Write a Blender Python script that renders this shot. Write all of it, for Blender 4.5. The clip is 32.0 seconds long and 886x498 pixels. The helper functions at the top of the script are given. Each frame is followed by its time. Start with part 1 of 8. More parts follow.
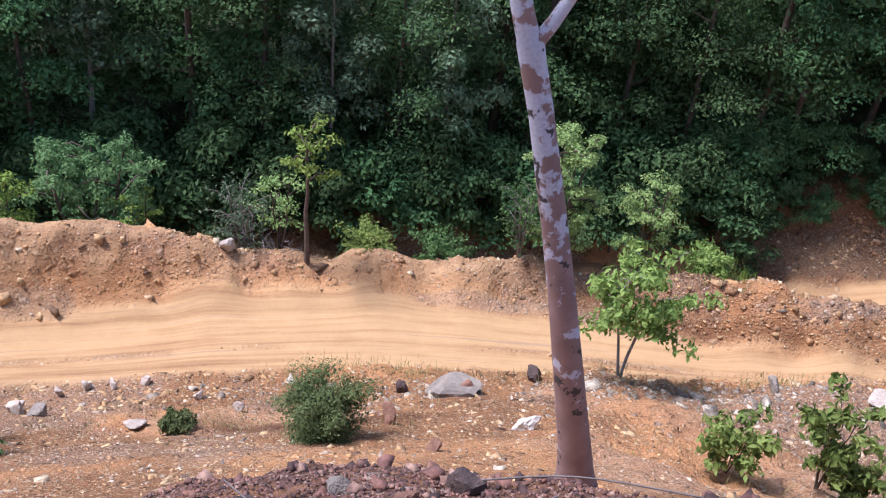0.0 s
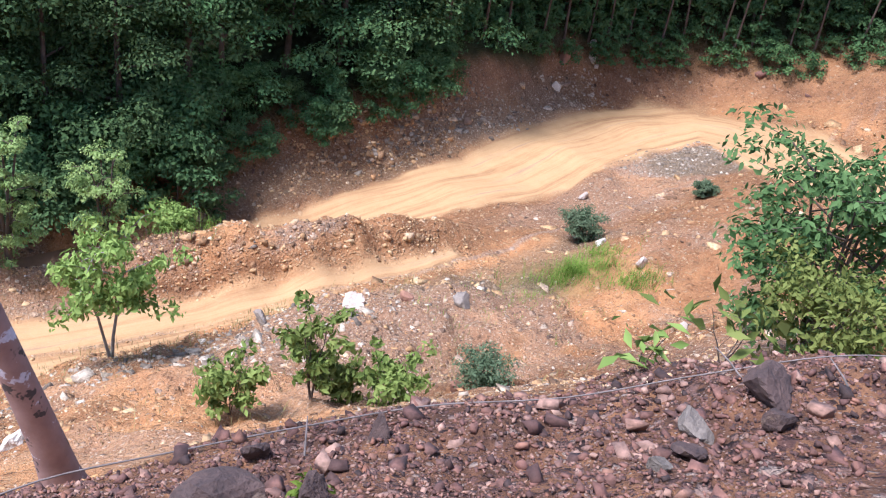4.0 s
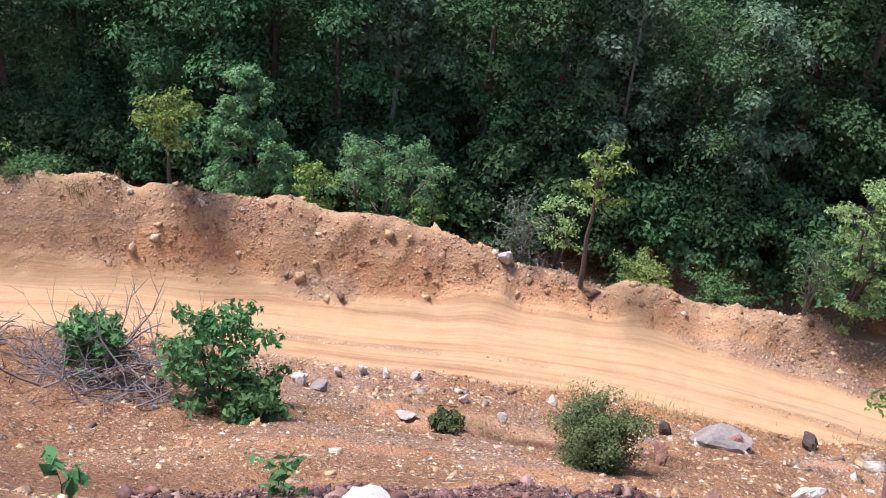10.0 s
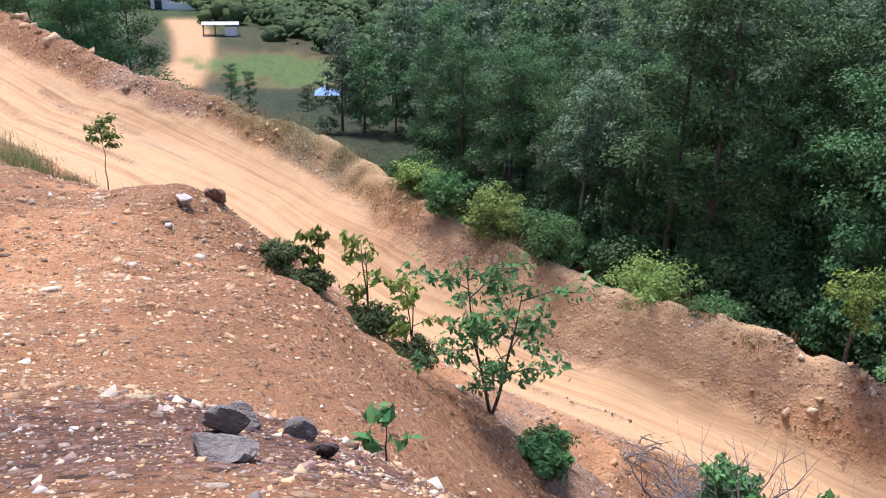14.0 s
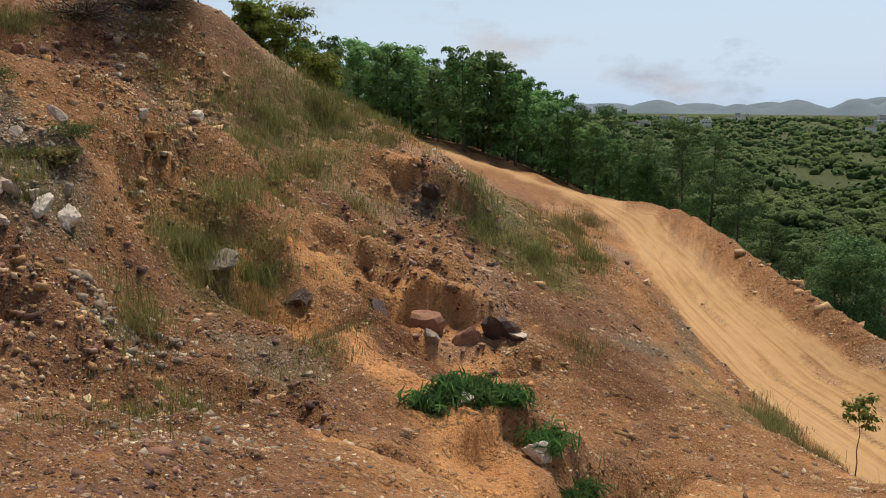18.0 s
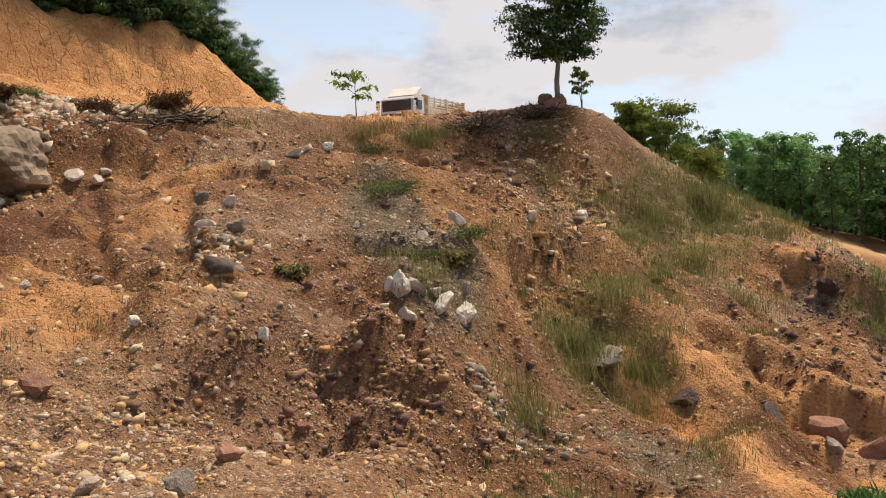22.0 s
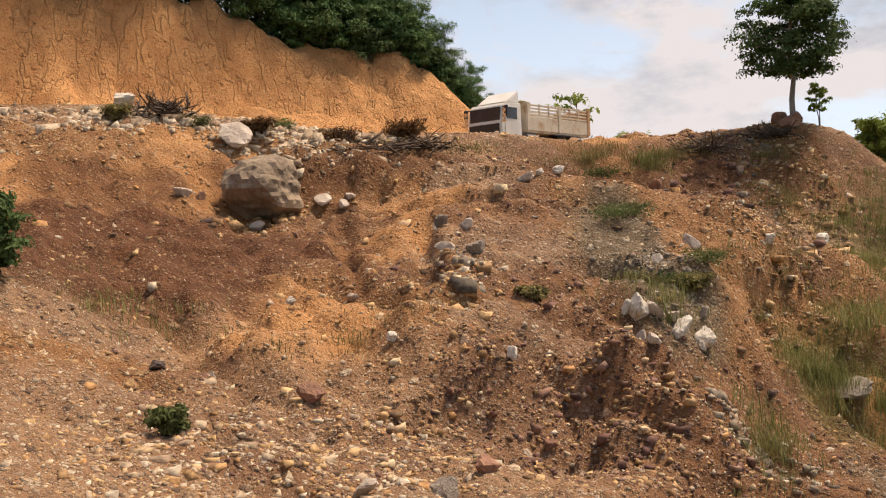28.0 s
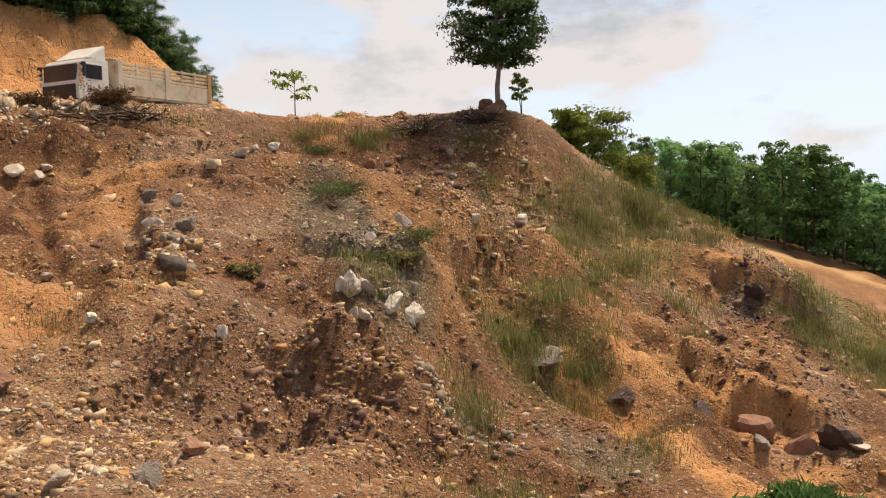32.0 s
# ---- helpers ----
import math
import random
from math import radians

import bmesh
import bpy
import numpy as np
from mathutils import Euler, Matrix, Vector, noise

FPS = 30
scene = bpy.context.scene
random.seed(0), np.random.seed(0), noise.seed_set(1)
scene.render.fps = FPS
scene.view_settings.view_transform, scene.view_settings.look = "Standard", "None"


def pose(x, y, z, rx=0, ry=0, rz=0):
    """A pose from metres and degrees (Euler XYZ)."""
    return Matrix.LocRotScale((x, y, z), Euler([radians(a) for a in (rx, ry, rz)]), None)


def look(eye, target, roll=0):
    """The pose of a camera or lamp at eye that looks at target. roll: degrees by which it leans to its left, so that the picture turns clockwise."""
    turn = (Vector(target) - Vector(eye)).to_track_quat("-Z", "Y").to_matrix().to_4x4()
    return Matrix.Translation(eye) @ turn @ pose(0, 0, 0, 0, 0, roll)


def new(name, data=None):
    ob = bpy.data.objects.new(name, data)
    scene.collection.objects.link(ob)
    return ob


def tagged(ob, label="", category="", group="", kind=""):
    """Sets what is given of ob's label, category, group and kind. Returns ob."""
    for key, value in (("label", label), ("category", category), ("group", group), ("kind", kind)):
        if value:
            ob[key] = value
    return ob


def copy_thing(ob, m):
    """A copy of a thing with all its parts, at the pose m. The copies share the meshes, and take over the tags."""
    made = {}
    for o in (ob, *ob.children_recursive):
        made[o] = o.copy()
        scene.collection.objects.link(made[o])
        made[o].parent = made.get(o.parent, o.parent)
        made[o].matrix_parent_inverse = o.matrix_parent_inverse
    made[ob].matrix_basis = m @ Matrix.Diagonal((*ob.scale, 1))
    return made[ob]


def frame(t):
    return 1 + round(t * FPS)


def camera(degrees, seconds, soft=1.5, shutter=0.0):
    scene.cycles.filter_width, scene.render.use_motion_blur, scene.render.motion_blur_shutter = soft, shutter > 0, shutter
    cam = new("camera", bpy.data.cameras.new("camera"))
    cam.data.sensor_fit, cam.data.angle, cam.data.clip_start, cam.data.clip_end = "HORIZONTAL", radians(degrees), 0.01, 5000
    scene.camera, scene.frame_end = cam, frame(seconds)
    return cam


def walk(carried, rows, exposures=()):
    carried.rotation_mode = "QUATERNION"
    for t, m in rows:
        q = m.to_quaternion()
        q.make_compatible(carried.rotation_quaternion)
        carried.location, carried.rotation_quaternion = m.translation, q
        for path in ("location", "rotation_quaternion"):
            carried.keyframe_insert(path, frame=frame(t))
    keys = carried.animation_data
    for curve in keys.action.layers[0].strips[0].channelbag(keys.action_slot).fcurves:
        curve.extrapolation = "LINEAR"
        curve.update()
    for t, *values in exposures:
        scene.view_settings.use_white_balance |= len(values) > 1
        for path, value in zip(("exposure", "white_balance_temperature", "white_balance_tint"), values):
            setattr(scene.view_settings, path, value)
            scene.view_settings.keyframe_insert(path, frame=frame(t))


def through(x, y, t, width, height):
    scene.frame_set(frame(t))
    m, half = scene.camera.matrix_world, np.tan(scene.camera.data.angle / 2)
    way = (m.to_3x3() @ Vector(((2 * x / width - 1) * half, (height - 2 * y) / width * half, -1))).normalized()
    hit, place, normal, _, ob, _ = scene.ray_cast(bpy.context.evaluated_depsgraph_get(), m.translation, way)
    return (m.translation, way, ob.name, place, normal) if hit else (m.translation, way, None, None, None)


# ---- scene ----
cam = camera(50.9, 32.0, soft=1.15)
# seconds, place in metres, turn in degrees
PATH = [
    (0.0, -0.000, 0.000, 1.600, 58.57, -4.84, 0.01),
    (0.5, 0.161, -0.017, 1.670, 58.42, -5.77, -9.39),
    (1.0, 0.348, -0.062, 1.712, 58.61, -6.66, -17.43),
    (1.5, 0.496, -0.114, 1.731, 59.16, -7.10, -23.59),
    (2.0, 0.618, -0.186, 1.746, 59.54, -7.23, -28.68),
    (2.5, 0.641, -0.251, 1.774, 60.16, -6.94, -32.25),
    (4.5, 0.721, -0.350, 1.777, 59.49, -7.37, -34.31),
    (5.0, 0.666, -0.345, 1.748, 59.23, -7.16, -33.05),
    (5.5, 0.639, -0.328, 1.708, 58.96, -7.08, -31.92),
    (6.0, 0.598, -0.274, 1.661, 58.44, -7.08, -29.97),
    (6.5, 0.426, -0.181, 1.594, 58.01, -7.10, -25.73),
    (7.0, 0.230, -0.113, 1.544, 57.49, -7.19, -20.61),
    (7.5, -0.004, -0.053, 1.462, 56.71, -6.57, -13.85),
    (8.0, -0.274, -0.028, 1.383, 56.12, -5.84, -5.86),
    (8.5, -0.530, -0.019, 1.348, 56.04, -5.50, 0.64),
    (9.0, -0.676, -0.015, 1.333, 56.88, -5.38, 5.56),
    (9.5, -0.891, -0.073, 1.343, 58.10, -4.90, 11.28),
    (10.0, -1.067, -0.120, 1.365, 58.86, -4.28, 17.23),
    (10.5, -1.202, -0.207, 1.373, 58.93, -3.71, 23.35),
    (11.0, -1.333, -0.289, 1.398, 59.06, -3.50, 29.29),
    (11.5, -1.436, -0.323, 1.396, 59.94, -3.48, 33.69),
    (12.0, -1.551, -0.356, 1.363, 60.54, -3.53, 37.71),
    (12.5, -1.664, -0.421, 1.379, 61.71, -3.15, 42.07),
    (13.0, -1.726, -0.470, 1.394, 63.11, -2.59, 46.66),
    (13.5, -1.751, -0.535, 1.419, 64.72, -1.92, 51.90),
    (14.0, -1.794, -0.641, 1.477, 66.06, -1.79, 58.95),
    (14.5, -1.782, -0.762, 1.509, 67.53, -1.53, 66.61),
    (16.5, -2.367, -1.093, 1.763, 73.60, -1.86, 82.53),
    (17.0, -2.376, -1.167, 1.775, 75.42, -1.48, 89.91),
    (17.5, -2.381, -1.193, 1.792, 78.17, -0.74, 98.09),
    (18.0, -2.396, -1.227, 1.798, 81.05, -0.42, 103.39),
    (18.5, -2.383, -1.231, 1.799, 83.03, 0.10, 107.08),
    (19.0, -2.394, -1.234, 1.806, 84.31, 0.84, 110.34),
    (19.5, -2.401, -1.248, 1.800, 85.27, 1.32, 112.84),
    (20.0, -2.388, -1.277, 1.794, 85.72, 1.43, 115.44),
    (20.5, -2.363, -1.281, 1.799, 86.21, 1.68, 118.69),
    (21.0, -2.345, -1.311, 1.811, 86.47, 1.92, 120.94),
    (21.5, -2.349, -1.330, 1.810, 86.72, 2.08, 123.29),
    (22.0, -2.350, -1.329, 1.797, 87.36, 2.18, 126.28),
    (22.5, -2.346, -1.329, 1.826, 87.44, 2.53, 129.24),
    (23.0, -2.315, -1.345, 1.821, 87.33, 2.78, 131.82),
    (23.5, -2.303, -1.351, 1.814, 87.92, 3.04, 133.93),
    (24.0, -2.293, -1.361, 1.748, 88.74, 2.92, 135.64),
    (24.5, -2.281, -1.366, 1.698, 88.65, 2.20, 136.31),
    (25.0, -2.250, -1.373, 1.686, 88.03, 1.39, 136.94),
    (25.5, -2.193, -1.371, 1.747, 87.42, 0.98, 138.66),
    (27.5, -1.535, -1.482, 1.874, 89.04, 2.05, 140.81),
    (28.0, -1.553, -1.482, 1.866, 89.14, 2.05, 139.19),
    (28.5, -1.567, -1.488, 1.867, 89.18, 1.93, 138.04),
    (29.0, -1.575, -1.490, 1.860, 89.12, 1.84, 136.84),
    (29.5, -1.576, -1.475, 1.851, 89.03, 1.76, 135.26),
    (30.0, -1.595, -1.475, 1.846, 88.46, 1.63, 132.17),
    (30.5, -1.633, -1.468, 1.833, 87.95, 1.49, 128.98),
    (31.0, -1.647, -1.445, 1.834, 87.89, 1.47, 126.88),
    (31.5, -1.648, -1.419, 1.835, 87.63, 1.40, 124.77),
    (32.0, -1.658, -1.416, 1.837, 87.33, 1.23, 122.04),
]
EXPOSURES = [
    (0.0, 1.3, 5500, 23), (5.0, 1.6, 5450, 20), (6.5, 1.6, 5450, 20), (8.0, 1.32, 5600, 22), (9.0, 1.32, 5600, 23), (11.0, 1.55, 5500, 23), (13.2, 1.55, 5500, 23), (14.5, 1.36, 5700, 23), (16.5, 1.2, 7100, 17), (17.5, 0.82, 7500, 15), (18.5, 0.41, 7500, 12), (20.0, 0.69, 7700, 12), (22.0, 0.90, 8000, 16), (24.0, 0.88, 8200, 17), (28.0, 0.95, 8500, 19), (32.0, 0.96, 8600, 17),
]
walk(cam, [(t, pose(x, y, z, rx, ry, rz)) for t, x, y, z, rx, ry, rz in PATH], EXPOSURES)

# ---- light: a hazy sun through broken cloud ----
SUN_AZ, SUN_EL = radians(-80), radians(64)      # azimuth counted from +y towards +x


def make_world():
    w = bpy.data.worlds.new("sky")
    scene.world = w
    w.use_nodes = True
    nt = w.node_tree
    nt.nodes.clear()
    N = nt.nodes.new
    out, bg = N("ShaderNodeOutputWorld"), N("ShaderNodeBackground")
    sky = N("ShaderNodeTexSky")
    sky.sky_type, sky.sun_disc = 'NISHITA', False
    sky.sun_elevation, sky.sun_rotation = SUN_EL, SUN_AZ
    sky.air_density, sky.dust_density, sky.ozone_density = 1.0, 1.2, 1.5
    gen = N("ShaderNodeTexCoord")
    mapping = N("ShaderNodeMapping")
    mapping.inputs["Scale"].default_value = (1.0, 1.0, 2.4)
    mapping.inputs["Location"].default_value = (3.1, 0.4, 0.9)
    n1 = N("ShaderNodeTexNoise")
    n1.inputs["Scale"].default_value, n1.inputs["Detail"].default_value, n1.inputs["Roughness"].default_value = 2.7, 10, 0.58
    n2 = N("ShaderNodeTexNoise")
    n2.inputs["Scale"].default_value, n2.inputs["Detail"].default_value, n2.inputs["Roughness"].default_value = 4.5, 8, 0.6
    cover = N("ShaderNodeMapRange")
    cover.inputs["From Min"].default_value, cover.inputs["From Max"].default_value = 0.49, 0.565
    tone = N("ShaderNodeMapRange")
    tone.inputs["From Min"].default_value, tone.inputs["From Max"].default_value = 0.43, 0.56
    shade = N("ShaderNodeMix")
    shade.data_type = 'RGBA'
    shade.inputs[6].default_value = (3.0, 3.75, 4.9, 1)
    shade.inputs[7].default_value = (4.6, 5.15, 6.1, 1)
    mix = N("ShaderNodeMix")
    mix.data_type = 'RGBA'
    bg.inputs["Strength"].default_value = 0.08
    L = nt.links.new
    L(gen.outputs["Generated"], mapping.inputs["Vector"])
    L(mapping.outputs["Vector"], n1.inputs["Vector"])
    L(mapping.outputs["Vector"], n2.inputs["Vector"])
    L(n1.outputs["Fac"], cover.inputs["Value"])
    L(n2.outputs["Fac"], tone.inputs["Value"])
    L(tone.outputs["Result"], shade.inputs[0])
    L(cover.outputs["Result"], mix.inputs[0])
    # pale haze low over the plain
    axes, low, haze = N("ShaderNodeSeparateXYZ"), N("ShaderNodeMapRange"), N("ShaderNodeMix")
    haze.data_type = 'RGBA'
    haze.inputs[7].default_value = (4.3, 6.3, 9.2, 1)
    low.inputs["From Min"].default_value, low.inputs["From Max"].default_value = 0.42, 0.0
    low.inputs["To Max"].default_value = 0.85
    L(gen.outputs["Generated"], axes.inputs["Vector"])
    L(axes.outputs["Z"], low.inputs["Value"])
    L(low.outputs["Result"], haze.inputs[0])
    L(sky.outputs["Color"], haze.inputs[6])
    L(haze.outputs[2], mix.inputs[6])
    L(shade.outputs[2], mix.inputs[7])
    L(mix.outputs[2], bg.inputs["Color"])
    L(bg.outputs["Background"], out.inputs["Surface"])


make_world()
sun = new("sun", bpy.data.lights.new("sun", 'SUN'))
sun.data.energy, sun.data.angle, sun.data.color = 2.9, radians(14), (1.0, 0.94, 0.85)
sun.matrix_world = look((0, 0, 60), (-math.sin(SUN_AZ) * math.cos(SUN_EL), -math.cos(SUN_AZ) * math.cos(SUN_EL), 60 - math.sin(SUN_EL)))

# ---- materials ----
def node_material(name):
    m = bpy.data.materials.new(name)
    m.use_nodes = True
    nt = m.node_tree
    return m, nt, nt.nodes["Principled BSDF"]


def noise_node(nt, scale, detail=6, rough=0.6, coord="Object"):
    tc = nt.nodes.new("ShaderNodeTexCoord")
    n = nt.nodes.new("ShaderNodeTexNoise")
    n.inputs["Scale"].default_value, n.inputs["Detail"].default_value, n.inputs["Roughness"].default_value = scale, detail, rough
    nt.links.new(tc.outputs[coord], n.inputs["Vector"])
    return n


def ramp_node(nt, source, stops):
    r = nt.nodes.new("ShaderNodeValToRGB")
    els = r.color_ramp.elements
    while len(els) < len(stops):
        els.new(0.5)
    for e, (p, c) in zip(els, stops):
        e.position, e.color = p, (*c, 1)
    nt.links.new(source, r.inputs["Fac"])
    return r


def mix_node(nt, fac, a, b, mode='MIX'):
    n = nt.nodes.new("ShaderNodeMix")
    n.data_type, n.blend_type = 'RGBA', mode
    for slot, v in ((0, fac), (6, a), (7, b)):
        if isinstance(v, (int, float)):
            n.inputs[slot].default_value = v
        elif isinstance(v, tuple):
            n.inputs[slot].default_value = (*v, 1)
        else:
            nt.links.new(v, n.inputs[slot])
    return n.outputs[2]


def bump_node(nt, height, strength, distance, normal=None):
    b = nt.nodes.new("ShaderNodeBump")
    b.inputs["Strength"].default_value, b.inputs["Distance"].default_value = strength, distance
    nt.links.new(height, b.inputs["Height"])
    if normal is not None:
        nt.links.new(normal, b.inputs["Normal"])
    return b.outputs["Normal"]


def plain(name, dark, light, scale=4.0, rough=0.8, bump=0.3, depth=0.01, metal=0.0, random_mix=0.0, stain=None):
    """Two tones of one colour mixed by noise at two scales, with fine relief."""
    m, nt, p = node_material(name)
    big, fine = noise_node(nt, scale), noise_node(nt, scale * 9, 4)
    c = ramp_node(nt, big.outputs["Fac"], [(0.33, dark), (0.66, light)]).outputs["Color"]
    c = mix_node(nt, 0.35, c, ramp_node(nt, fine.outputs["Fac"], [(0.35, dark), (0.65, light)]).outputs["Color"])
    if stain:
        st = noise_node(nt, scale * 0.6, 3)
        f = ramp_node(nt, st.outputs["Fac"], [(0.55, (0, 0, 0)), (0.68, (1, 1, 1))]).outputs["Color"]
        c = mix_node(nt, f, c, stain)
    if random_mix:
        info = nt.nodes.new("ShaderNodeObjectInfo")
        hsv = nt.nodes.new("ShaderNodeHueSaturation")
        mr = nt.nodes.new("ShaderNodeMapRange")
        mr.inputs["To Min"].default_value, mr.inputs["To Max"].default_value = 1 - random_mix, 1 + random_mix
        nt.links.new(info.outputs["Random"], mr.inputs["Value"])
        nt.links.new(mr.outputs["Result"], hsv.inputs["Value"])
        nt.links.new(c, hsv.inputs["Color"])
        c = hsv.outputs["Color"]
    nt.links.new(c, p.inputs["Base Color"])
    p.inputs["Roughness"].default_value, p.inputs["Metallic"].default_value = rough, metal
    if bump:
        nt.links.new(bump_node(nt, fine.outputs["Fac"], bump, depth), p.inputs["Normal"])
    return m


def leaf_material(name, dark, mid, light, rough=0.65, through=0.25):
    """Leaves: tone varies from leaf to leaf and from clump to clump; some light passes through."""
    m, nt, p = node_material(name)
    geo = nt.nodes.new("ShaderNodeNewGeometry")
    r = ramp_node(nt, geo.outputs["Random Per Island"], [(0.0, dark), (0.45, mid), (1.0, light)])
    clump = noise_node(nt, 0.55, 3)
    c = mix_node(nt, 0.45, r.outputs["Color"], ramp_node(nt, clump.outputs["Fac"], [(0.36, dark), (0.64, light)]).outputs["Color"])
    info = nt.nodes.new("ShaderNodeObjectInfo")
    hsv = nt.nodes.new("ShaderNodeHueSaturation")
    for lo, hi, slot in ((0.485, 0.515, "Hue"), (0.72, 1.25, "Value")):
        mr = nt.nodes.new("ShaderNodeMapRange")
        mr.inputs["To Min"].default_value, mr.inputs["To Max"].default_value = lo, hi
        nt.links.new(info.outputs["Random"], mr.inputs["Value"])
        nt.links.new(mr.outputs["Result"], hsv.inputs[slot])
    nt.links.new(c, hsv.inputs["Color"])
    nt.links.new(hsv.outputs["Color"], p.inputs["Base Color"])
    p.inputs["Roughness"].default_value = rough
    p.inputs["Specular IOR Level"].default_value = 0.08
    tr = nt.nodes.new("ShaderNodeBsdfTranslucent")
    nt.links.new(hsv.outputs["Color"], tr.inputs["Color"])
    add = nt.nodes.new("ShaderNodeMixShader")
    add.inputs[0].default_value = through
    nt.links.new(p.outputs[0], add.inputs[1])
    nt.links.new(tr.outputs[0], add.inputs[2])
    nt.links.new(add.outputs[0], nt.nodes["Material Output"].inputs["Surface"])
    return m


def island_material(name, tones, rough=0.85, bump=0.5):
    """Loose stones in one mesh: every stone takes its own tone."""
    m, nt, p = node_material(name)
    geo = nt.nodes.new("ShaderNodeNewGeometry")
    r = ramp_node(nt, geo.outputs["Random Per Island"], [(i / (len(tones) - 1), t) for i, t in enumerate(tones)])
    fine = noise_node(nt, 9, 5)
    f = ramp_node(nt, fine.outputs["Fac"], [(0.32, (0.5, 0.48, 0.46)), (0.68, (1.3, 1.3, 1.3))]).outputs["Color"]
    c = mix_node(nt, 1.0, r.outputs["Color"], f, 'MULTIPLY')
    nt.links.new(c, p.inputs["Base Color"])
    p.inputs["Roughness"].default_value = rough
    nt.links.new(bump_node(nt, fine.outputs["Fac"], bump, 0.03), p.inputs["Normal"])
    return m


def ground_material():
    """Blasted hillside: rubble, packed haul road, clay, dark gravel, grass and forest floor, by the zones of the mesh."""
    m, nt, p = node_material("earth_and_rubble")
    z1, z2 = nt.nodes.new("ShaderNodeVertexColor"), nt.nodes.new("ShaderNodeVertexColor")
    z1.layer_name, z2.layer_name = "zone_a", "zone_b"
    s1, s2, s3 = (nt.nodes.new("ShaderNodeSeparateColor") for _ in range(3))
    z3 = nt.nodes.new("ShaderNodeVertexColor")
    z3.layer_name = "zone_c"
    nt.links.new(z3.outputs["Color"], s3.inputs["Color"])
    nt.links.new(z1.outputs["Color"], s1.inputs["Color"])
    nt.links.new(z2.outputs["Color"], s2.inputs["Color"])
    big, mid, fine = noise_node(nt, 0.22, 6), noise_node(nt, 1.3, 8, 0.68), noise_node(nt, 11.0, 6, 0.72)
    tc = nt.nodes.new("ShaderNodeTexCoord")

    def math_node(op, a, b=0.0, c=None, clamp=False):
        n = nt.nodes.new("ShaderNodeMath")
        n.operation, n.use_clamp = op, clamp
        for slot, v in enumerate((a, b, c)):
            if v is None:
                continue
            if isinstance(v, (int, float)):
                n.inputs[slot].default_value = v
            else:
                nt.links.new(v, n.inputs[slot])
        return n.outputs[0]

    def pebbles(scale, share, radius):
        """Stones set in the earth: where they lie, their tone, their height."""
        v = nt.nodes.new("ShaderNodeTexVoronoi")
        v.inputs["Scale"].default_value, v.inputs["Randomness"].default_value = scale, 1.0
        warp = noise_node(nt, scale * 1.7, 3)
        add = nt.nodes.new("ShaderNodeVectorMath")
        add.operation = 'MULTIPLY_ADD'
        nt.links.new(warp.outputs["Color"], add.inputs[0])
        add.inputs[1].default_value = (0.55 / scale,) * 3
        nt.links.new(tc.outputs["Object"], add.inputs[2])
        nt.links.new(add.outputs[0], v.inputs["Vector"])
        c = nt.nodes.new("ShaderNodeSeparateColor")
        nt.links.new(v.outputs["Color"], c.inputs["Color"])
        here = math_node('LESS_THAN', c.outputs[1], share)
        dome = math_node('SUBTRACT', 1.0, math_node('DIVIDE', v.outputs["Distance"], radius), None, True)
        edge = math_node('MULTIPLY', dome, 5.0, None, True)
        return math_node('MULTIPLY', edge, here), c.outputs[0], math_node('MULTIPLY', math_node('POWER', dome, 0.5), here)

    layers = [pebbles(24.0, 0.55, 0.50), pebbles(8.5, 0.42, 0.50), pebbles(3.2, 0.16, 0.44)]

    def strewn(base, tones, amount=1.0):
        c = base
        for where, tone, _ in layers:
            r = ramp_node(nt, tone, [(i / (len(tones) - 1), t) for i, t in enumerate(tones)]).outputs["Color"]
            c = mix_node(nt, math_node('MULTIPLY', where, amount), c, r)
        return c

    earth = ramp_node(nt, mid.outputs["Fac"], [(0.30, (0.12, 0.050, 0.020)), (0.48, (0.29, 0.132, 0.050)), (0.68, (0.43, 0.218, 0.084))]).outputs["Color"]
    earth = mix_node(nt, 0.40, earth, ramp_node(nt, big.outputs["Fac"], [(0.36, (0.135, 0.056, 0.027)), (0.52, (0.28, 0.125, 0.055)), (0.66, (0.42, 0.215, 0.10))]).outputs["Color"])
    earth = mix_node(nt, 0.35, earth, ramp_node(nt, fine.outputs["Fac"], [(0.36, (0.12, 0.054, 0.027)), (0.64, (0.40, 0.21, 0.105))]).outputs["Color"])
    col = strewn(earth, [(0.095, 0.052, 0.030), (0.23, 0.122, 0.058), (0.36, 0.215, 0.108), (0.48, 0.325, 0.18), (0.34, 0.165, 0.070), (0.53, 0.42, 0.28)])
    clay = ramp_node(nt, mid.outputs["Fac"], [(0.3, (0.54, 0.235, 0.085)), (0.7, (0.78, 0.43, 0.185))]).outputs["Color"]
    clay = mix_node(nt, 0.3, clay, ramp_node(nt, fine.outputs["Fac"], [(0.36, (0.32, 0.12, 0.045)), (0.64, (0.66, 0.36, 0.17))]).outputs["Color"])
    clay = strewn(clay, [(0.26, 0.11, 0.05), (0.50, 0.24, 0.105), (0.66, 0.42, 0.23)], 0.32)
    col = mix_node(nt, s2.outputs[0], col, clay)
    # dark gravel; the same tones paint shade on the ridge face and far bank
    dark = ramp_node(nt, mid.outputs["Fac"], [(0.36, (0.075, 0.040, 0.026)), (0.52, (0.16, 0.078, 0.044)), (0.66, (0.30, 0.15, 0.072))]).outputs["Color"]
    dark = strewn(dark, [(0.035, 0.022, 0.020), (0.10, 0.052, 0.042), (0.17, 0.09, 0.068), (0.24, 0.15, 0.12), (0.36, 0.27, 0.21)])
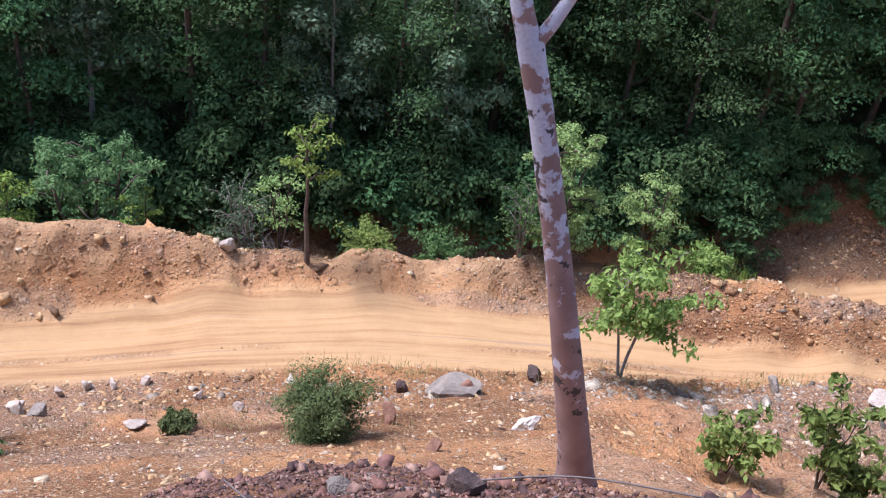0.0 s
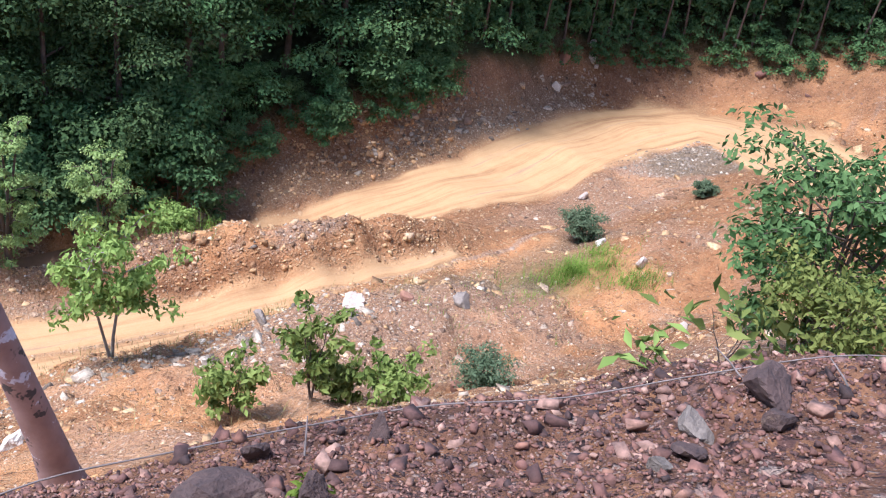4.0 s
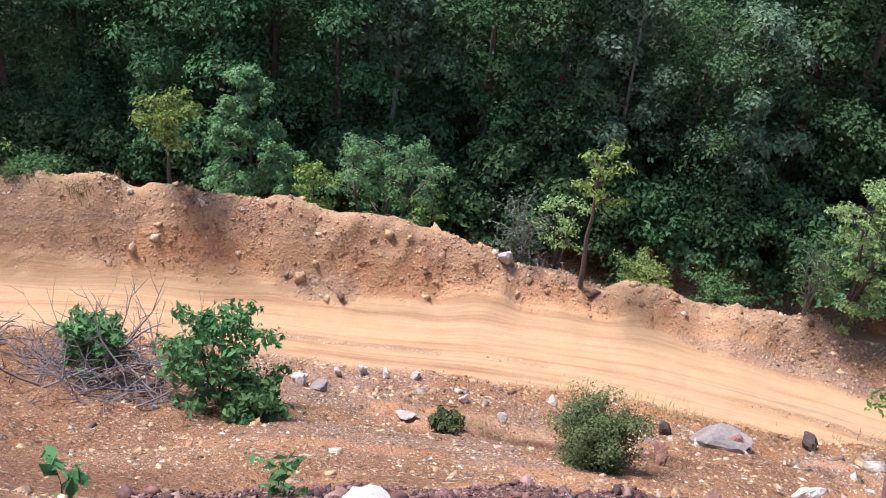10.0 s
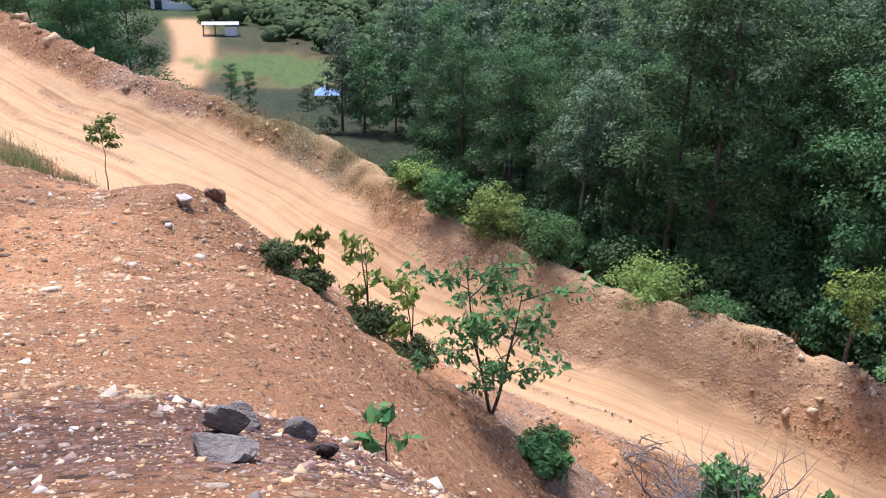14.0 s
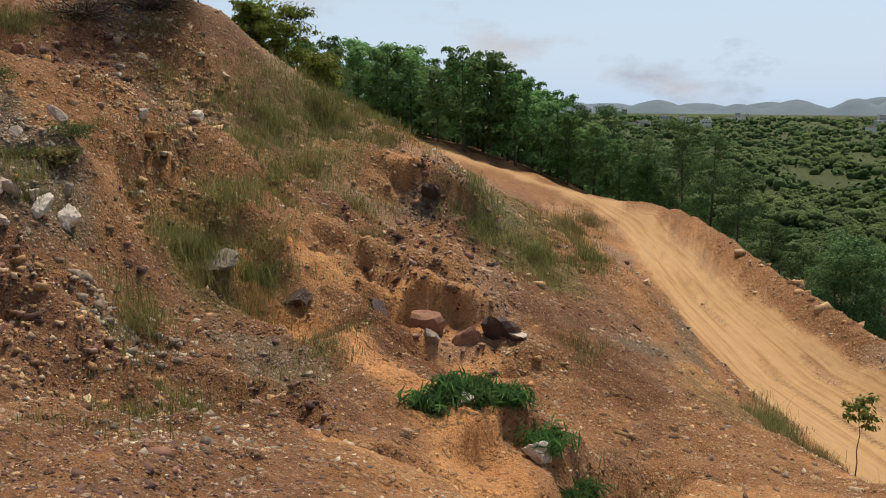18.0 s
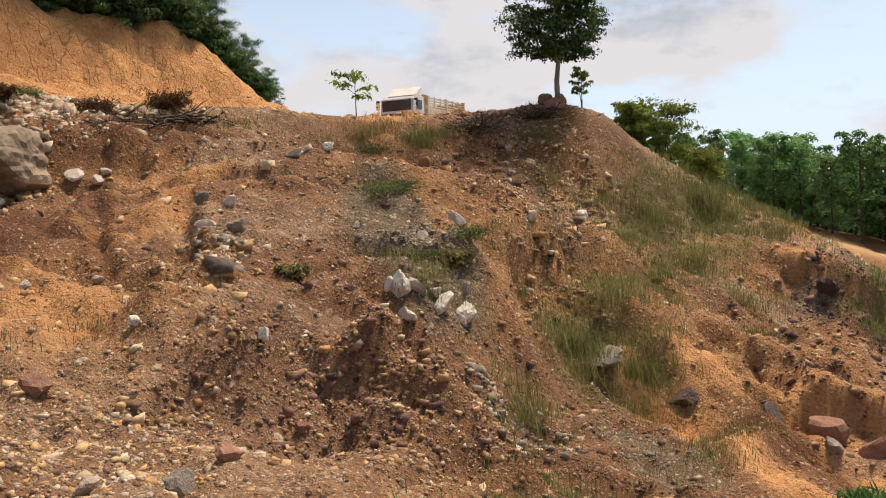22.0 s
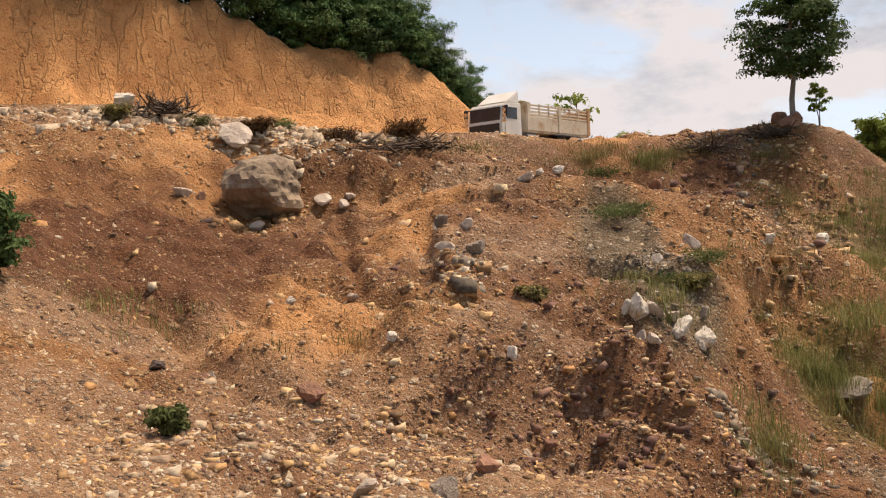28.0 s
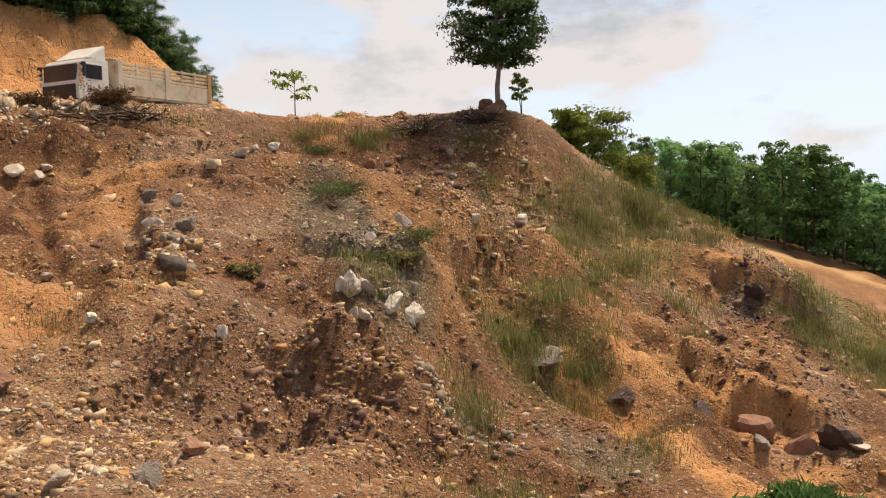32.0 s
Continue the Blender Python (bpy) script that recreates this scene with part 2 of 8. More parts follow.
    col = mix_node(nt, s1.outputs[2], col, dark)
    pale = ramp_node(nt, fine.outputs["Fac"], [(0.35, (0.20, 0.13, 0.09)), (0.65, (0.40, 0.28, 0.19))]).outputs["Color"]
    pale = strewn(pale, [(0.16, 0.12, 0.10), (0.30, 0.23, 0.18), (0.44, 0.36, 0.28), (0.58, 0.50, 0.41)])
    col = mix_node(nt, s2.outputs[1], col, pale)
    # dark red earth with few stones; tones lowered further for weakly lit slopes
    red = ramp_node(nt, mid.outputs["Fac"], [(0.30, (0.058, 0.022, 0.011)), (0.50, (0.112, 0.043, 0.020)), (0.70, (0.21, 0.085, 0.036))]).outputs["Color"]
    red = mix_node(nt, 0.35, red, ramp_node(nt, fine.outputs["Fac"], [(0.36, (0.055, 0.022, 0.012)), (0.64, (0.19, 0.082, 0.038))]).outputs["Color"])
    red = strewn(red, [(0.09, 0.045, 0.028), (0.20, 0.095, 0.05), (0.34, 0.20, 0.11), (0.42, 0.30, 0.19)], 0.5)
    col = mix_node(nt, s3.outputs[0], col, red)
    # grey-green scree
    scree = ramp_node(nt, fine.outputs["Fac"], [(0.35, (0.075, 0.062, 0.040)), (0.65, (0.19, 0.155, 0.10))]).outputs["Color"]
    scree = strewn(scree, [(0.08, 0.075, 0.055), (0.17, 0.155, 0.115), (0.28, 0.25, 0.19), (0.40, 0.35, 0.27)])
    col = mix_node(nt, s3.outputs[1], col, scree)
    # packed road with streaks along its length
    wave = nt.nodes.new("ShaderNodeTexNoise")
    wave.inputs["Scale"].default_value, wave.inputs["Detail"].default_value, wave.inputs["Roughness"].default_value = 1.0, 8, 0.65
    uv = nt.nodes.new("ShaderNodeUVMap")
    uv.uv_map = "along"
    mp = nt.nodes.new("ShaderNodeMapping")
    mp.inputs["Scale"].default_value = (0.08, 2.3, 1)
    nt.links.new(uv.outputs["UV"], mp.inputs["Vector"])
    nt.links.new(mp.outputs["Vector"], wave.inputs["Vector"])
    road = ramp_node(nt, wave.outputs["Fac"], [(0.32, (0.20, 0.102, 0.046)), (0.41, (0.33, 0.190, 0.084)), (0.50, (0.42, 0.264, 0.122)), (0.58, (0.46, 0.296, 0.140)), (0.66, (0.31, 0.210, 0.125))]).outputs["Color"]
    road = mix_node(nt, 0.30, road, ramp_node(nt, mid.outputs["Fac"], [(0.35, (0.28, 0.155, 0.076)), (0.65, (0.43, 0.265, 0.136))]).outputs["Color"])
    road = mix_node(nt, math_node('MULTIPLY', layers[0][0], 0.12), road, (0.54, 0.40, 0.26))
    col = mix_node(nt, s1.outputs[0], col, road)
    grass = ramp_node(nt, mid.outputs["Fac"], [(0.3, (0.050, 0.082, 0.018)), (0.7, (0.125, 0.178, 0.045))]).outputs["Color"]
    col = mix_node(nt, s1.outputs[1], col, grass)
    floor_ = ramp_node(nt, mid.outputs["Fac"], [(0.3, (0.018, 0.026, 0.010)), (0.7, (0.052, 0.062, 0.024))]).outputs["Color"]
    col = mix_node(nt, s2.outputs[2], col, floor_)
    nt.links.new(col, p.inputs["Base Color"])
    p.inputs["Roughness"].default_value = 0.92
    p.inputs["Specular IOR Level"].default_value = 0.2
    off_road = math_node('SUBTRACT', 1.0, s1.outputs[0], None, True)
    h = math_node('MULTIPLY_ADD', layers[2][2], 2.0, math_node('MULTIPLY_ADD', layers[1][2], 0.9, math_node('MULTIPLY', layers[0][2], 0.35)))
    h = math_node('MULTIPLY_ADD', mid.outputs["Fac"], 3.0, math_node('MULTIPLY_ADD', fine.outputs["Fac"], 0.6, h))
    h = math_node('MULTIPLY_ADD', h, off_road, math_node('MULTIPLY', wave.outputs["Fac"], 0.7))
    # tooth marks of the digger down the cut clay
    gm = nt.nodes.new("ShaderNodeMapping")
    gm.inputs["Scale"].default_value = (1.7, 1.7, 0.05)
    gn = nt.nodes.new("ShaderNodeTexNoise")
    gn.inputs["Scale"].default_value, gn.inputs["Detail"].default_value = 1.0, 1
    nt.links.new(tc.outputs["Object"], gm.inputs["Vector"])
    nt.links.new(gm.outputs["Vector"], gn.inputs["Vector"])
    slit = math_node('ABSOLUTE', math_node('SUBTRACT', gn.outputs["Fac"], 0.5))
    cut = math_node('MULTIPLY', slit, 30.0, None, True)
    broken = math_node('MULTIPLY', math_node('SUBTRACT', mid.outputs["Fac"], 0.42), 14.0, None, True)
    cut = math_node('SUBTRACT', 1.0, math_node('MULTIPLY', math_node('SUBTRACT', 1.0, cut), broken))
    h = math_node('MULTIPLY_ADD', math_node('MULTIPLY', cut, s3.outputs[2]), 1.4, h)
    nt.links.new(bump_node(nt, h, 1.0, 0.10), p.inputs["Normal"])
    return m


GROUND = ground_material()
FOREST_LEAF = leaf_material("forest_leaf", (0.030, 0.072, 0.028), (0.078, 0.152, 0.058), (0.145, 0.245, 0.088))
FEATHER_LEAF = leaf_material("feathery_leaf", (0.085, 0.200, 0.070), (0.160, 0.325, 0.120), (0.26, 0.44, 0.18), through=0.35)
BAMBOO_LEAF = leaf_material("grey_green_leaf", (0.056, 0.096, 0.050), (0.115, 0.176, 0.092), (0.20, 0.27, 0.15))
FRESH_LEAF = leaf_material("fresh_leaf", (0.085, 0.135, 0.030), (0.19, 0.265, 0.062), (0.32, 0.39, 0.11), through=0.35)
SOFT_LEAF = leaf_material("soft_green_leaf", (0.046, 0.112, 0.034), (0.098, 0.205, 0.066), (0.17, 0.30, 0.105), through=0.3)
YELLOW_LEAF = leaf_material("yellow_green_leaf", (0.085, 0.135, 0.026), (0.18, 0.25, 0.048), (0.31, 0.37, 0.09), through=0.3)
LIGHT_LEAF = leaf_material("light_feathery_leaf", (0.16, 0.27, 0.080), (0.29, 0.44, 0.14), (0.44, 0.58, 0.22), through=0.35)
DARK_LEAF = leaf_material("dark_bush_leaf", (0.028, 0.058, 0.020), (0.062, 0.115, 0.040), (0.115, 0.185, 0.068))
OLIVE_LEAF = leaf_material("olive_leaf", (0.050, 0.072, 0.024), (0.100, 0.130, 0.046), (0.17, 0.20, 0.08))
BROWN_LEAF = leaf_material("dry_leaf", (0.07, 0.035, 0.018), (0.15, 0.08, 0.035), (0.25, 0.15, 0.06))
GRASS = leaf_material("grass_blade", (0.11, 0.095, 0.036), (0.20, 0.175, 0.066), (0.34, 0.29, 0.13))
GRASS_HILL = leaf_material("hill_grass_blade", (0.085, 0.104, 0.032), (0.165, 0.185, 0.062), (0.30, 0.28, 0.115))
GRASS_LUSH = leaf_material("lush_grass_blade", (0.07, 0.12, 0.016), (0.14, 0.22, 0.03), (0.23, 0.32, 0.06))
BARK = plain("brown_bark", (0.05, 0.035, 0.025), (0.13, 0.095, 0.07), 3.0, 0.9, 0.8, 0.02)
PALE_BARK = plain("pale_bark", (0.16, 0.14, 0.12), (0.32, 0.29, 0.25), 3.0, 0.9, 0.6, 0.02)
DEAD_WOOD = plain("dead_wood", (0.10, 0.085, 0.075), (0.24, 0.20, 0.18), 5.0, 0.9, 0.6, 0.01)
STONE_PALE = plain("pale_stone", (0.34, 0.27, 0.21), (0.62, 0.54, 0.46), 1.6, 0.85, 0.8, 0.03, random_mix=0.2)
STONE_WHITE = plain("white_quartz", (0.42, 0.35, 0.26), (0.80, 0.76, 0.68), 2.4, 0.7, 0.8, 0.03, stain=(0.42, 0.26, 0.12))
STONE_GREY = plain("grey_stone", (0.12, 0.10, 0.082), (0.28, 0.235, 0.19), 1.3, 0.85, 0.9, 0.04, random_mix=0.25)
STONE_RED = plain("red_brown_stone", (0.15, 0.07, 0.045), (0.36, 0.19, 0.12), 1.8, 0.9, 0.9, 0.03, random_mix=0.25)
STONE_DARK = plain("dark_purple_stone", (0.032, 0.020, 0.018), (0.11, 0.066, 0.052), 1.5, 0.8, 0.9, 0.03, stain=(0.28, 0.20, 0.13))
BOULDER = plain("boulder_stone", (0.11, 0.080, 0.056), (0.36, 0.27, 0.185), 2.2, 0.9, 0.9, 0.05, stain=(0.40, 0.30, 0.19))
DARK_TWIG = plain("dark_dead_twigs", (0.035, 0.024, 0.018), (0.11, 0.075, 0.05), 5.0, 0.9, 0.5, 0.01)
WATER = plain("muddy_water", (0.20, 0.11, 0.06), (0.27, 0.16, 0.09), 0.3, 0.18, 0.05, 0.01)
GRAVEL_MIX = island_material("loose_rubble", [(0.12, 0.066, 0.035), (0.27, 0.150, 0.066), (0.40, 0.245, 0.112), (0.52, 0.355, 0.180), (0.42, 0.215, 0.082), (0.58, 0.47, 0.31)])
GRAVEL_DARK = island_material("dark_purple_gravel", [(0.042, 0.024, 0.020), (0.090, 0.044, 0.035), (0.15, 0.072, 0.052), (0.22, 0.105, 0.075), (0.12, 0.056, 0.044), (0.33, 0.205, 0.15), (0.20, 0.085, 0.050)])
GRAVEL_GREY = island_material("grey_rubble", [(0.10, 0.08, 0.06), (0.19, 0.15, 0.11), (0.27, 0.215, 0.16), (0.36, 0.30, 0.22), (0.50, 0.43, 0.34)])
GRAVEL_PALE = island_material("pale_rubble", [(0.24, 0.155, 0.10), (0.38, 0.275, 0.185), (0.45, 0.355, 0.25), (0.53, 0.455, 0.35)])

# ---- the lie of the land: break lines in metres, x east, y north, z up ----
LINES = {
    "road_near": [(24, 25.2, -18.1), (18.9, 25, -17.7), (10.8, 23.7, -17.1), (5.1, 23.2, -16.8), (-3.4, 22.3, -16.5), (-9.6, 20.8, -16.2), (-17.2, 18.1, -15.3), (-24, 13.6, -14.4), (-31, 10, -13.4), (-38.5, 6.9, -12.5), (-44, 4.7, -12), (-51.1, 1.9, -11.4), (-61.9, -0.8, -10.5), (-80.2, -3.9, -9.6), (-89.2, -5.7, -9.1)],
    "road_far": [(24, 26.4, -18.1), (18.9, 25.8, -17.8), (16.8, 25.4, -17.5), (13.8, 25.9, -17.3), (11, 26.7, -17.1), (8.1, 27.6, -16.9), (3.9, 27.8, -16.8), (0.9, 27.5, -16.6), (-2.1, 27, -16.5), (-4.9, 26.3, -16.4), (-7.7, 25.5, -16.3), (-10, 24.7, -16.2), (-14.3, 23.2, -15.7), (-18.7, 21.3, -15.2), (-23, 19, -14.6), (-31.5, 16, -13.4), (-38.1, 16.2, -12.5), (-44.9, 13.3, -11.9), (-52.4, 9.2, -11.3), (-68.7, 4.2, -10.1), (-89.6, -1.3, -9.1)],
    "berm_crest": [(22.3, 26.8, -16.9), (18, 26.9, -16), (13.6, 27.1, -15.6), (10.5, 28, -15.5), (8, 28.9, -15.8), (5.1, 29.1, -16), (1.8, 28.6, -15.9), (-1.5, 28.4, -15.7), (-4.2, 27.9, -15.5), (-6.2, 27.2, -15.1), (-9.6, 26.7, -14.2), (-14.8, 24.6, -13.5), (-18.9, 23.1, -13), (-23.3, 20.2, -12.7), (-30.8, 17.3, -12), (-38.6, 17.2, -11.4), (-45.4, 14.2, -10.9), (-53, 10.2, -10.2), (-69.2, 5.4, -9), (-87, 1.1, -7.9), (-96.3, -5.6, -7.5)],
    "heap_crest": [(-2.9, 5.3, -4.6), (-1.5, 6.1, -4.85), (0.7, 6.5, -4.85), (3.6, 6.7, -5.3), (5.7, 6.3, -5.35), (7.2, 5.3, -5.1), (8.8, 4.5, -4.6), (9.7, 4, -4.4), (10.6, 3.5, -4.3)],
    "heap_front": [(-2.7, 4.6, -4.1), (-0.6, 5, -4.1), (2.1, 5.4, -4.4), (4.3, 4.5, -4.5), (6.4, 3.2, -4), (7.5, 2.1, -3.6)],
    "below_heap": [(2.6, 9.4, -8), (-0.9, 12.2, -10.2), (-5.2, 8.7, -8.6)],
    "slope_north": [(3.2, 17.2, -13.5), (-2.3, 18.3, -15), (6.8, 22, -15.9), (2.1, 21, -15.8), (8, 12.8, -11.6), (15.5, 15.2, -14.7), (18, 20.2, -15.7), (23.3, 14.9, -15), (21.5, 11.6, -12.6), (12.3, 16.9, -13.9), (13, 21.7, -15.5), (7.5, 20, -14.8), (3.7, 11.8, -9.9)],
    "slope_east": [(27.1, 20.2, -16.2), (26.1, 24, -17.4), (36.2, 21.1, -15.6), (30.4, 16.7, -14.7), (37.6, 26.8, -18.2), (32.1, 26.6, -18.5)],
    "east_mound": [(42.6, 30.3, -18.2), (40, 30.5, -18.4), (42.2, 33.2, -19.3), (43, 26.5, -18)],
    "slope_west": [(-9.3, 18.9, -15.6), (-11.7, 16.8, -14.6), (-9.8, 11, -11.3), (-12.3, 7.9, -9.4), (-17, 6.9, -8.2), (-19.5, 6, -8), (-21.3, 7.8, -8.9), (-19.8, 7.3, -8.6), (-23.3, 5.9, -7), (-6.2, 9.9, -9.2), (-5.5, 7.3, -7.6), (-12.3, 8.1, -8.7), (-18, 9.1, -9.9), (-17.7, 5.1, -7.2)],
    "near_west": [(-5.1, 0, -0.9), (-6, 1, -1.6), (-5, 3, -3.2), (-6.4, 4.2, -5.2), (-5.2, 6.4, -6.5), (-10.1, 1.2, -3.7), (-10, 3.9, -5)],
    "bench_west": [(-21.8, -0.4, -6), (-23.8, 3.4, -6.9), (-15.8, -0.8, -4.8), (-14.5, 1.7, -4.6), (-15.4, 4.7, -5.4), (-16.4, -1.8, -4.8)],
    "gully": [(-20.9, -2, -5.8), (-17.6, -3.2, -5.5), (-18.9, -2.7, -5.7), (-23.8, -1, -6.6)],
    "hill_west": [(-29.4, -5.1, -4.6), (-20.8, -3.5, -4.8), (-27.9, -8.8, -3.6), (-29, -12.6, -1.5), (-34, 0.4, -7.6), (-31.3, 3.2, -8.5), (-46.6, -2.1, -6.6), (-43.4, -8, -4.1), (-24.7, -7.7, -4.2), (-20.4, -7.7, -3.8), (-14.5, -6.4, -3), (-61.6, -6, -6.6), (-56, -12.7, -2.2)],
    "hill_south": [(-20.8, -14.9, -0.3), (-20.3, -17.3, 0.8), (-23.4, -15.1, 0.2), (-26.9, -16.7, 1.1), (-23.1, -18.5, 1.6), (-28.7, -17.1, 1.9), (-18.2, -12.7, -2.6), (-24, -9.9, -4), (-35.1, -8.9, -3.2), (-41.1, -10.9, -1.3), (-30.5, -16.5, -0.1), (-21.1, -13, -2.5), (-45.4, -9.4, -2.4)],
    "hill_front": [(-9, -12, -1.6), (-9.3, -15.7, -1.1), (-13.7, -12.7, -1.5), (-9.8, -18.1, -0.6), (-16.9, -11.5, -1.6), (-12.7, -16.1, -0.2), (-13.2, -20.6, 0.6), (-18.6, -19.9, 1.5), (-6.1, -15.6, -0.3), (-6.8, -18.6, 0.3), (-8.4, -22.4, 1.4), (-14.4, -10.1, -2.2), (-5.4, -11.5, -1.1)],
    "boulder_bench": [(-17.6, -29.2, 2.6), (-21.8, -27.4, 3.6), (-15.2, -31.4, 4.4), (-10.4, -30.1, 3.7), (-19.1, -27, 2.3)],
    "debris_crest": [(-29, -31.6, 6.3), (-25.1, -33.5, 6.3), (-21.2, -36, 6.9), (-16.9, -39, 7.7), (-12.9, -40.5, 7.6)],
    "ridge": [(-31.1, -31, 6.3), (-33.2, -29.5, 5.85), (-36.4, -27.2, 5.75), (-39.4, -25.4, 5.8), (-42.2, -23.6, 6.5), (-43.8, -21.7, 6), (-44.9, -22.2, 5.5), (-47.4, -20.5, 3.9), (-51.1, -19.4, 2.1), (-55.5, -19.1, 0.5)],
    "ridge_face": [(-30.7, -27.3, 4.4), (-35.4, -23.7, 4), (-41.4, -19.3, 2.8), (-42, -18, 0.9)],
    "truck_road": [(-66, -43.2, 6.6), (-58.7, -41.5, 6.5), (-50, -39.8, 6.5), (-41, -38.5, 6.4), (-32, -37.8, 6.0), (-24, -38.6, 6.4)],
    "truck_road_in": [(-58, -37.6, 6.2), (-50, -36, 6.2), (-41, -34.8, 6.1), (-33, -34.6, 5.9)],
    "truck_road_out": [(-58, -44.6, 6.8), (-50, -43, 6.9), (-41, -41.6, 6.8), (-31, -41.4, 6.6)],
    "bank_foot": [(-40.2, -42.9, 8.7), (-30.7, -46.4, 8.7), (-23.1, -48.3, 9), (-14.9, -49.1, 9.3), (-37.5, -43.9, 8.7)],
    "bank_top": [(-41.5, -45.5, 10.1), (-37.7, -46.2, 12.5), (-33.8, -47.8, 12.8), (-30.2, -48.3, 13), (-25, -49.1, 14.3), (-19.6, -50.2, 14.5), (-15.5, -50.6, 14)],
    "bank_shelf": [(-40.6, -48.2, 10.4), (-38.2, -49.4, 12.3), (-34.4, -51, 12.6), (-30.6, -51.6, 12.9), (-25.8, -52.5, 14.1), (-20, -53.6, 14.4), (-36, -58, 12.8), (-28, -59, 14), (-19, -60, 14.6), (-44, -54, 10)],
    "far_road_up": [(-101.7, -6.2, -9.1), (-125.4, -22.3, -5.4), (-145, -47.7, -2.7)],
    "outcrop_top": [(-18.7, -12.4, -1.5), (-17.1, -11.2, -2.3), (-14.7, -9.7, -2.5), (-13.7, -13.8, -0.6), (-11.1, -14.7, -0.9), (-16.8, -12.2, -0.8), (-15.5, -10.5, -1.6)],
    "outcrop_foot": [(-19.9, -12.4, -3.8), (-17.4, -10.3, -4), (-21.8, -13.7, -2.7)],
    "orange_spur": [(-24.3, -13.3, -3.1), (-24.5, -10.4, -3.6), (-22, -7.8, -4.1), (-20.3, -6, -4.3)],
    "south_gully": [(-27.3, -13, -3.3), (-27.7, -10.3, -4.2), (-26.2, -7.6, -4.9), (-24.3, -6, -5.2), (-30, -12.2, -2.6)],
    "upper_knoll": [(-41.7, -12.6, -0.9), (-41.1, -10.7, -2), (-39.4, -10.3, -3.9), (-44.4, -9.7, -1.8), (-42.9, -8.5, -3.4), (-42.3, -14.3, -0.4)],
    "bench_crest": [(-24.4, -27.3, 4.3), (-26.2, -24.6, 4.1), (-28.9, -21.8, 3.15), (-31.4, -19.3, 2.35), (-33.3, -17.7, 1.4)],
    "bench_hollow": [(-28.0, -26.2, 3.6), (-31.0, -23.5, 2.5), (-33.8, -20.8, 1.7), (-35.8, -18.6, 0.6)],
    "track_edge": [(-16.4, -32.4, 5.3), (-19.9, -29.4, 4.4)],
    "river_near": [(22, 30, -19.3), (14, 30.6, -20.3), (5, 30.6, -20.6), (-3, 30.2, -20.6), (-10, 29.4, -20.6), (-18, 26.6, -20.8), (-26, 22.8, -21), (-36, 20.2, -21.5), (-48, 18, -22.5), (-62, 14.5, -22.5), (-90, 10, -22)],
    "river_bed": [(20, 33.5, -20.9), (10, 34, -21.2), (0, 33.6, -21.3), (-12, 32.5, -21.3), (-25, 29, -21.6), (-40, 26.5, -22.3), (-60, 24, -24), (-85, 24, -26)],
    "far_bank_foot": [(60, 36, -18.5), (53, 41, -19), (43, 41, -19), (33, 37, -19.3), (24, 35.8, -19.7), (14, 37, -20.2), (4, 36.8, -20.4), (-3, 36.6, -20.5), (-12, 35.8, -20.6), (-25, 32.5, -21), (-40, 30, -22), (-60, 29, -24)],
    "far_apron": [(43, 42.2, -17.9), (33, 39.0, -18.0), (28, 37.9, -18.3), (24, 37.4, -18.5), (19, 37.8, -19.1), (14, 38.1, -19.6)],
    "far_bank_top": [(64, 38, -15), (54, 43.6, -16.6), (43, 43, -16.8), (33, 39.8, -16.6), (24, 38.2, -17.2), (19, 38.6, -18.2), (14, 38.9, -18.9), (4, 38.6, -19.3), (-3, 38.4, -19.4), (-12, 37.6, -19.5), (-25, 35.2, -20), (-40, 33.2, -21), (-60, 33, -22.8)],
    "east_flat": [(20, 32.2, -19.3), (27, 33, -19.1), (36, 34.5, -19), (43, 35.5, -19), (49, 33.5, -18.8), (49.5, 28, -18.6), (51, 22, -18)],
    "east_hill": [(65, 25, -14), (75, 40, -10), (60, 10, -11), (45, 5, -10), (33, 9, -11), (28, 3, -8), (20, 0, -4), (15, -8, -1), (40, -20, 2)],
    "north_woods": [(0, 60, -15), (30, 60, -12), (60, 62, -8), (-30, 60, -18.5), (-60, 60, -22), (-100, 70, -27), (-100, 150, -31), (0, 150, -10), (80, 120, 3), (110, 60, 0)],
    "valley": [(-75, 34, -25), (-102, 44, -28.5), (-127, 34, -31), (-138, 53, -33), (-182, 58, -35), (-213, 58, -36), (-260, 100, -37), (-200, 150, -36), (-260, 20, -36), (-170, 10, -30), (-128, 12, -22)],
    "west_hill": [(-150, -30, -6), (-160, -90, 4), (-110, -60, 5), (-80, -38, 1), (-72, -20, -3), (-75, -60, 6), (-240, -60, -28), (-250, -160, -20), (-105, 4, -13)],
    "south_hill": [(-30, -72, 15), (-60, -70, 10), (0, -62, 16), (0, -35, 8), (6, -15, 2.5), (-10, -52, 14), (40, -60, 14)],
    "stand": [(0, 0, 0), (-2.4, -1.2, 0.2), (-1.8, -1.6, 0.2), (1.2, -0.6, 0.1), (3, -3, 0.4), (-2.2, -5.5, -0.2), (0.2, 1.6, -0.7), (-3.4, 0.4, -0.2), (-5, -5, -0.3), (2.6, 1, -0.9)],
}
DRAWN_AS_LINES = ("road_near", "road_far", "berm_crest", "heap_crest", "river_near", "river_bed", "far_bank_foot", "far_apron", "far_bank_top",
                  "debris_crest", "ridge", "bench_crest", "orange_spur", "bank_foot", "bank_top", "far_road_up")


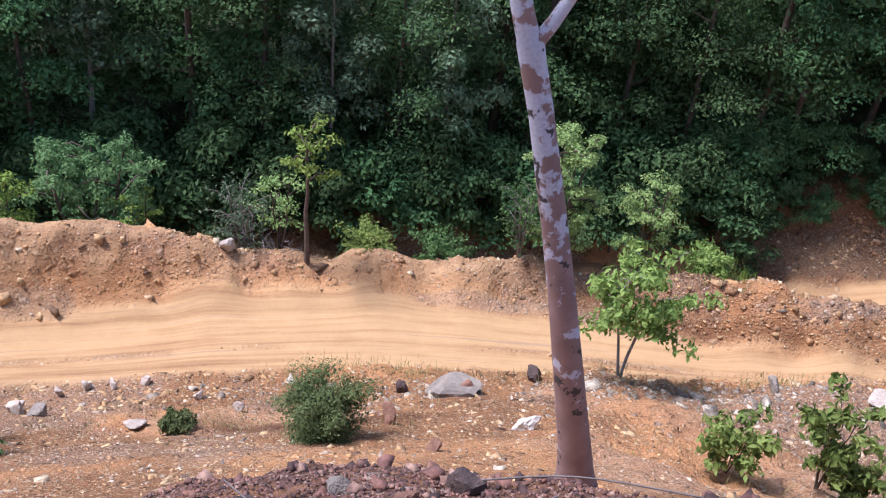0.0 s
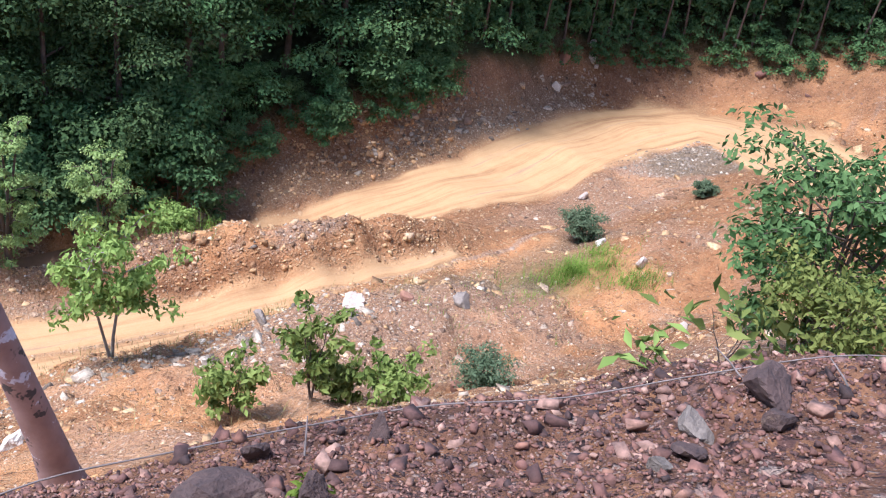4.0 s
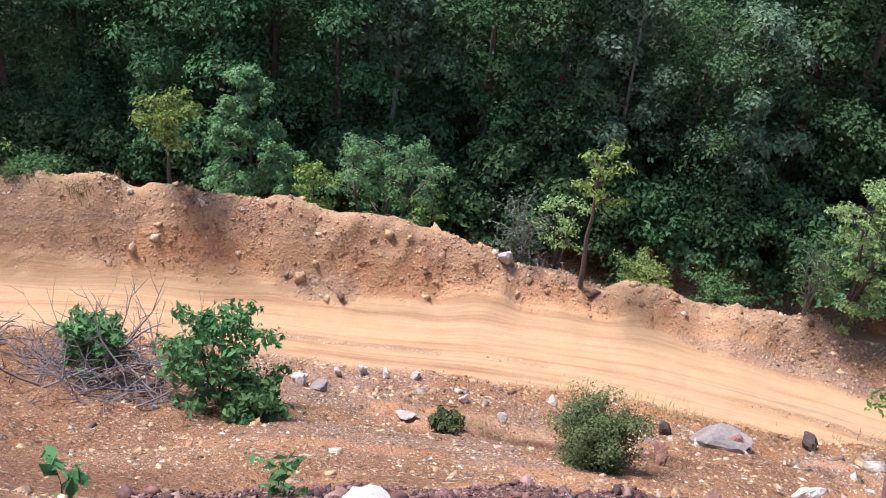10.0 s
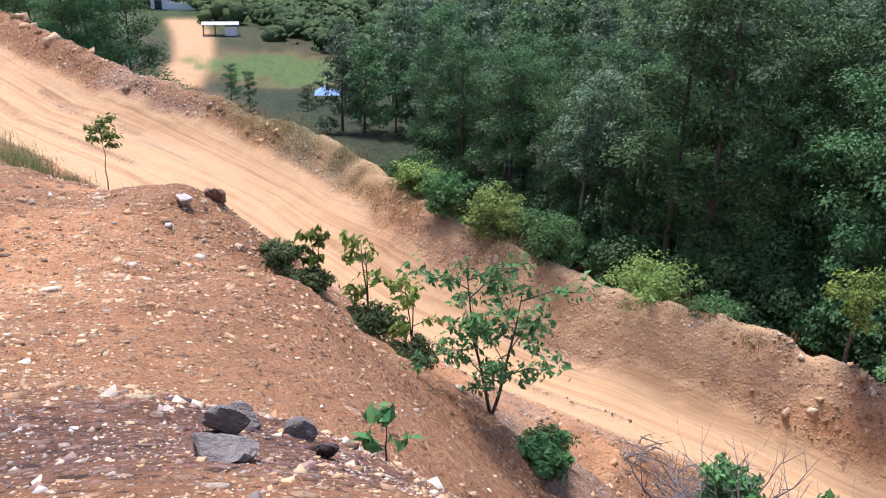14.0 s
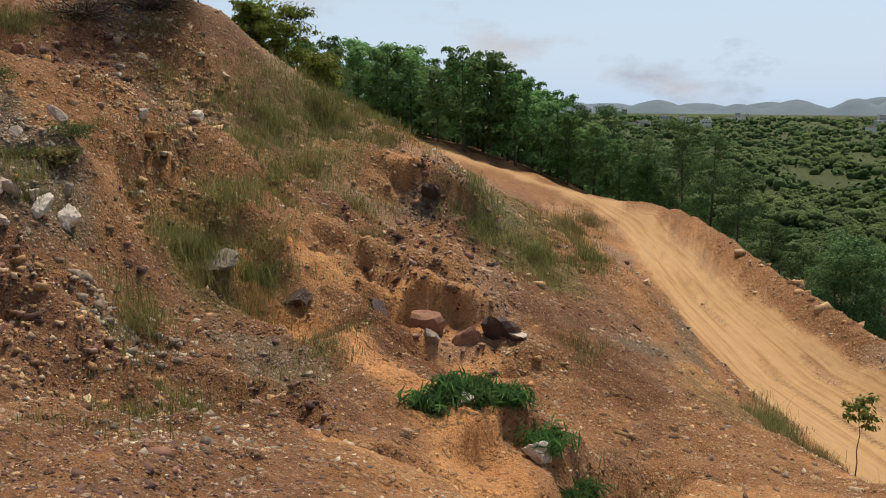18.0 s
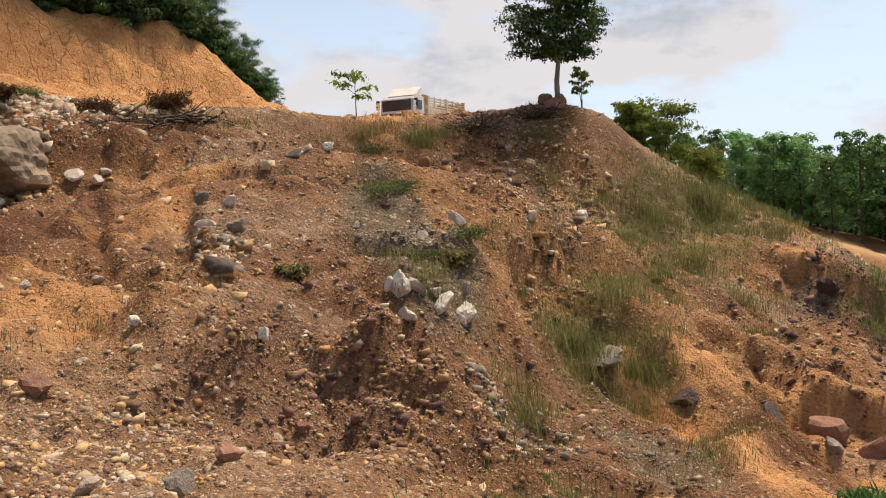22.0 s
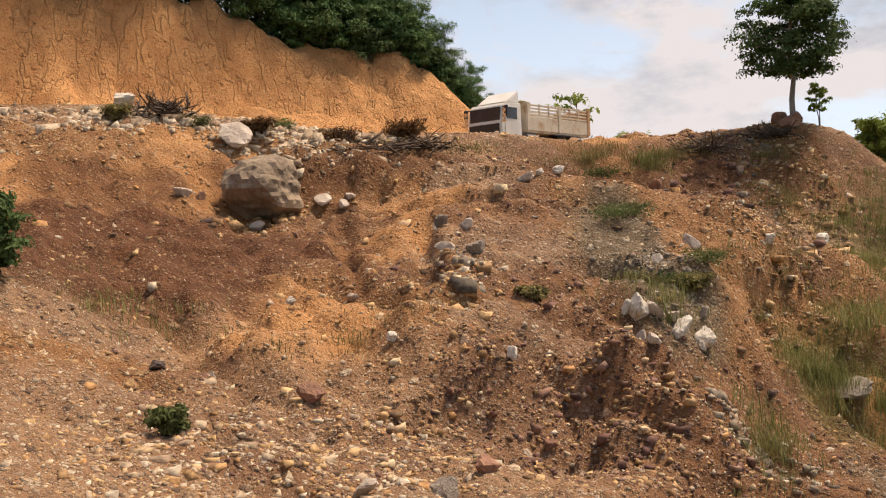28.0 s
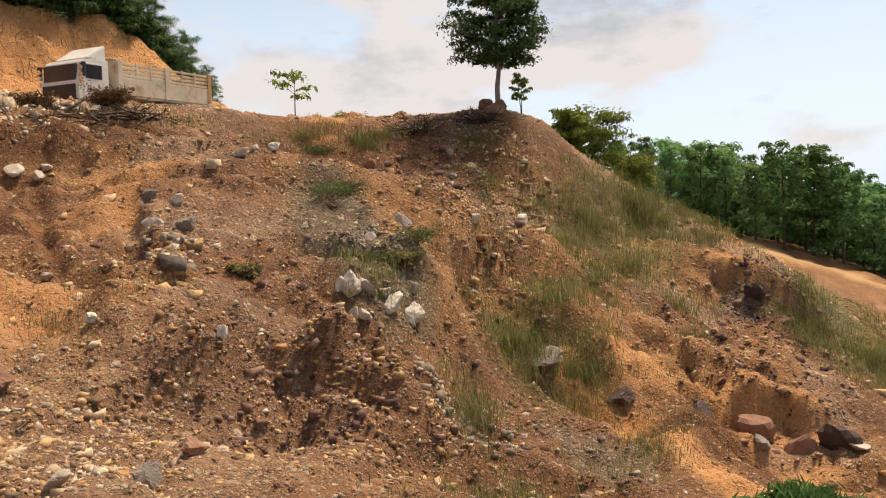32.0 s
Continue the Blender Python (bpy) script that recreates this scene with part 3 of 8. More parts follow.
def along_line(pts, step):
    """Points along a smooth curve through pts."""
    P = [np.array(p, float) for p in pts]
    P = [2 * P[0] - P[1]] + P + [2 * P[-1] - P[-2]]
    out = []
    for a, b, c, d in zip(P[:-3], P[1:-2], P[2:-1], P[3:]):
        n = max(1, int(np.linalg.norm(c - b) / step))
        for i in range(n):
            u = i / n
            out.append(0.5 * (2 * b + (c - a) * u + (2 * a - 5 * b + 4 * c - d) * u * u + (3 * b - a - 3 * c + d) * u ** 3))
    return out + [P[-2]]


def land_solver():
    pts = []
    for key, line in LINES.items():
        pts += along_line(line, 1.6 if line[0][1] < 50 and key != 'far_road_up' else 4.0) if key in DRAWN_AS_LINES else [np.array(p, float) for p in line]
    keep = []
    for p in pts:
        if all((p[0] - q[0]) ** 2 + (p[1] - q[1]) ** 2 > 0.3 for q in keep):
            keep.append(p)
    P = np.array(keep)
    n = len(P)
    d = np.hypot(P[:, None, 0] - P[None, :, 0], P[:, None, 1] - P[None, :, 1])
    A = np.zeros((n + 3, n + 3))
    A[:n, :n] = np.sqrt(d * d + 0.9) - 0.12 * np.eye(n)
    A[:n, n], A[:n, n + 1], A[:n, n + 2] = 1, P[:, 0] / 50, P[:, 1] / 50
    A[n:, :n] = A[:n, n:].T
    w = np.linalg.solve(A, np.concatenate([P[:, 2], [0, 0, 0]]))
    return P, w


LAND_P, LAND_W = land_solver()
PLAIN_Z = -37.0


def smooth(a, b, v):
    s = np.clip((v - a) / (b - a), 0, 1)
    return s * s * (3 - 2 * s)


def land(x, y):
    """Height of the bare land."""
    x, y = np.atleast_1d(np.asarray(x, float)), np.atleast_1d(np.asarray(y, float))
    z = np.empty(len(x))
    n = len(LAND_P)
    for i in range(0, len(x), 20000):
        xs, ys = x[i:i + 20000], y[i:i + 20000]
        d2 = (xs[:, None] - LAND_P[None, :, 0]) ** 2 + (ys[:, None] - LAND_P[None, :, 1]) ** 2
        z[i:i + 20000] = np.sqrt(d2 + 0.9) @ LAND_W[:n] + LAND_W[n] + LAND_W[n + 1] * xs / 50 + LAND_W[n + 2] * ys / 50
    r = np.hypot(x, y)
    far = smooth(170, 330, r)
    return z * (1 - far) + PLAIN_Z * far


# ---- vectorised noise ----
def value_noise(x, y, seed=0):
    xi, yi = np.floor(x).astype(np.int64), np.floor(y).astype(np.int64)
    fx, fy = x - xi, y - yi
    fx, fy = fx * fx * (3 - 2 * fx), fy * fy * (3 - 2 * fy)

    def h(a, b):
        k = (a * 374761393 + b * 668265263 + seed * 974711) & 0xFFFFFFFF
        k = ((k ^ (k >> 13)) * 1274126177) & 0xFFFFFFFF
        return ((k ^ (k >> 16)) & 0xFFFF) / 32767.5 - 1
    return (h(xi, yi) * (1 - fx) + h(xi + 1, yi) * fx) * (1 - fy) + (h(xi, yi + 1) * (1 - fx) + h(xi + 1, yi + 1) * fx) * fy


def fractal(x, y, scale, octaves, seed=0, gain=0.5):
    s, a, f = 0, 1.0, 1.0 / scale
    for o in range(octaves):
        s = s + a * value_noise(x * f + 17.3 * o, y * f - 9.1 * o, seed + o)
        a, f = a * gain, f * 2.03
    return s


def to_line(x, y, line):
    """Distance to a polyline, the place along it, and the side (positive: left of its course)."""
    best, where, side = np.full(len(x), 1e9), np.zeros(len(x)), np.zeros(len(x))
    run = 0.0
    for a, b in zip(line[:-1], line[1:]):
        ax, ay, bx, by = a[0], a[1], b[0], b[1]
        L = math.hypot(bx - ax, by - ay)
        ux, uy = (bx - ax) / L, (by - ay) / L
        t = np.clip((x - ax) * ux + (y - ay) * uy, 0, L)
        d = np.hypot(x - ax - ux * t, y - ay - uy * t)
        m = d < best
        best[m], where[m] = d[m], run + t[m]
        side[m] = (ux * (y - ay) - uy * (x - ax))[m]
        run += L
    return best, where, side


ROAD_MID = [(22, 25.6), (17, 25.0), (10.8, 24.8), (5.1, 25.1), (-1, 24.5), (-6, 23.6), (-11, 22.1), (-17, 19.7), (-22.5, 16.6), (-29, 13.4), (-38, 11.4), (-44.5, 8.9),
            (-51.8, 5.5), (-65, 1.7), (-80, -1.2), (-89.4, -3.4), (-94.5, -8.5), (-98.3, -14), (-100, -20), (-102, -26), (-104, -33)]
ROAD_HALF = [0.5, 0.5, 1.1, 1.9, 2.2, 2.2, 2.1, 2.1, 2.4, 2.9, 4.2, 4.0, 3.5, 2.8, 2.5, 2.2, 2.2, 2.2, 2.2, 2.2, 2.2]
LOOP_MID = [(15, 34.2), (19, 33.6), (25.4, 33.0), (30.5, 33.2), (35.2, 34.4), (42, 35.8), (47.5, 35.2), (49.2, 31), (47.5, 25.5), (46.5, 20), (46, 14)]
LOOP_HALF = [0.8, 1.8, 2.6, 3.1, 3.4, 3.5, 4.3, 5.0, 4.6, 4.0, 3.4]
SPUR_MID = [(-27.2, -13.2), (-26.4, -12.0), (-25.4, -10.2), (-23.8, -8.4), (-21.4, -6.6), (-20.0, -5.2), (-18.6, -4.2)]
SPUR_HALF = [0.3, 0.45, 0.6, 0.75, 0.8, 0.9, 1.0]
WOOD_FRONT = [(28, 41.6), (34.7, 42.0), (38.5, 42.6), (44.3, 43.2), (50, 43), (54, 42.3), (57.7, 40), (60.8, 37.3), (64.5, 33), (66.5, 26), (68, 17), (69, 6)]


def strip_mask(x, y, mid, half, soft=0.5):
    d, w, s = to_line(x, y, mid)
    run = np.concatenate([[0], np.cumsum([math.hypot(b[0] - a[0], b[1] - a[1]) for a, b in zip(mid[:-1], mid[1:])])])
    hw = np.interp(w, run, half)
    wob = 0.22 * fractal(x, y, 2.2, 3, 5)
    return smooth(soft, -soft, d - hw + wob), w, s


def blob(x, y, cx, cy, rx, ry, turn=0.0):
    c, s = math.cos(radians(turn)), math.sin(radians(turn))
    u, v = ((x - cx) * c + (y - cy) * s) / rx, (-(x - cx) * s + (y - cy) * c) / ry
    return smooth(1.25, 0.7, np.hypot(u, v) + 0.22 * fractal(x, y, 2.5, 3, 11))


def zones(x, y):
    """What the ground is made of, place by place; some dark patches also hold painted shade."""
    road, along, across = strip_mask(x, y, ROAD_MID, ROAD_HALF, 0.4)
    r = np.hypot(x, y)
    loop, along2, across2 = strip_mask(x, y, LOOP_MID, LOOP_HALF, 0.35)
    on_loop = (x > 14) & (y > 29.2) | (x > 40)
    road_along, road_across = np.where(on_loop, along2, along), np.where(on_loop, across2 * 0.7, across)
    # loose grey stone left in lines along the packed road
    stripe = smooth(0.22, 0.05, np.abs(across - 0.4 + 0.1 * fractal(along, along * 0, 6.0, 2, 51))) * smooth(-0.75, 0.15, fractal(along * 0.5, across, 3.0, 3, 53))
    stripe = np.maximum(stripe, 0.8 * smooth(0.6, 0.2, np.abs(across + 1.9)) * smooth(0.0, 0.5, fractal(along * 0.6, across * 2, 2.0, 3, 55))) * (r < 90)
    road = road * (1 - 0.55 * stripe)
    road_all = np.maximum(road, loop)
    # packed sandy earth pushed up along the road
    rim = 0.62 * smooth(2.6, 1.0, to_line(x, y, LINES["berm_crest"][5:16])[0]) * smooth(-0.5, 0.2, fractal(x, y, 1.6, 3, 59))
    road_all = np.maximum(road_all, rim)
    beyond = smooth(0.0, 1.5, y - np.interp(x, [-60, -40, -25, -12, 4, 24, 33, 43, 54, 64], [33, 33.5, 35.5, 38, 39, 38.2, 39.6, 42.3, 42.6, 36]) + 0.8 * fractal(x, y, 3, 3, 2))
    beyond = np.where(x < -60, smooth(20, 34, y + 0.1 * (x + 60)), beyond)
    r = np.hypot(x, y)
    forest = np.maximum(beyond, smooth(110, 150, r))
    heap = blob(x, y, 3.5, 3.8, 9.5, 3.1, -8) * smooth(8.2, 6.6, y + 0.05 * x * x * 0.2)
    # last two strips: rubble at wood edge and far bank, shadows painted in
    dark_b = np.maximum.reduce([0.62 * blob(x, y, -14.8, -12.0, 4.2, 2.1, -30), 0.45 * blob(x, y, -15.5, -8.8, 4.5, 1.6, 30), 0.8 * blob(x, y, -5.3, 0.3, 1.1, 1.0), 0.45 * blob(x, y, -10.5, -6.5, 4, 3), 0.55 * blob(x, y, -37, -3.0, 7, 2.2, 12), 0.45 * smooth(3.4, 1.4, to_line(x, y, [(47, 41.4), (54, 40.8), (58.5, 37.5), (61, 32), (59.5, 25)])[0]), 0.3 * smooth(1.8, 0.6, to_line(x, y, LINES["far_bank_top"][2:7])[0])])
    # the long patch at (-35, -24.5) paints the ridge face's shade over brown earth
    dark_b = np.maximum.reduce([dark_b, 0.7 * blob(x, y, -43, -9.5, 4, 3), 0.55 * blob(x, y, -35, -24.5, 9, 2.4, 33), 0.45 * blob(x, y, -21.5, -17.5, 4.5, 1.2, 30),
                                0.55 * smooth(0.25, 0.6, fractal(x, y, 4.5, 4, 37)) * (y < -1) * (y > -40) * (r < 90), 0.45 * blob(x, y, -14.0, -7.4, 4.5, 1.8, 20), 0.3 * blob(x, y, 17, 34, 8, 3.5)])
    # bare orange clay cut by the gully
    spur = np.maximum.reduce([strip_mask(x, y, SPUR_MID, SPUR_HALF, 0.35)[0], 0.85 * blob(x, y, -29.6, -8.0, 1.2, 2.6), 0.85 * blob(x, y, -28.8, -11.3, 0.9, 1.2), 0.8 * blob(x, y, -42.9, -11.6, 0.8, 1.7), 0.7 * blob(x, y, -19.2, -3.6, 2.0, 1.2)])
    spur = spur * (0.88 + 0.12 * smooth(-0.4, 0.3, fractal(x, y, 1.1, 2, 57)))
    dark = np.maximum(heap, dark_b) * (1 - spur)
    clay = np.maximum.reduce([blob(x, y, -26, -48, 26, 5.2, -12), 0.8 * blob(x, y, -19, -4.6, 6, 1.0, 20), spur, 0.7 * blob(x, y, -27, -7, 3, 1.6, 30), 0.35 * blob(x, y, -13, -3.5, 5, 2.5), 0.55 * blob(x, y, -17, 1.5, 6, 3), 0.7 * blob(x, y, -40, -9.3, 2.5, 1.2), 0.5 * blob(x, y, -19, -24, 5, 3, 30),
                              0.8 * blob(x, y, 29, 15.5, 4.5, 3), 0.7 * blob(x, y, -4, 17.5, 3.2, 1.4), 0.55 * blob(x, y, -14, 4, 7, 4), 0.2 * smooth(4.6, 2.0, np.abs(across)) * (x < 20) * (y > 2),
                              0.6 * smooth(0.15, 0.55, fractal(x, y, 6, 4, 31)) * (r < 90)])
    pale = np.maximum.reduce([0.45 * blob(x, y, -8, -13, 6, 4), 0.5 * smooth(0.25, 0.6, fractal(x, y, 5, 4, 47)) * (y < -3) * (y > -40) * (r < 90), 0.4 * smooth(0.1, 0.5, fractal(x, y, 5, 4, 48)) * (y > 9) * (r < 60), 0.55 * blob(x, y, -19.8, -20.5, 2.2, 2.6), 0.55 * blob(x, y, -22, -33.5, 9, 2.2, -35), 0.45 * blob(x, y, 13.5, 19.5, 7, 3.5), 0.4 * blob(x, y, 33, 28, 6, 2.5), 0.75 * blob(x, y, 41, 30.3, 4.5, 2.2), 0.5 * blob(x, y, 34, 38, 7, 1.2), 0.35 * blob(x, y, -18, -36, 9, 2.5, -10), 0.7 * blob(x, y, -45, 19.5, 2.0, 3.5), 0.7 * stripe, 0.45 * smooth(1.6, 0.4, to_line(x, y, LINES["berm_crest"][3:15])[0])])
    grass = np.maximum.reduce([0.5 * blob(x, y, -26.4, -13.8, 2.2, 1.6, 30), 0.5 * blob(x, y, -43, -17.2, 5.5, 2.6, 15), 0.6 * blob(x, y, -43.5, -7.0, 5, 2.4, 25), 0.6 * blob(x, y, -58, -8.5, 13, 3, -5), 0.35 * blob(x, y, -35, 1, 5, 1.6), 0.35 * blob(x, y, 24, 21, 3, 2)])
    strip = smooth(3.6, 1.2, np.abs(y - np.interp(x, [-60, -36, -26, -12], [12.5, 18.6, 21.5, 28.5]))) * smooth(-14, -22, x) * smooth(-75, -60, x)
    grass = np.maximum(grass, 0.75 * strip)
    # first two patches: red slope, its shading also painted in by the dark tone
    red = np.maximum.reduce([blob(x, y, -13.2, -26.0, 5.4, 3.8, -25), 0.95 * blob(x, y, -9.4, -23.4, 4.6, 3.6), 0.8 * blob(x, y, -12.5, -30.2, 3.5, 1.6), 0.62 * smooth(2.6, 1.2, to_line(x, y, [(-30.5, -28.6), (-35.0, -25.2), (-39.6, -22.0), (-42.6, -19.6)])[0]),
                             0.7 * smooth(1.6, 0.5, to_line(x, y, [(-17.5, -31.0), (-21.5, -29.6), (-26.0, -28.2)])[0]), 0.8 * blob(x, y, -26.2, -8.2, 3.4, 1.5, 35), 0.7 * blob(x, y, -17.0, -8.2, 3.6, 1.8, 25), 0.75 * blob(x, y, -40.6, -10.6, 2.0, 2.2), 0.7 * blob(x, y, -31.5, -3.8, 4.5, 1.8, 30),
                             0.6 * blob(x, y, -37, -5.0, 5, 2.0, 10), 0.6 * smooth(0.9, 0.3, to_line(x, y, [(-20.1, -28.4), (-16.7, -23.3), (-14.9, -20.1)])[0]), 0.85 * blob(x, y, -1.8, 16.8, 3.0, 1.2, -8), 0.6 * blob(x, y, 10.4, 25.9, 5, 0.9, -4), 0.5 * blob(x, y, 29, 15.5, 4.5, 3), 0.5 * blob(x, y, 16.5, 12.5, 4.0, 2.0), 0.5 * blob(x, y, -12.5, 4.8, 7.5, 4.0), 0.4 * blob(x, y, -10, 0.8, 4.5, 2.5)])
    scree = np.maximum.reduce([0.75 * blob(x, y, -23.0, -18.4, 4.8, 1.5, 48), 0.7 * blob(x, y, -21.6, -15.6, 2.0, 1.1, 20), 0.6 * blob(x, y, -22.0, -9.9, 2.6, 1.2, 40), 0.6 * smooth(1.3, 0.5, to_line(x, y, [(-40.5, -11.8), (-44.5, -10.6), (-47.0, -8.6)])[0]), 0.6 * smooth(1.0, 0.3, to_line(x, y, [(-34.5, -2.5), (-42.0, 0.4), (-52.0, -0.4)])[0]),
                               0.4 * smooth(1.6, 0.5, to_line(x, y, [(16, 37.2), (26, 36.6), (33, 37.9), (43, 41.2)])[0]), 0.7 * blob(x, y, 42.0, 29.6, 3.6, 2.6), 0.5 * blob(x, y, 23, 22.5, 6, 2.2, 10)])
    d_e, _, side_e = to_line(x, y, WOOD_FRONT)
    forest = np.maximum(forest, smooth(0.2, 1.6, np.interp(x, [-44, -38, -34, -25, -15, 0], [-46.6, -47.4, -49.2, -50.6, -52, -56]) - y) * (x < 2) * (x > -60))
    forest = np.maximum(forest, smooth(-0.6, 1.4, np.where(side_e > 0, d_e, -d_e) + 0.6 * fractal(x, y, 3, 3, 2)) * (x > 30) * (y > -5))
    field = blob(x, y, -140, 54, 20, 13)
    lane, _, _ = strip_mask(x, y, [(-112, 24), (-128, 34), (-150, 43), (-180, 52), (-200, 56)], [3, 3, 3.5, 4, 4], 1.5)
    forest = forest * (1 - 0.95 * field) * (1 - lane)
    grass = np.maximum(grass * 0.7 * (1 - road_all) * (1 - spur), field)
    valley = smooth(150, 210, r) * (1 - lane)
    grass = np.maximum(grass, 0.97 * valley)
    forest = forest * (1 - 0.3 * valley)
    clay = np.maximum(clay * (1 - heap), 0.5 * lane)
    return dict(road=np.maximum(road_all, 0.7 * lane), grass=grass, dark=dark * (1 - road_all), clay=clay * (1 - dark), pale=pale * (1 - dark) * (1 - spur), forest=forest * (1 - road_all),
                along=along, across=across, road_along=road_along, road_across=road_across, loop=loop, road_only=road, heap=heap, red=red * (1 - road_all) * (1 - spur), scree=scree * (1 - road_all) * (1 - spur), bank=blob(x, y, -27, -47.0, 24, 3.4, -10))


# small cliffs and channels of the eroded slopes: line, depth, width, reach; the drop lies to the right of the line's course
SCARPS = [
    ([(-8.6, -13.2), (-9.9, -13.9), (-11.9, -14.2), (-13.2, -13.5), (-14.9, -13.2), (-15.9, -12.4), (-17.6, -12.4), (-19.0, -13.2)], 0.42, 0.35, 4.0),
    ([(-28.6, -11.0), (-29.6, -9.6), (-30.1, -7.4), (-30.8, -5.8)], 1.0, 0.35, 5.0),
    ([(-42.6, -14.6), (-42.6, -12.0), (-43.1, -10.4), (-44.2, -8.6)], 1.1, 0.4, 4.5),
    ([(-22.8, -15.0), (-25.9, -16.4), (-26.8, -16.3), (-30.7, -16.9), (-33.0, -17.0)], 1.25, 0.35, 3.0),
    ([(-14.2, -32.2), (-17.5, -31.2), (-20.4, -30.3), (-22.4, -28.1), (-25.5, -26.6), (-28.5, -23.6)], 0.6, 0.35, 2.5),
    ([(-36.6, -8.6), (-37.6, -11.0), (-36.6, -13.4)][::-1], 0.8, 0.4, 3.0),
    ([(-33.0, -26.4), (-36.8, -23.9), (-40.5, -20.8)], 0.7, 0.4, 3.0),
    ([(-14.5, -1.2), (-16.5, -0.9), (-18.9, -1.0), (-21.8, -0.3)][::-1], 0.9, 0.25, 1.8),
    ([(-18.6, -5.6), (-20.4, -4.4), (-21.2, -3.0)], 0.6, 0.3, 1.8),
]
CHANNELS = [
    ([(-25.0, -0.6), (-22.6, -1.1), (-20.2, -2.2), (-18.6, -2.0), (-16.8, -2.2), (-14.6, -2.4)], 1.5, 0.75),
    ([(-20.1, -28.4), (-16.7, -23.3), (-14.9, -20.1), (-14.0, -18.0)], 0.42, 0.3),
    ([(-21.0, -25.6), (-19.0, -22.5), (-16.4, -19.4), (-14.2, -16.7)], 0.45, 0.32),
    ([(-13.0, -22.6), (-14.6, -21.0), (-15.2, -19.4)], 0.3, 0.3),
    ([(-24.9, -14.4), (-26.2, -12.4), (-25.6, -10.6), (-23.6, -9.2)], 0.6, 0.5),
    ([(-9.0, -24.5), (-10.2, -20.5), (-9.0, -17.0)], 0.35, 0.4),
    ([(-32.5, -14.5), (-31.0, -11.0), (-28.5, -7.5)], 0.7, 0.5),
]


def rough_land(x, y):
    """The land with its lumps, rills, ruts and bank grooves."""
    zn = zones(x, y)
    z = land(x, y)
    r = np.hypot(x, y)
    hill = smooth(-3, -8, y) * smooth(-80, -60, x)
    free = (1 - zn["road"]) * (0.25 * smooth(2.0, 5.0, r) + 0.75 * smooth(11, 20, r))
    free = np.maximum(free, 0.75 * (1 - zn["road"]) * smooth(5.5, 9.0, r) * smooth(1.0, -2.0, y) * smooth(-5.0, -8.0, x))
    edge = np.minimum(to_line(x, y, LINES["ridge"])[0], to_line(x, y, LINES["debris_crest"])[0])
    free = free * (1 - 0.8 * smooth(4.5, 1.5, edge)) * (1 - 0.8 * smooth(4.0, 2.5, to_line(x, y, LINES["truck_road"])[0]))
    berm_d = to_line(x, y, LINES["berm_crest"])[0]
    crest = np.minimum(berm_d, to_line(x, y, LINES["bench_crest"])[0])
    calm = 1 - 0.82 * smooth(3.4, 1.4, crest)
    z = z + free * smooth(200, 120, r) * (calm * (0.30 - 0.10 * hill) * fractal(x, y, 5.0, 3, 3) + calm * (0.17 + 0.30 * hill) * np.abs(fractal(x, y, 2.2, 4, 7)) + (0.08 + 0.08 * hill) * fractal(x, y, 0.6, 2, 9) - calm * (0.08 + 0.13 * hill))
    z = z + 0.16 * smooth(2.6, 0.3, berm_d) * smooth(150, 90, r) * (fractal(x, y, 1.1, 3, 15) + 0.4 * fractal(x, y, 0.4, 2, 16)) * smooth(12, 20, r)
    north = smooth(9, 12, y) * smooth(26, 22, y) * smooth(1, 6, x) * smooth(46, 38, x) * (1 - zn["road"])
    z = z + north * (0.30 * np.abs(fractal(x, y, 1.7, 3, 121)) + 0.10 * fractal(x, y, 0.5, 2, 123) - 0.10)
    # rills down the shaded hillside
    south = smooth(-2, -7, y) * smooth(-10, -16, x) * smooth(-75, -60, x)
    z = z - 0.5 * south * free * smooth(0.25, 0.02, np.abs(fractal(x * 0.9 + y * 0.5, y * 0.35 - x * 0.12, 5.0, 3, 21)))
    wob = 0.35 * fractal(x, y, 1.3, 3, 97) + 0.16 * fractal(x, y, 0.42, 2, 98)
    for line, depth, width, reach in SCARPS:
        d, along_s, side = to_line(x, y, line)
        s = np.where(side < 0, d, -d) + wob
        total = sum(math.hypot(b[0] - a[0], b[1] - a[1]) for a, b in zip(line[:-1], line[1:]))
        ends = smooth(0.0, 0.3 * total, along_s) * smooth(total, 0.7 * total, along_s)
        z = z - depth * free * ends * smooth(0, width, s) * smooth(reach, width * 1.5, d)
    for line, depth, width in CHANNELS:
        d, along_s, _ = to_line(x, y, line)
        total = sum(math.hypot(b[0] - a[0], b[1] - a[1]) for a, b in zip(line[:-1], line[1:]))
        z = z - depth * (1 - zn["road"]) * smooth(0.0, 0.25 * total, along_s) * smooth(total, 0.75 * total, along_s) * smooth(width * 1.6, width * 0.2, d + 0.6 * wob)
    z = z + zn["heap"] * (0.14 * fractal(x, y, 0.9, 3, 99) + 0.05 * fractal(x, y, 0.25, 2, 101))
    # wheel ruts
    z = z + zn["road_only"] * (0.035 * fractal(zn["along"] * 0.25, zn["across"] * 2.4, 1.0, 3, 41) - 0.05 * smooth(0.3, 0.0, np.abs(np.abs(zn["across"] + 0.3) - 1.0)))
    z = z + zn["loop"] * 0.05 * fractal(x, y, 1.5, 3, 43)
    # bucket-tooth grooves in the cut bank
    bank = blob(x, y, -27, -47.5, 22, 3.0, -10)
    along_b, down_b = x * 0.98 + y * 0.17, y * 0.98 - x * 0.17
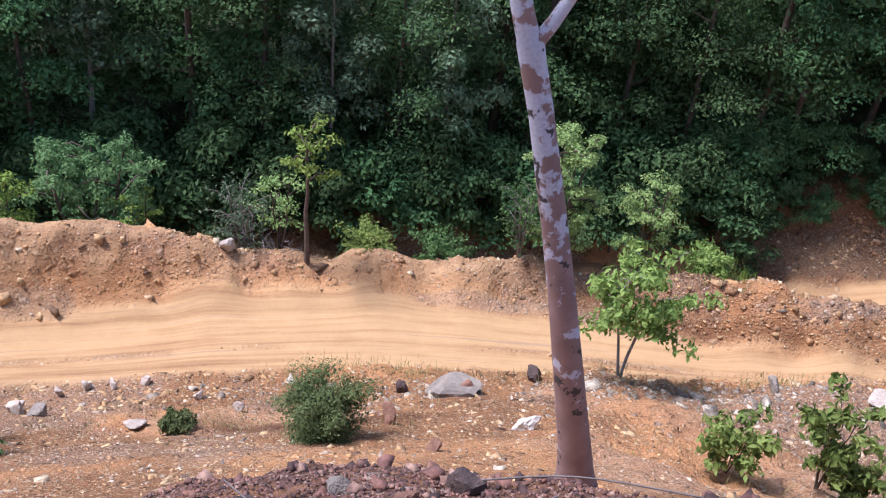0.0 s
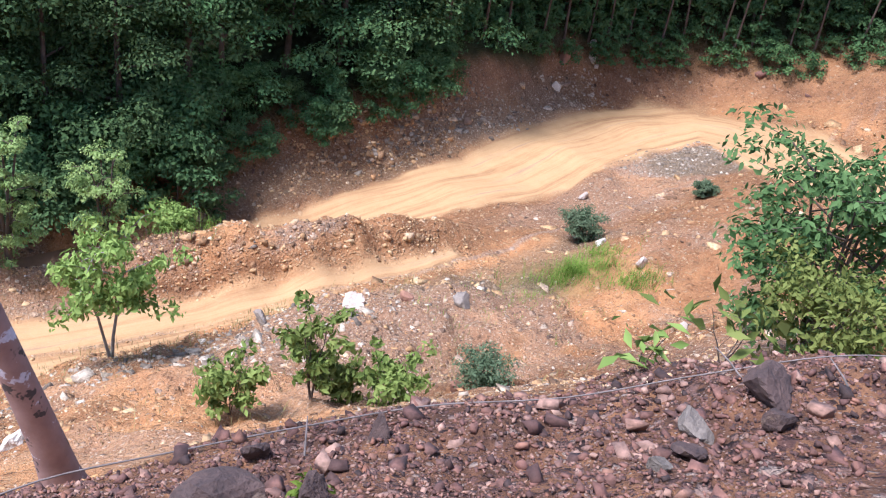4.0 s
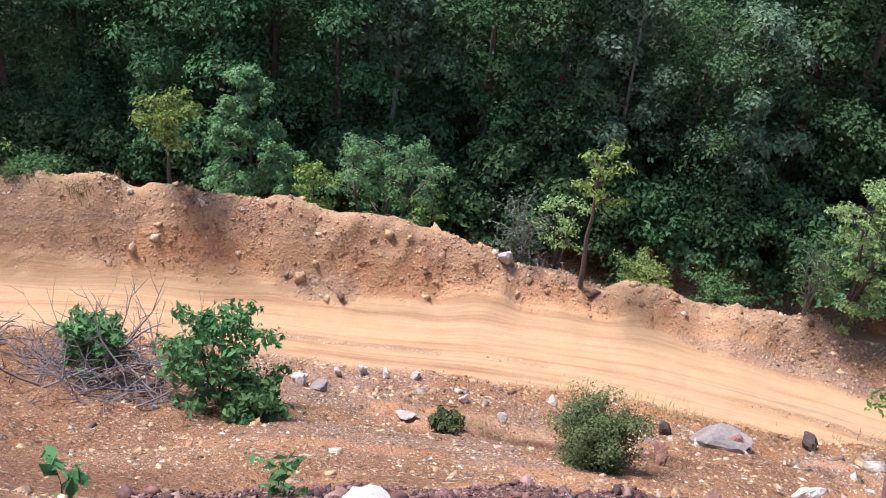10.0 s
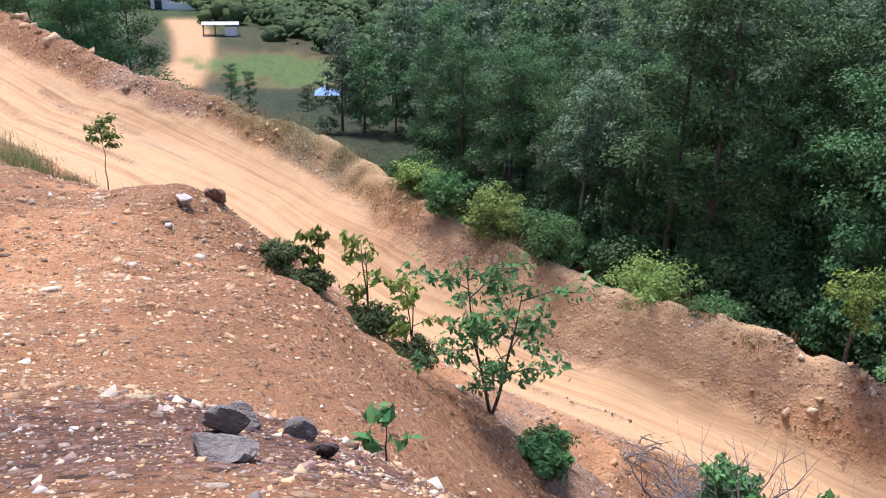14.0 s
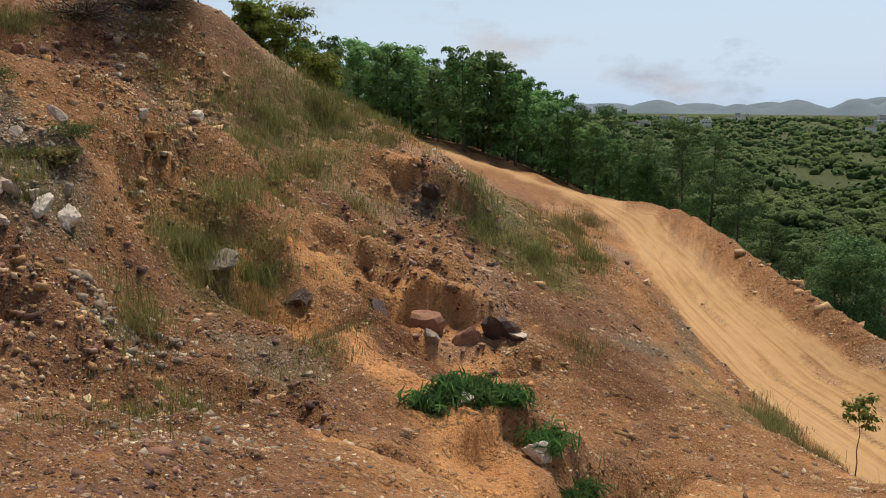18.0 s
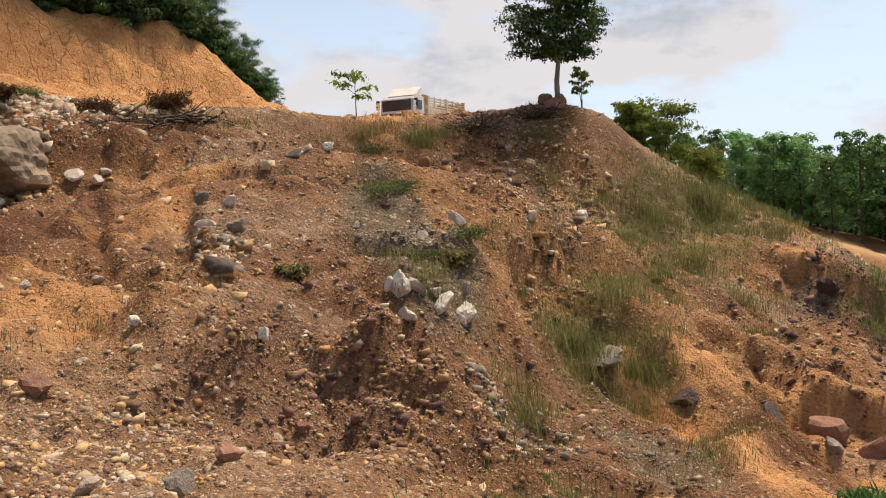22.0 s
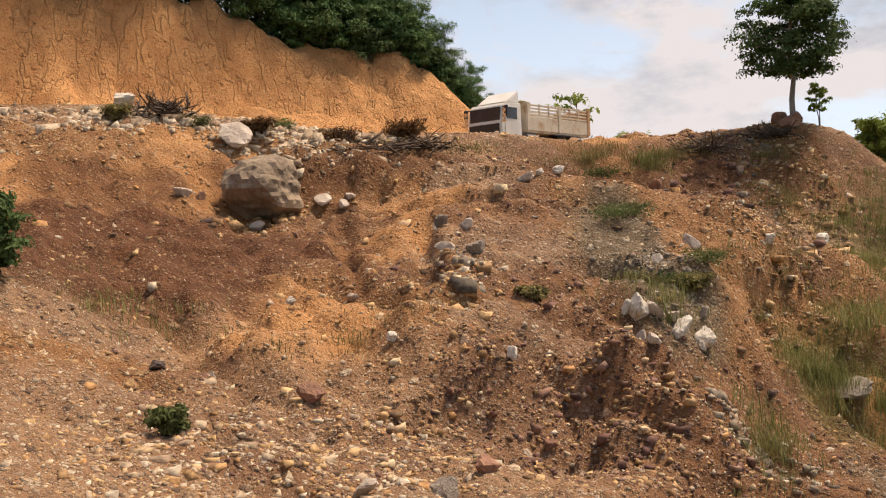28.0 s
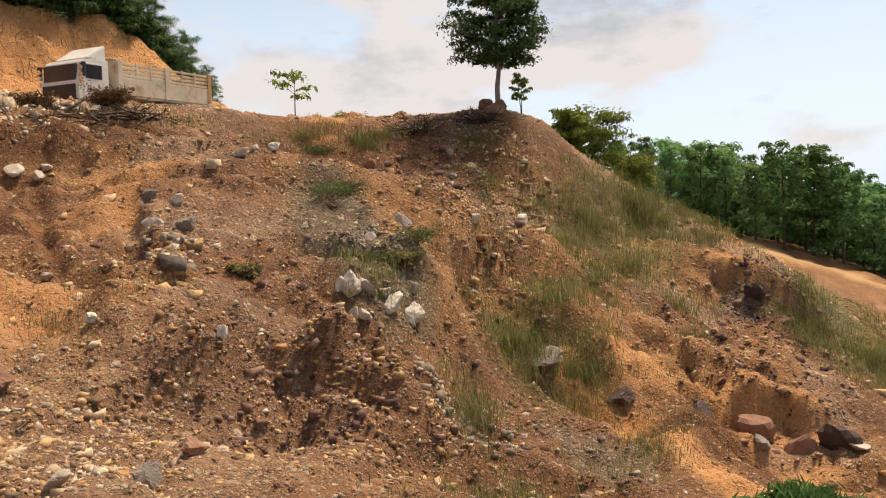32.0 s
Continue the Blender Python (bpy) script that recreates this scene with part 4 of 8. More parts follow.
    z = z + bank * (0.16 * np.abs(fractal(along_b * 1.3, down_b * 0.3, 1.0, 2, 61)) + 0.16 * fractal(along_b, down_b * 0.6, 3.6, 3, 63) + 0.07 * fractal(x, y, 0.7, 2, 65))
    # broken ledges on the dark outcrop and the gully faces
    ledge = np.maximum.reduce([blob(x, y, -16.5, -12.0, 4.6, 2.6, -35), 0.8 * blob(x, y, -25.5, -6.8, 4.5, 1.6, 25), 0.7 * blob(x, y, -42, -10, 5, 3), 0.6 * blob(x, y, -34, -25, 9, 3, 33), 0.75 * blob(x, y, -38.8, -20.6, 5.5, 2.6, 40), 0.6 * blob(x, y, -30, -17.5, 6, 2.6, 30)])
    step = fractal(x, y, 1.5, 3, 81)
    z = z + ledge * (1 - zn["road"]) * (0.32 * (np.floor(step * 3.0) / 3.0 - step) + 0.14 * np.abs(fractal(x, y, 0.55, 2, 83)))
    return z, zn


def build_ground():
    cx, cy = -1.2, -0.8
    near = np.concatenate([np.arange(0.6, 5, 0.25), np.arange(5, 30, 0.16), np.arange(30, 62, 0.22)])
    far = np.geomspace(62.5, 4700, 110)
    rs = np.concatenate([near, far])
    # fine wedges where the hillside is seen, coarse ones behind
    th = np.radians(np.concatenate([np.arange(-168, 68, 0.25), np.arange(68, 192, 1.4)]))
    na = len(th)
    R, T = np.meshgrid(rs, th, indexing="ij")
    x, y = (cx + R * np.sin(T)).ravel(), (cy + R * np.cos(T)).ravel()
    z, zn = rough_land(x, y)
    x, y, z = np.append(x, cx), np.append(y, cy), np.append(z, land(cx, cy)[0])
    nr = len(rs)
    i = np.arange(nr - 1)[:, None] * na
    j = np.arange(na)[None, :]
    j2 = (j + 1) % na
    quads = np.stack([i + j, i + na + j, i + na + j2, i + j2], -1).reshape(-1, 4)
    tri = np.stack([np.full(na, nr * na), np.arange(na), (np.arange(na) + 1) % na], 1)
    me = bpy.data.meshes.new("ground")
    nv, nq = len(x), len(quads)
    me.vertices.add(nv)
    me.vertices.foreach_set("co", np.stack([x, y, z], 1).astype(np.float32).ravel())
    loops = np.concatenate([quads.ravel(), tri.ravel()]).astype(np.int32)
    me.loops.add(len(loops))
    me.loops.foreach_set("vertex_index", loops)
    starts = np.concatenate([np.arange(nq) * 4, nq * 4 + np.arange(len(tri)) * 3]).astype(np.int32)
    me.polygons.add(nq + len(tri))
    me.polygons.foreach_set("loop_start", starts)
    me.update(calc_edges=True)
    me.polygons.foreach_set("use_smooth", np.ones(nq + len(tri), dtype=bool))
    pad = lambda v: np.append(v, 0.0)
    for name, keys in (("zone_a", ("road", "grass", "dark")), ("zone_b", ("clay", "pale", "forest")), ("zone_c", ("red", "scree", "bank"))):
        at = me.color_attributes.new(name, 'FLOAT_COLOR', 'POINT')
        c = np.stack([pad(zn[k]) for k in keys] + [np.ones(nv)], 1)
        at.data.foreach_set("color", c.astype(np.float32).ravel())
    uvl = me.uv_layers.new(name="along")
    uv = np.stack([pad(zn["road_along"]), pad(zn["road_across"])], 1)[loops]
    uvl.data.foreach_set("uv", uv.astype(np.float32).ravel())
    me.materials.append(GROUND)
    me.validate()
    ob = new("ground", me)
    return tagged(ob, "orange rubble hillside with a packed haul road and valley", "ground", kind="structure")


build_ground()


def ground_z(x, y):
    return float(rough_land(np.array([float(x)]), np.array([float(y)]))[0][0])


def mesh_of(name, verts, faces, mat, smooth_shade=False):
    """A mesh from arrays; faces is an (n, 3) or (n, 4) array."""
    me = bpy.data.meshes.new(name)
    verts, faces = np.asarray(verts, np.float32), np.asarray(faces, np.int32)
    me.vertices.add(len(verts))
    me.vertices.foreach_set("co", verts.ravel())
    me.loops.add(faces.size)
    me.loops.foreach_set("vertex_index", faces.ravel())
    me.polygons.add(len(faces))
    me.polygons.foreach_set("loop_start", (np.arange(len(faces)) * faces.shape[1]).astype(np.int32))
    me.update(calc_edges=True)
    if smooth_shade:
        me.polygons.foreach_set("use_smooth", np.ones(len(faces), dtype=bool))
    me.materials.append(mat)
    return me

# ---- plants ----
def tube(path, radii, sides=8):
    """A tapered tube along a path of points: vertices and quads."""
    path = [Vector(p) for p in path]
    vs, fs = [], []
    for i, p in enumerate(path):
        d = (path[min(i + 1, len(path) - 1)] - path[max(i - 1, 0)]).normalized()
        a = d.cross(Vector((0.31, 0.95, 0.05))).normalized()
        b = d.cross(a)
        for k in range(sides):
            w = 2 * math.pi * k / sides
            vs.append(p + (a * math.cos(w) + b * math.sin(w)) * radii[i])
    for i in range(len(path) - 1):
        for k in range(sides):
            k2 = (k + 1) % sides
            fs.append((i * sides + k, i * sides + k2, (i + 1) * sides + k2, (i + 1) * sides + k))
    return vs, fs


def join(pieces):
    vs, fs, n = [], [], 0
    for v, f in pieces:
        vs += [tuple(p) for p in v]
        fs += [tuple(i + n for i in q) for q in f]
        n += len(v)
    return np.array(vs), np.array(fs)


def leaf_cards(centres, normals, size, rng, aspect=0.5, droop=0.3, spread=0.35):
    """Folded leaves, each two triangles pairs round a midrib."""
    n = len(centres)
    nrm = normals + rng.normal(0, spread, (n, 3))
    nrm /= np.linalg.norm(nrm, axis=1)[:, None] + 1e-9
    along = np.cross(nrm, rng.normal(0, 1, (n, 3)))
    along[:, 2] -= droop * np.abs(rng.normal(0.6, 0.4, n))
    along /= np.linalg.norm(along, axis=1)[:, None] + 1e-9
    side = np.cross(nrm, along)
    side /= np.linalg.norm(side, axis=1)[:, None] + 1e-9
    s = (size * rng.uniform(0.6, 1.35, n))[:, None]
    base, tip = centres - along * s * 0.5, centres + along * s * 0.5
    mid = centres + along * s * 0.02
    lift = np.cross(along, side) * s * 0.10
    l, r = mid + side * s * aspect * 0.5 + lift, mid - side * s * aspect * 0.5 + lift
    v = np.stack([base, l, tip, r], 1).reshape(-1, 3)
    k = np.arange(n)[:, None] * 4
    f = np.concatenate([k + np.array([[0, 1, 2]]), k + np.array([[0, 2, 3]])])
    return v, f


def crown_points(clusters, per, rng, shell=0.55):
    """Points and outward normals over clusters (x, y, z, rx, rz)."""
    cs, ns = [], []
    for (x, y, z, rx, rz) in clusters:
        d = rng.normal(0, 1, (per, 3))
        d /= np.linalg.norm(d, axis=1)[:, None]
        d[:, 2] = np.where(d[:, 2] < -0.35, -d[:, 2] * 0.5, d[:, 2])
        rad = shell + (1 - shell) * rng.uniform(0, 1, per) ** 0.6
        lump = 1 + 0.25 * np.sin(d[:, 0] * 7 + x) * np.cos(d[:, 1] * 6 + y)
        p = d * (rad * lump)[:, None] * np.array([rx, rx, rz]) + np.array([x, y, z])
        nn = d.copy()
        nn[:, 2] = np.abs(nn[:, 2]) + 0.45
        cs.append(p)
        ns.append(nn)
    return np.concatenate(cs), np.concatenate(ns)


def limb_set(rng, height, trunk_r, bend, n_limb, reach, start, rise=0.5, sides=7, curve=None):
    """A trunk with limbs; returns the pieces and the tips."""
    path, radii = [], []
    steps = 7
    bx, by = rng.uniform(-bend, bend), rng.uniform(-bend, bend)
    for i in range(steps):
        u = i / (steps - 1)
        path.append((bx * math.sin(u * 2.2) * height, by * math.sin(u * 1.7) * height, u * height - (0.25 if i == 0 else 0)))
        radii.append(trunk_r * (1.25 if i == 0 else 1 - 0.8 * u))
    pieces, tips = [tube(path, radii, sides)], [path[-1]]
    for k in range(n_limb):
        u = start + (1 - start) * (k + rng.uniform(0, 0.8)) / n_limb
        u = min(u, 0.97)
        f = u * (steps - 1)
        i = int(f)
        a, b = Vector(path[i]), Vector(path[min(i + 1, steps - 1)])
        p = a.lerp(b, f - i)
        az = k * 2.4 + rng.uniform(-0.5, 0.5)
        ln = reach * rng.uniform(0.6, 1.1) * (1.15 - 0.6 * u)
        mid = p + Vector((math.cos(az) * ln * 0.5, math.sin(az) * ln * 0.5, ln * rise * 0.35))
        end = p + Vector((math.cos(az) * ln, math.sin(az) * ln, ln * rise * rng.uniform(0.7, 1.2)))
        r0 = trunk_r * (1 - 0.8 * u) * 0.55
        pieces.append(tube([p, mid, end], [r0, r0 * 0.6, r0 * 0.2], 5))
        tips += [tuple(mid), tuple(end)]
    return pieces, tips


def tree_at(name, label, category, group, trunk_mesh, crown_mesh, m, trunk_name="trunk"):
    e = new(name)
    e.matrix_world = m
    for nm, me in ((trunk_name, trunk_mesh), ("crown", crown_mesh)):
        if me is not None:
            o = new(nm, me)
            o.parent = e
    return tagged(e, label, category, group)


def make_tree_meshes(seed, height, trunk_r, reach, n_limb, start, leaf, leaf_size, per, cluster_r, mat, bark, aspect=0.5, rise=0.5, bend=0.04, droop=0.3, low=0.0, extra=0, shell=0.5, flat=0.8):
    rng = np.random.default_rng(seed)
    pieces, tips = limb_set(rng, height, trunk_r, bend, n_limb, reach, start, rise)
    v, f = join(pieces)
    trunk = mesh_of("trunk", v, f, bark, True)
    clusters = []
    for (x, y, z) in tips:
        r = cluster_r * rng.uniform(0.65, 1.25)
        clusters.append((x, y, z, r, r * flat))
    for _ in range(extra):
        a, q = rng.uniform(0, 6.28), math.sqrt(rng.uniform(0, 1))
        z = rng.uniform(low, height)
        rr = reach * (1.05 - 0.55 * (z / height) ** 2)
        r = cluster_r * rng.uniform(0.6, 1.2)
        clusters.append((math.cos(a) * q * rr, math.sin(a) * q * rr, z, r, r * flat))
    c, n = crown_points(clusters, per, rng, shell)
    lv, lf = leaf_cards(c, n, leaf_size, rng, aspect, droop)
    crown = mesh_of("crown", lv, lf, mat)
    return trunk, crown

G = (1 + 5 ** 0.5) / 2
ICO_V = np.array([(-1, G, 0), (1, G, 0), (-1, -G, 0), (1, -G, 0), (0, -1, G), (0, 1, G), (0, -1, -G), (0, 1, -G), (G, 0, -1), (G, 0, 1), (-G, 0, -1), (-G, 0, 1)]) / 1.9
ICO_F = np.array([(0, 11, 5), (0, 5, 1), (0, 1, 7), (0, 7, 10), (0, 10, 11), (1, 5, 9), (5, 11, 4), (11, 10, 2), (10, 7, 6), (7, 1, 8), (3, 9, 4), (3, 4, 2), (3, 2, 6), (3, 6, 8), (3, 8, 9), (4, 9, 5), (2, 4, 11), (6, 2, 10), (8, 6, 7), (9, 8, 1)])

# ---- the woods across the stream ----
WOOD_KINDS = [
    make_tree_meshes(1, 13, 0.20, 3.4, 9, 0.25, True, 0.22, 240, 1.25, FOREST_LEAF, BARK, low=0.3, extra=34),
    make_tree_meshes(2, 15, 0.22, 3.0, 10, 0.3, True, 0.215, 240, 1.15, FOREST_LEAF, BARK, low=0.3, extra=34),
    make_tree_meshes(3, 11, 0.17, 3.6, 8, 0.2, True, 0.22, 240, 1.3, FOREST_LEAF, BARK, low=0.4, extra=34),
    make_tree_meshes(4, 12, 0.15, 2.6, 9, 0.35, True, 0.25, 190, 1.05, BAMBOO_LEAF, PALE_BARK, low=2.0, extra=16),
    make_tree_meshes(5, 14, 0.2, 3.2, 9, 0.3, True, 0.22, 240, 1.2, FOREST_LEAF, BARK, low=0.5, extra=34),
]
TALL_KINDS = [make_tree_meshes(6 + i, 15 + i, 0.085, 2.3, 7, 0.5, True, 0.40, 110, 1.1, FOREST_LEAF, BARK, low=8.0, extra=6, bend=0.06) for i in range(2)]

# lighter builds for trees that stay far off
FRINGE_KINDS = [make_tree_meshes(61 + i, 12 + i, 0.2, 3.6, 9, 0.18, True, 0.62, 54, 1.2, (FEATHER_LEAF, SOFT_LEAF)[i], BARK, low=0.5, extra=26) for i in range(2)]
FAR_KINDS = [make_tree_meshes(21 + i, 12 + i, 0.2, 3.3, 8, 0.25, True, 0.62, 44, 1.3, (BAMBOO_LEAF, FOREST_LEAF, BAMBOO_LEAF)[i], BARK, low=0.6, extra=18) for i in range(3)]
UNDERGROWTH = [make_tree_meshes(31 + i, 3.6 + 0.6 * i, 0.06, 1.8, 6, 0.1, True, 0.26, 120, 0.8, FOREST_LEAF, BARK, low=0.2, extra=14) for i in range(2)]
LOW_KINDS = [make_tree_meshes(41 + i, 3.6 + 0.6 * i, 0.06, 1.8, 6, 0.1, True, 0.40, 38, 0.8, FOREST_LEAF, BARK, low=0.2, extra=12) for i in range(2)]


def merge_trees(name, label, kind, places):
    """Many trees of one kind joined into one trunks mesh and one crowns mesh."""
    for me, what in zip(kind, ("trunks", "crowns")):
        nv, nf = len(me.vertices), len(me.polygons)
        co, lo = np.empty(nv * 3), np.empty(len(me.loops), dtype=np.int32)
        me.vertices.foreach_get("co", co)
        me.loops.foreach_get("vertex_index", lo)
        co, lo = np.c_[co.reshape(-1, 3), np.ones(nv)], lo.reshape(nf, -1)
        v = np.concatenate([(co @ np.array(m).T)[:, :3] for m in places])
        f = np.concatenate([lo + i * nv for i in range(len(places))])
        tagged(new(name + "_" + what, mesh_of(name, v, f, me.materials[0])), label, "woods", kind="stuff")


def plant_woods():
    rng = np.random.default_rng(77)
    spots, under = [], []
    bank_x = [p[0] for p in LINES["far_bank_top"]][::-1]
    bank_y = [p[1] for p in LINES["far_bank_top"]][::-1]
    for row, (off, gap) in enumerate(((1.0, 3.0), (4.2, 3.8), (8.5, 4.6), (14, 5.5))):
        x = -60 + row
        while x < 34:
            spots.append((x + rng.uniform(-0.8, 0.8), np.interp(x, bank_x, bank_y) + off + np.interp(x, [15, 22], [0, 1.8]) + rng.uniform(-0.9, 0.9), row, 0))
            x += gap * rng.uniform(0.8, 1.2)
    front = np.array(along_line([(q[0], q[1], 0.0) for q in WOOD_FRONT], 0.5))
    step = np.linalg.norm(np.diff(front[:, :2], axis=0), axis=1)
    run = np.concatenate([[0], np.cumsum(step)])
    for row, (off, gap, tall) in enumerate(((0.3, 2.3, 1), (2.4, 2.7, 1), (4.6, 2.6, 0), (7.2, 2.9, 0), (10.5, 3.4, 0), (15, 4.2, 0))):
        w = 1.0
        while w < run[-1] - 1:
            k = min(int(np.searchsorted(run, w)), len(front) - 2)
            d = front[k + 1] - front[k]
            d = d / np.linalg.norm(d)
            spots.append((front[k][0] - d[1] * off + rng.uniform(-0.5, 0.5), front[k][1] + d[0] * off + rng.uniform(-0.5, 0.5), row, tall))
            if row in (0, 1, 2, 3):
                under.append((front[k][0] - d[1] * (off - 0.9) + rng.uniform(-0.5, 0.5), front[k][1] + d[0] * (off - 0.9), (0.5, 0.85, 1.2, 1.3)[row]))
                under.append((front[k][0] - d[1] * (off + 0.3) + 1.1 * d[0], front[k][1] + d[0] * (off + 0.3) + 1.1 * d[1], (0.45, 0.8, 1.2, 1.3)[row]))
            w += gap * rng.uniform(0.75, 1.25)
    for k in range(120):
        x, y = rng.uniform(-125, -22), rng.uniform(38, 120)
        if y < 52 + 0 * x and x > -60:
            continue
        if ((x + 140) / 24) ** 2 + ((y - 54) / 17) ** 2 < 1 or (x < -95 and y < 52):
            continue
        spots.append((x, y, 4, 0))
    rear = {}
    for x, y, row, tall in spots:
        kinds = TALL_KINDS if tall else (FAR_KINDS if row > 2 else WOOD_KINDS)
        k = int(rng.integers(0, len(kinds)))
        if kinds is WOOD_KINDS and x < -15 and y > 45 and rng.uniform() < 0.35:
            k = 3
        s = rng.uniform(0.85, 1.15) * (0.78 if x < -35 else 1.0)
        m = pose(x, y, ground_z(x, y) - 0.1, 0, 0, rng.uniform(0, 360)) @ Matrix.Scale(s, 4)
        if row >= 3:
            rear.setdefault(id(kinds[k][1]), (kinds[k], []))[1].append(m)
            continue
        pale = kinds is WOOD_KINDS and k == 3
        label = "tall slender woodland tree with bare lower trunk" if tall else ("grey-green woodland tree above a stream bank" if pale else "dense dark green woodland tree hung with creepers")
        tree_at("tree", label, "tree", "woodland trees", kinds[k][0], kinds[k][1], m)

    for kind, spots_m in rear.values():
        merge_trees("rear_woods", "dense green woodland behind the first trees", kind, spots_m)
    low = {0: [], 1: []}
    for xx, yy, s in under:
        low[int(rng.integers(0, 2))].append(pose(xx, yy, ground_z(xx, yy) - 0.1, 0, 0, rng.uniform(0, 360)) @ Matrix.Scale(s * rng.uniform(0.8, 1.15), 4))
    for k, places in low.items():
        merge_trees("undergrowth", "leafy dark undergrowth between slender trunks", LOW_KINDS[k], places)
    for x in np.arange(-62, 32, 1.9):
        top = np.interp(x, bank_x, bank_y)
        for off in ((-1.6, -0.5) if x < 17 else ((-0.3, 0.9) if x < 34 else (0.8, 4.0))):
            if 2.0 < x < 5.5 and off < -2:
                continue
            xx, yy = x + rng.uniform(-0.7, 0.7), top + off + rng.uniform(-0.4, 0.4)
            s = rng.uniform(0.7, 1.1) * (0.65 if x > 17 else (0.7 if x < -28 else 1.0))
            u = UNDERGROWTH[int(rng.integers(0, 2))]
            tree_at("bush", "leafy dark green undergrowth on the stream bank", "bush", "bank undergrowth", u[0], u[1], pose(xx, yy, ground_z(xx, yy) - 0.1, 0, 0, rng.uniform(0, 360)) @ Matrix.Scale(s, 4))


plant_woods()


def plain_leaf():
    """Tree tops of the plain: tone varies over whole groves and tracts."""
    m, nt, p = node_material("plain_tree_tops")
    geo = nt.nodes.new("ShaderNodeNewGeometry")
    tract, grove = noise_node(nt, 0.006, 3), noise_node(nt, 0.05, 4)
    c = ramp_node(nt, tract.outputs["Fac"], [(0.38, (0.034, 0.070, 0.030)), (0.50, (0.070, 0.115, 0.044)), (0.60, (0.16, 0.205, 0.078))]).outputs["Color"]
    c = mix_node(nt, 0.5, c, ramp_node(nt, grove.outputs["Fac"], [(0.36, (0.022, 0.050, 0.022)), (0.50, (0.055, 0.105, 0.036)), (0.66, (0.13, 0.19, 0.06))]).outputs["Color"])
    c = mix_node(nt, 0.25, c, ramp_node(nt, geo.outputs["Random Per Island"], [(0.0, (0.02, 0.045, 0.02)), (1.0, (0.13, 0.19, 0.07))]).outputs["Color"])
    nt.links.new(c, p.inputs["Base Color"])
    p.inputs["Roughness"].default_value, p.inputs["Specular IOR Level"].default_value = 0.8, 0.05
    nt.links.new(bump_node(nt, noise_node(nt, 0.9, 5, 0.7).outputs["Fac"], 1.0, 1.6), p.inputs["Normal"])
    return m


PLAIN_LEAF = plain_leaf()


def far_woods():
    """Tree tops of the plain, too many to count."""
    rng = np.random.default_rng(5)
    vs, fs, n0 = [], [], 0
    pts = []
    while len(pts) < 7000:
        a = radians(rng.uniform(-150, 10))
        r = 150 * (2600 / 150) ** (rng.uniform() ** 1.0)
        x, y = r * math.sin(a), r * math.cos(a)
        if ((x + 140) / 24) ** 2 + ((y - 54) / 16) ** 2 < 1 or (-215 < x < -110 and 15 < y < 66):
            continue
        if r < 420 and rng.uniform() < 0.15:
            continue
        pts.append((x, y, r))
    P = np.array(pts)
    Z = land(P[:, 0], P[:, 1])
    for (x, y, r), z in zip(pts, Z):
        big = 1 + r / 500
        n = 8 if r < 420 else (4 if r < 1000 else 2)
        w, h = rng.uniform(3.2, 6.0) * big, rng.uniform(3, 6) * (1 + r / 1500)
        a, q = rng.uniform(0, 2 * math.pi, n), np.sqrt(rng.uniform(0, 1, n)) * 0.85
        c = np.stack([x + w * q * np.cos(a), y + w * q * np.sin(a), z + h * (0.62 - 0.5 * q ** 2) * rng.uniform(0.5, 1.0, n)], 1)
        size = (w * rng.uniform(0.20, 0.40, n))[:, None, None] * rng.uniform(0.55, 1.35, (n, 12, 1))
        v = c[:, None, :] + ICO_V[None] * size * np.array([1.0, 1.0, 0.8])
        f = ICO_F[None] + (np.arange(n) * 12)[:, None, None]
        vs.append(v.reshape(-1, 3))
        fs.append(f.reshape(-1, 3) + n0)
        n0 += n * 12
        k = 40 if r < 420 else 10
        d = rng.normal(0, 1, (k, 3))
        d /= np.linalg.norm(d, axis=1)[:, None]
        d[:, 2] = np.abs(d[:, 2])
        v, f = leaf_cards(np.array([x, y, z]) + d * np.array([w, w, h * 0.9]), d + np.array([0, 0, 0.8]), (0.8 if r < 420 else 1.2) * big, rng, 0.75, 0.1)
        vs.append(v)
        fs.append(f + n0)
        n0 += len(v)
    me = mesh_of("far_woods", np.concatenate(vs), np.concatenate(fs), PLAIN_LEAF)
    tagged(new("far_woods", me), "green tree tops covering the plain towards the town", "woods", kind="stuff")


far_woods()

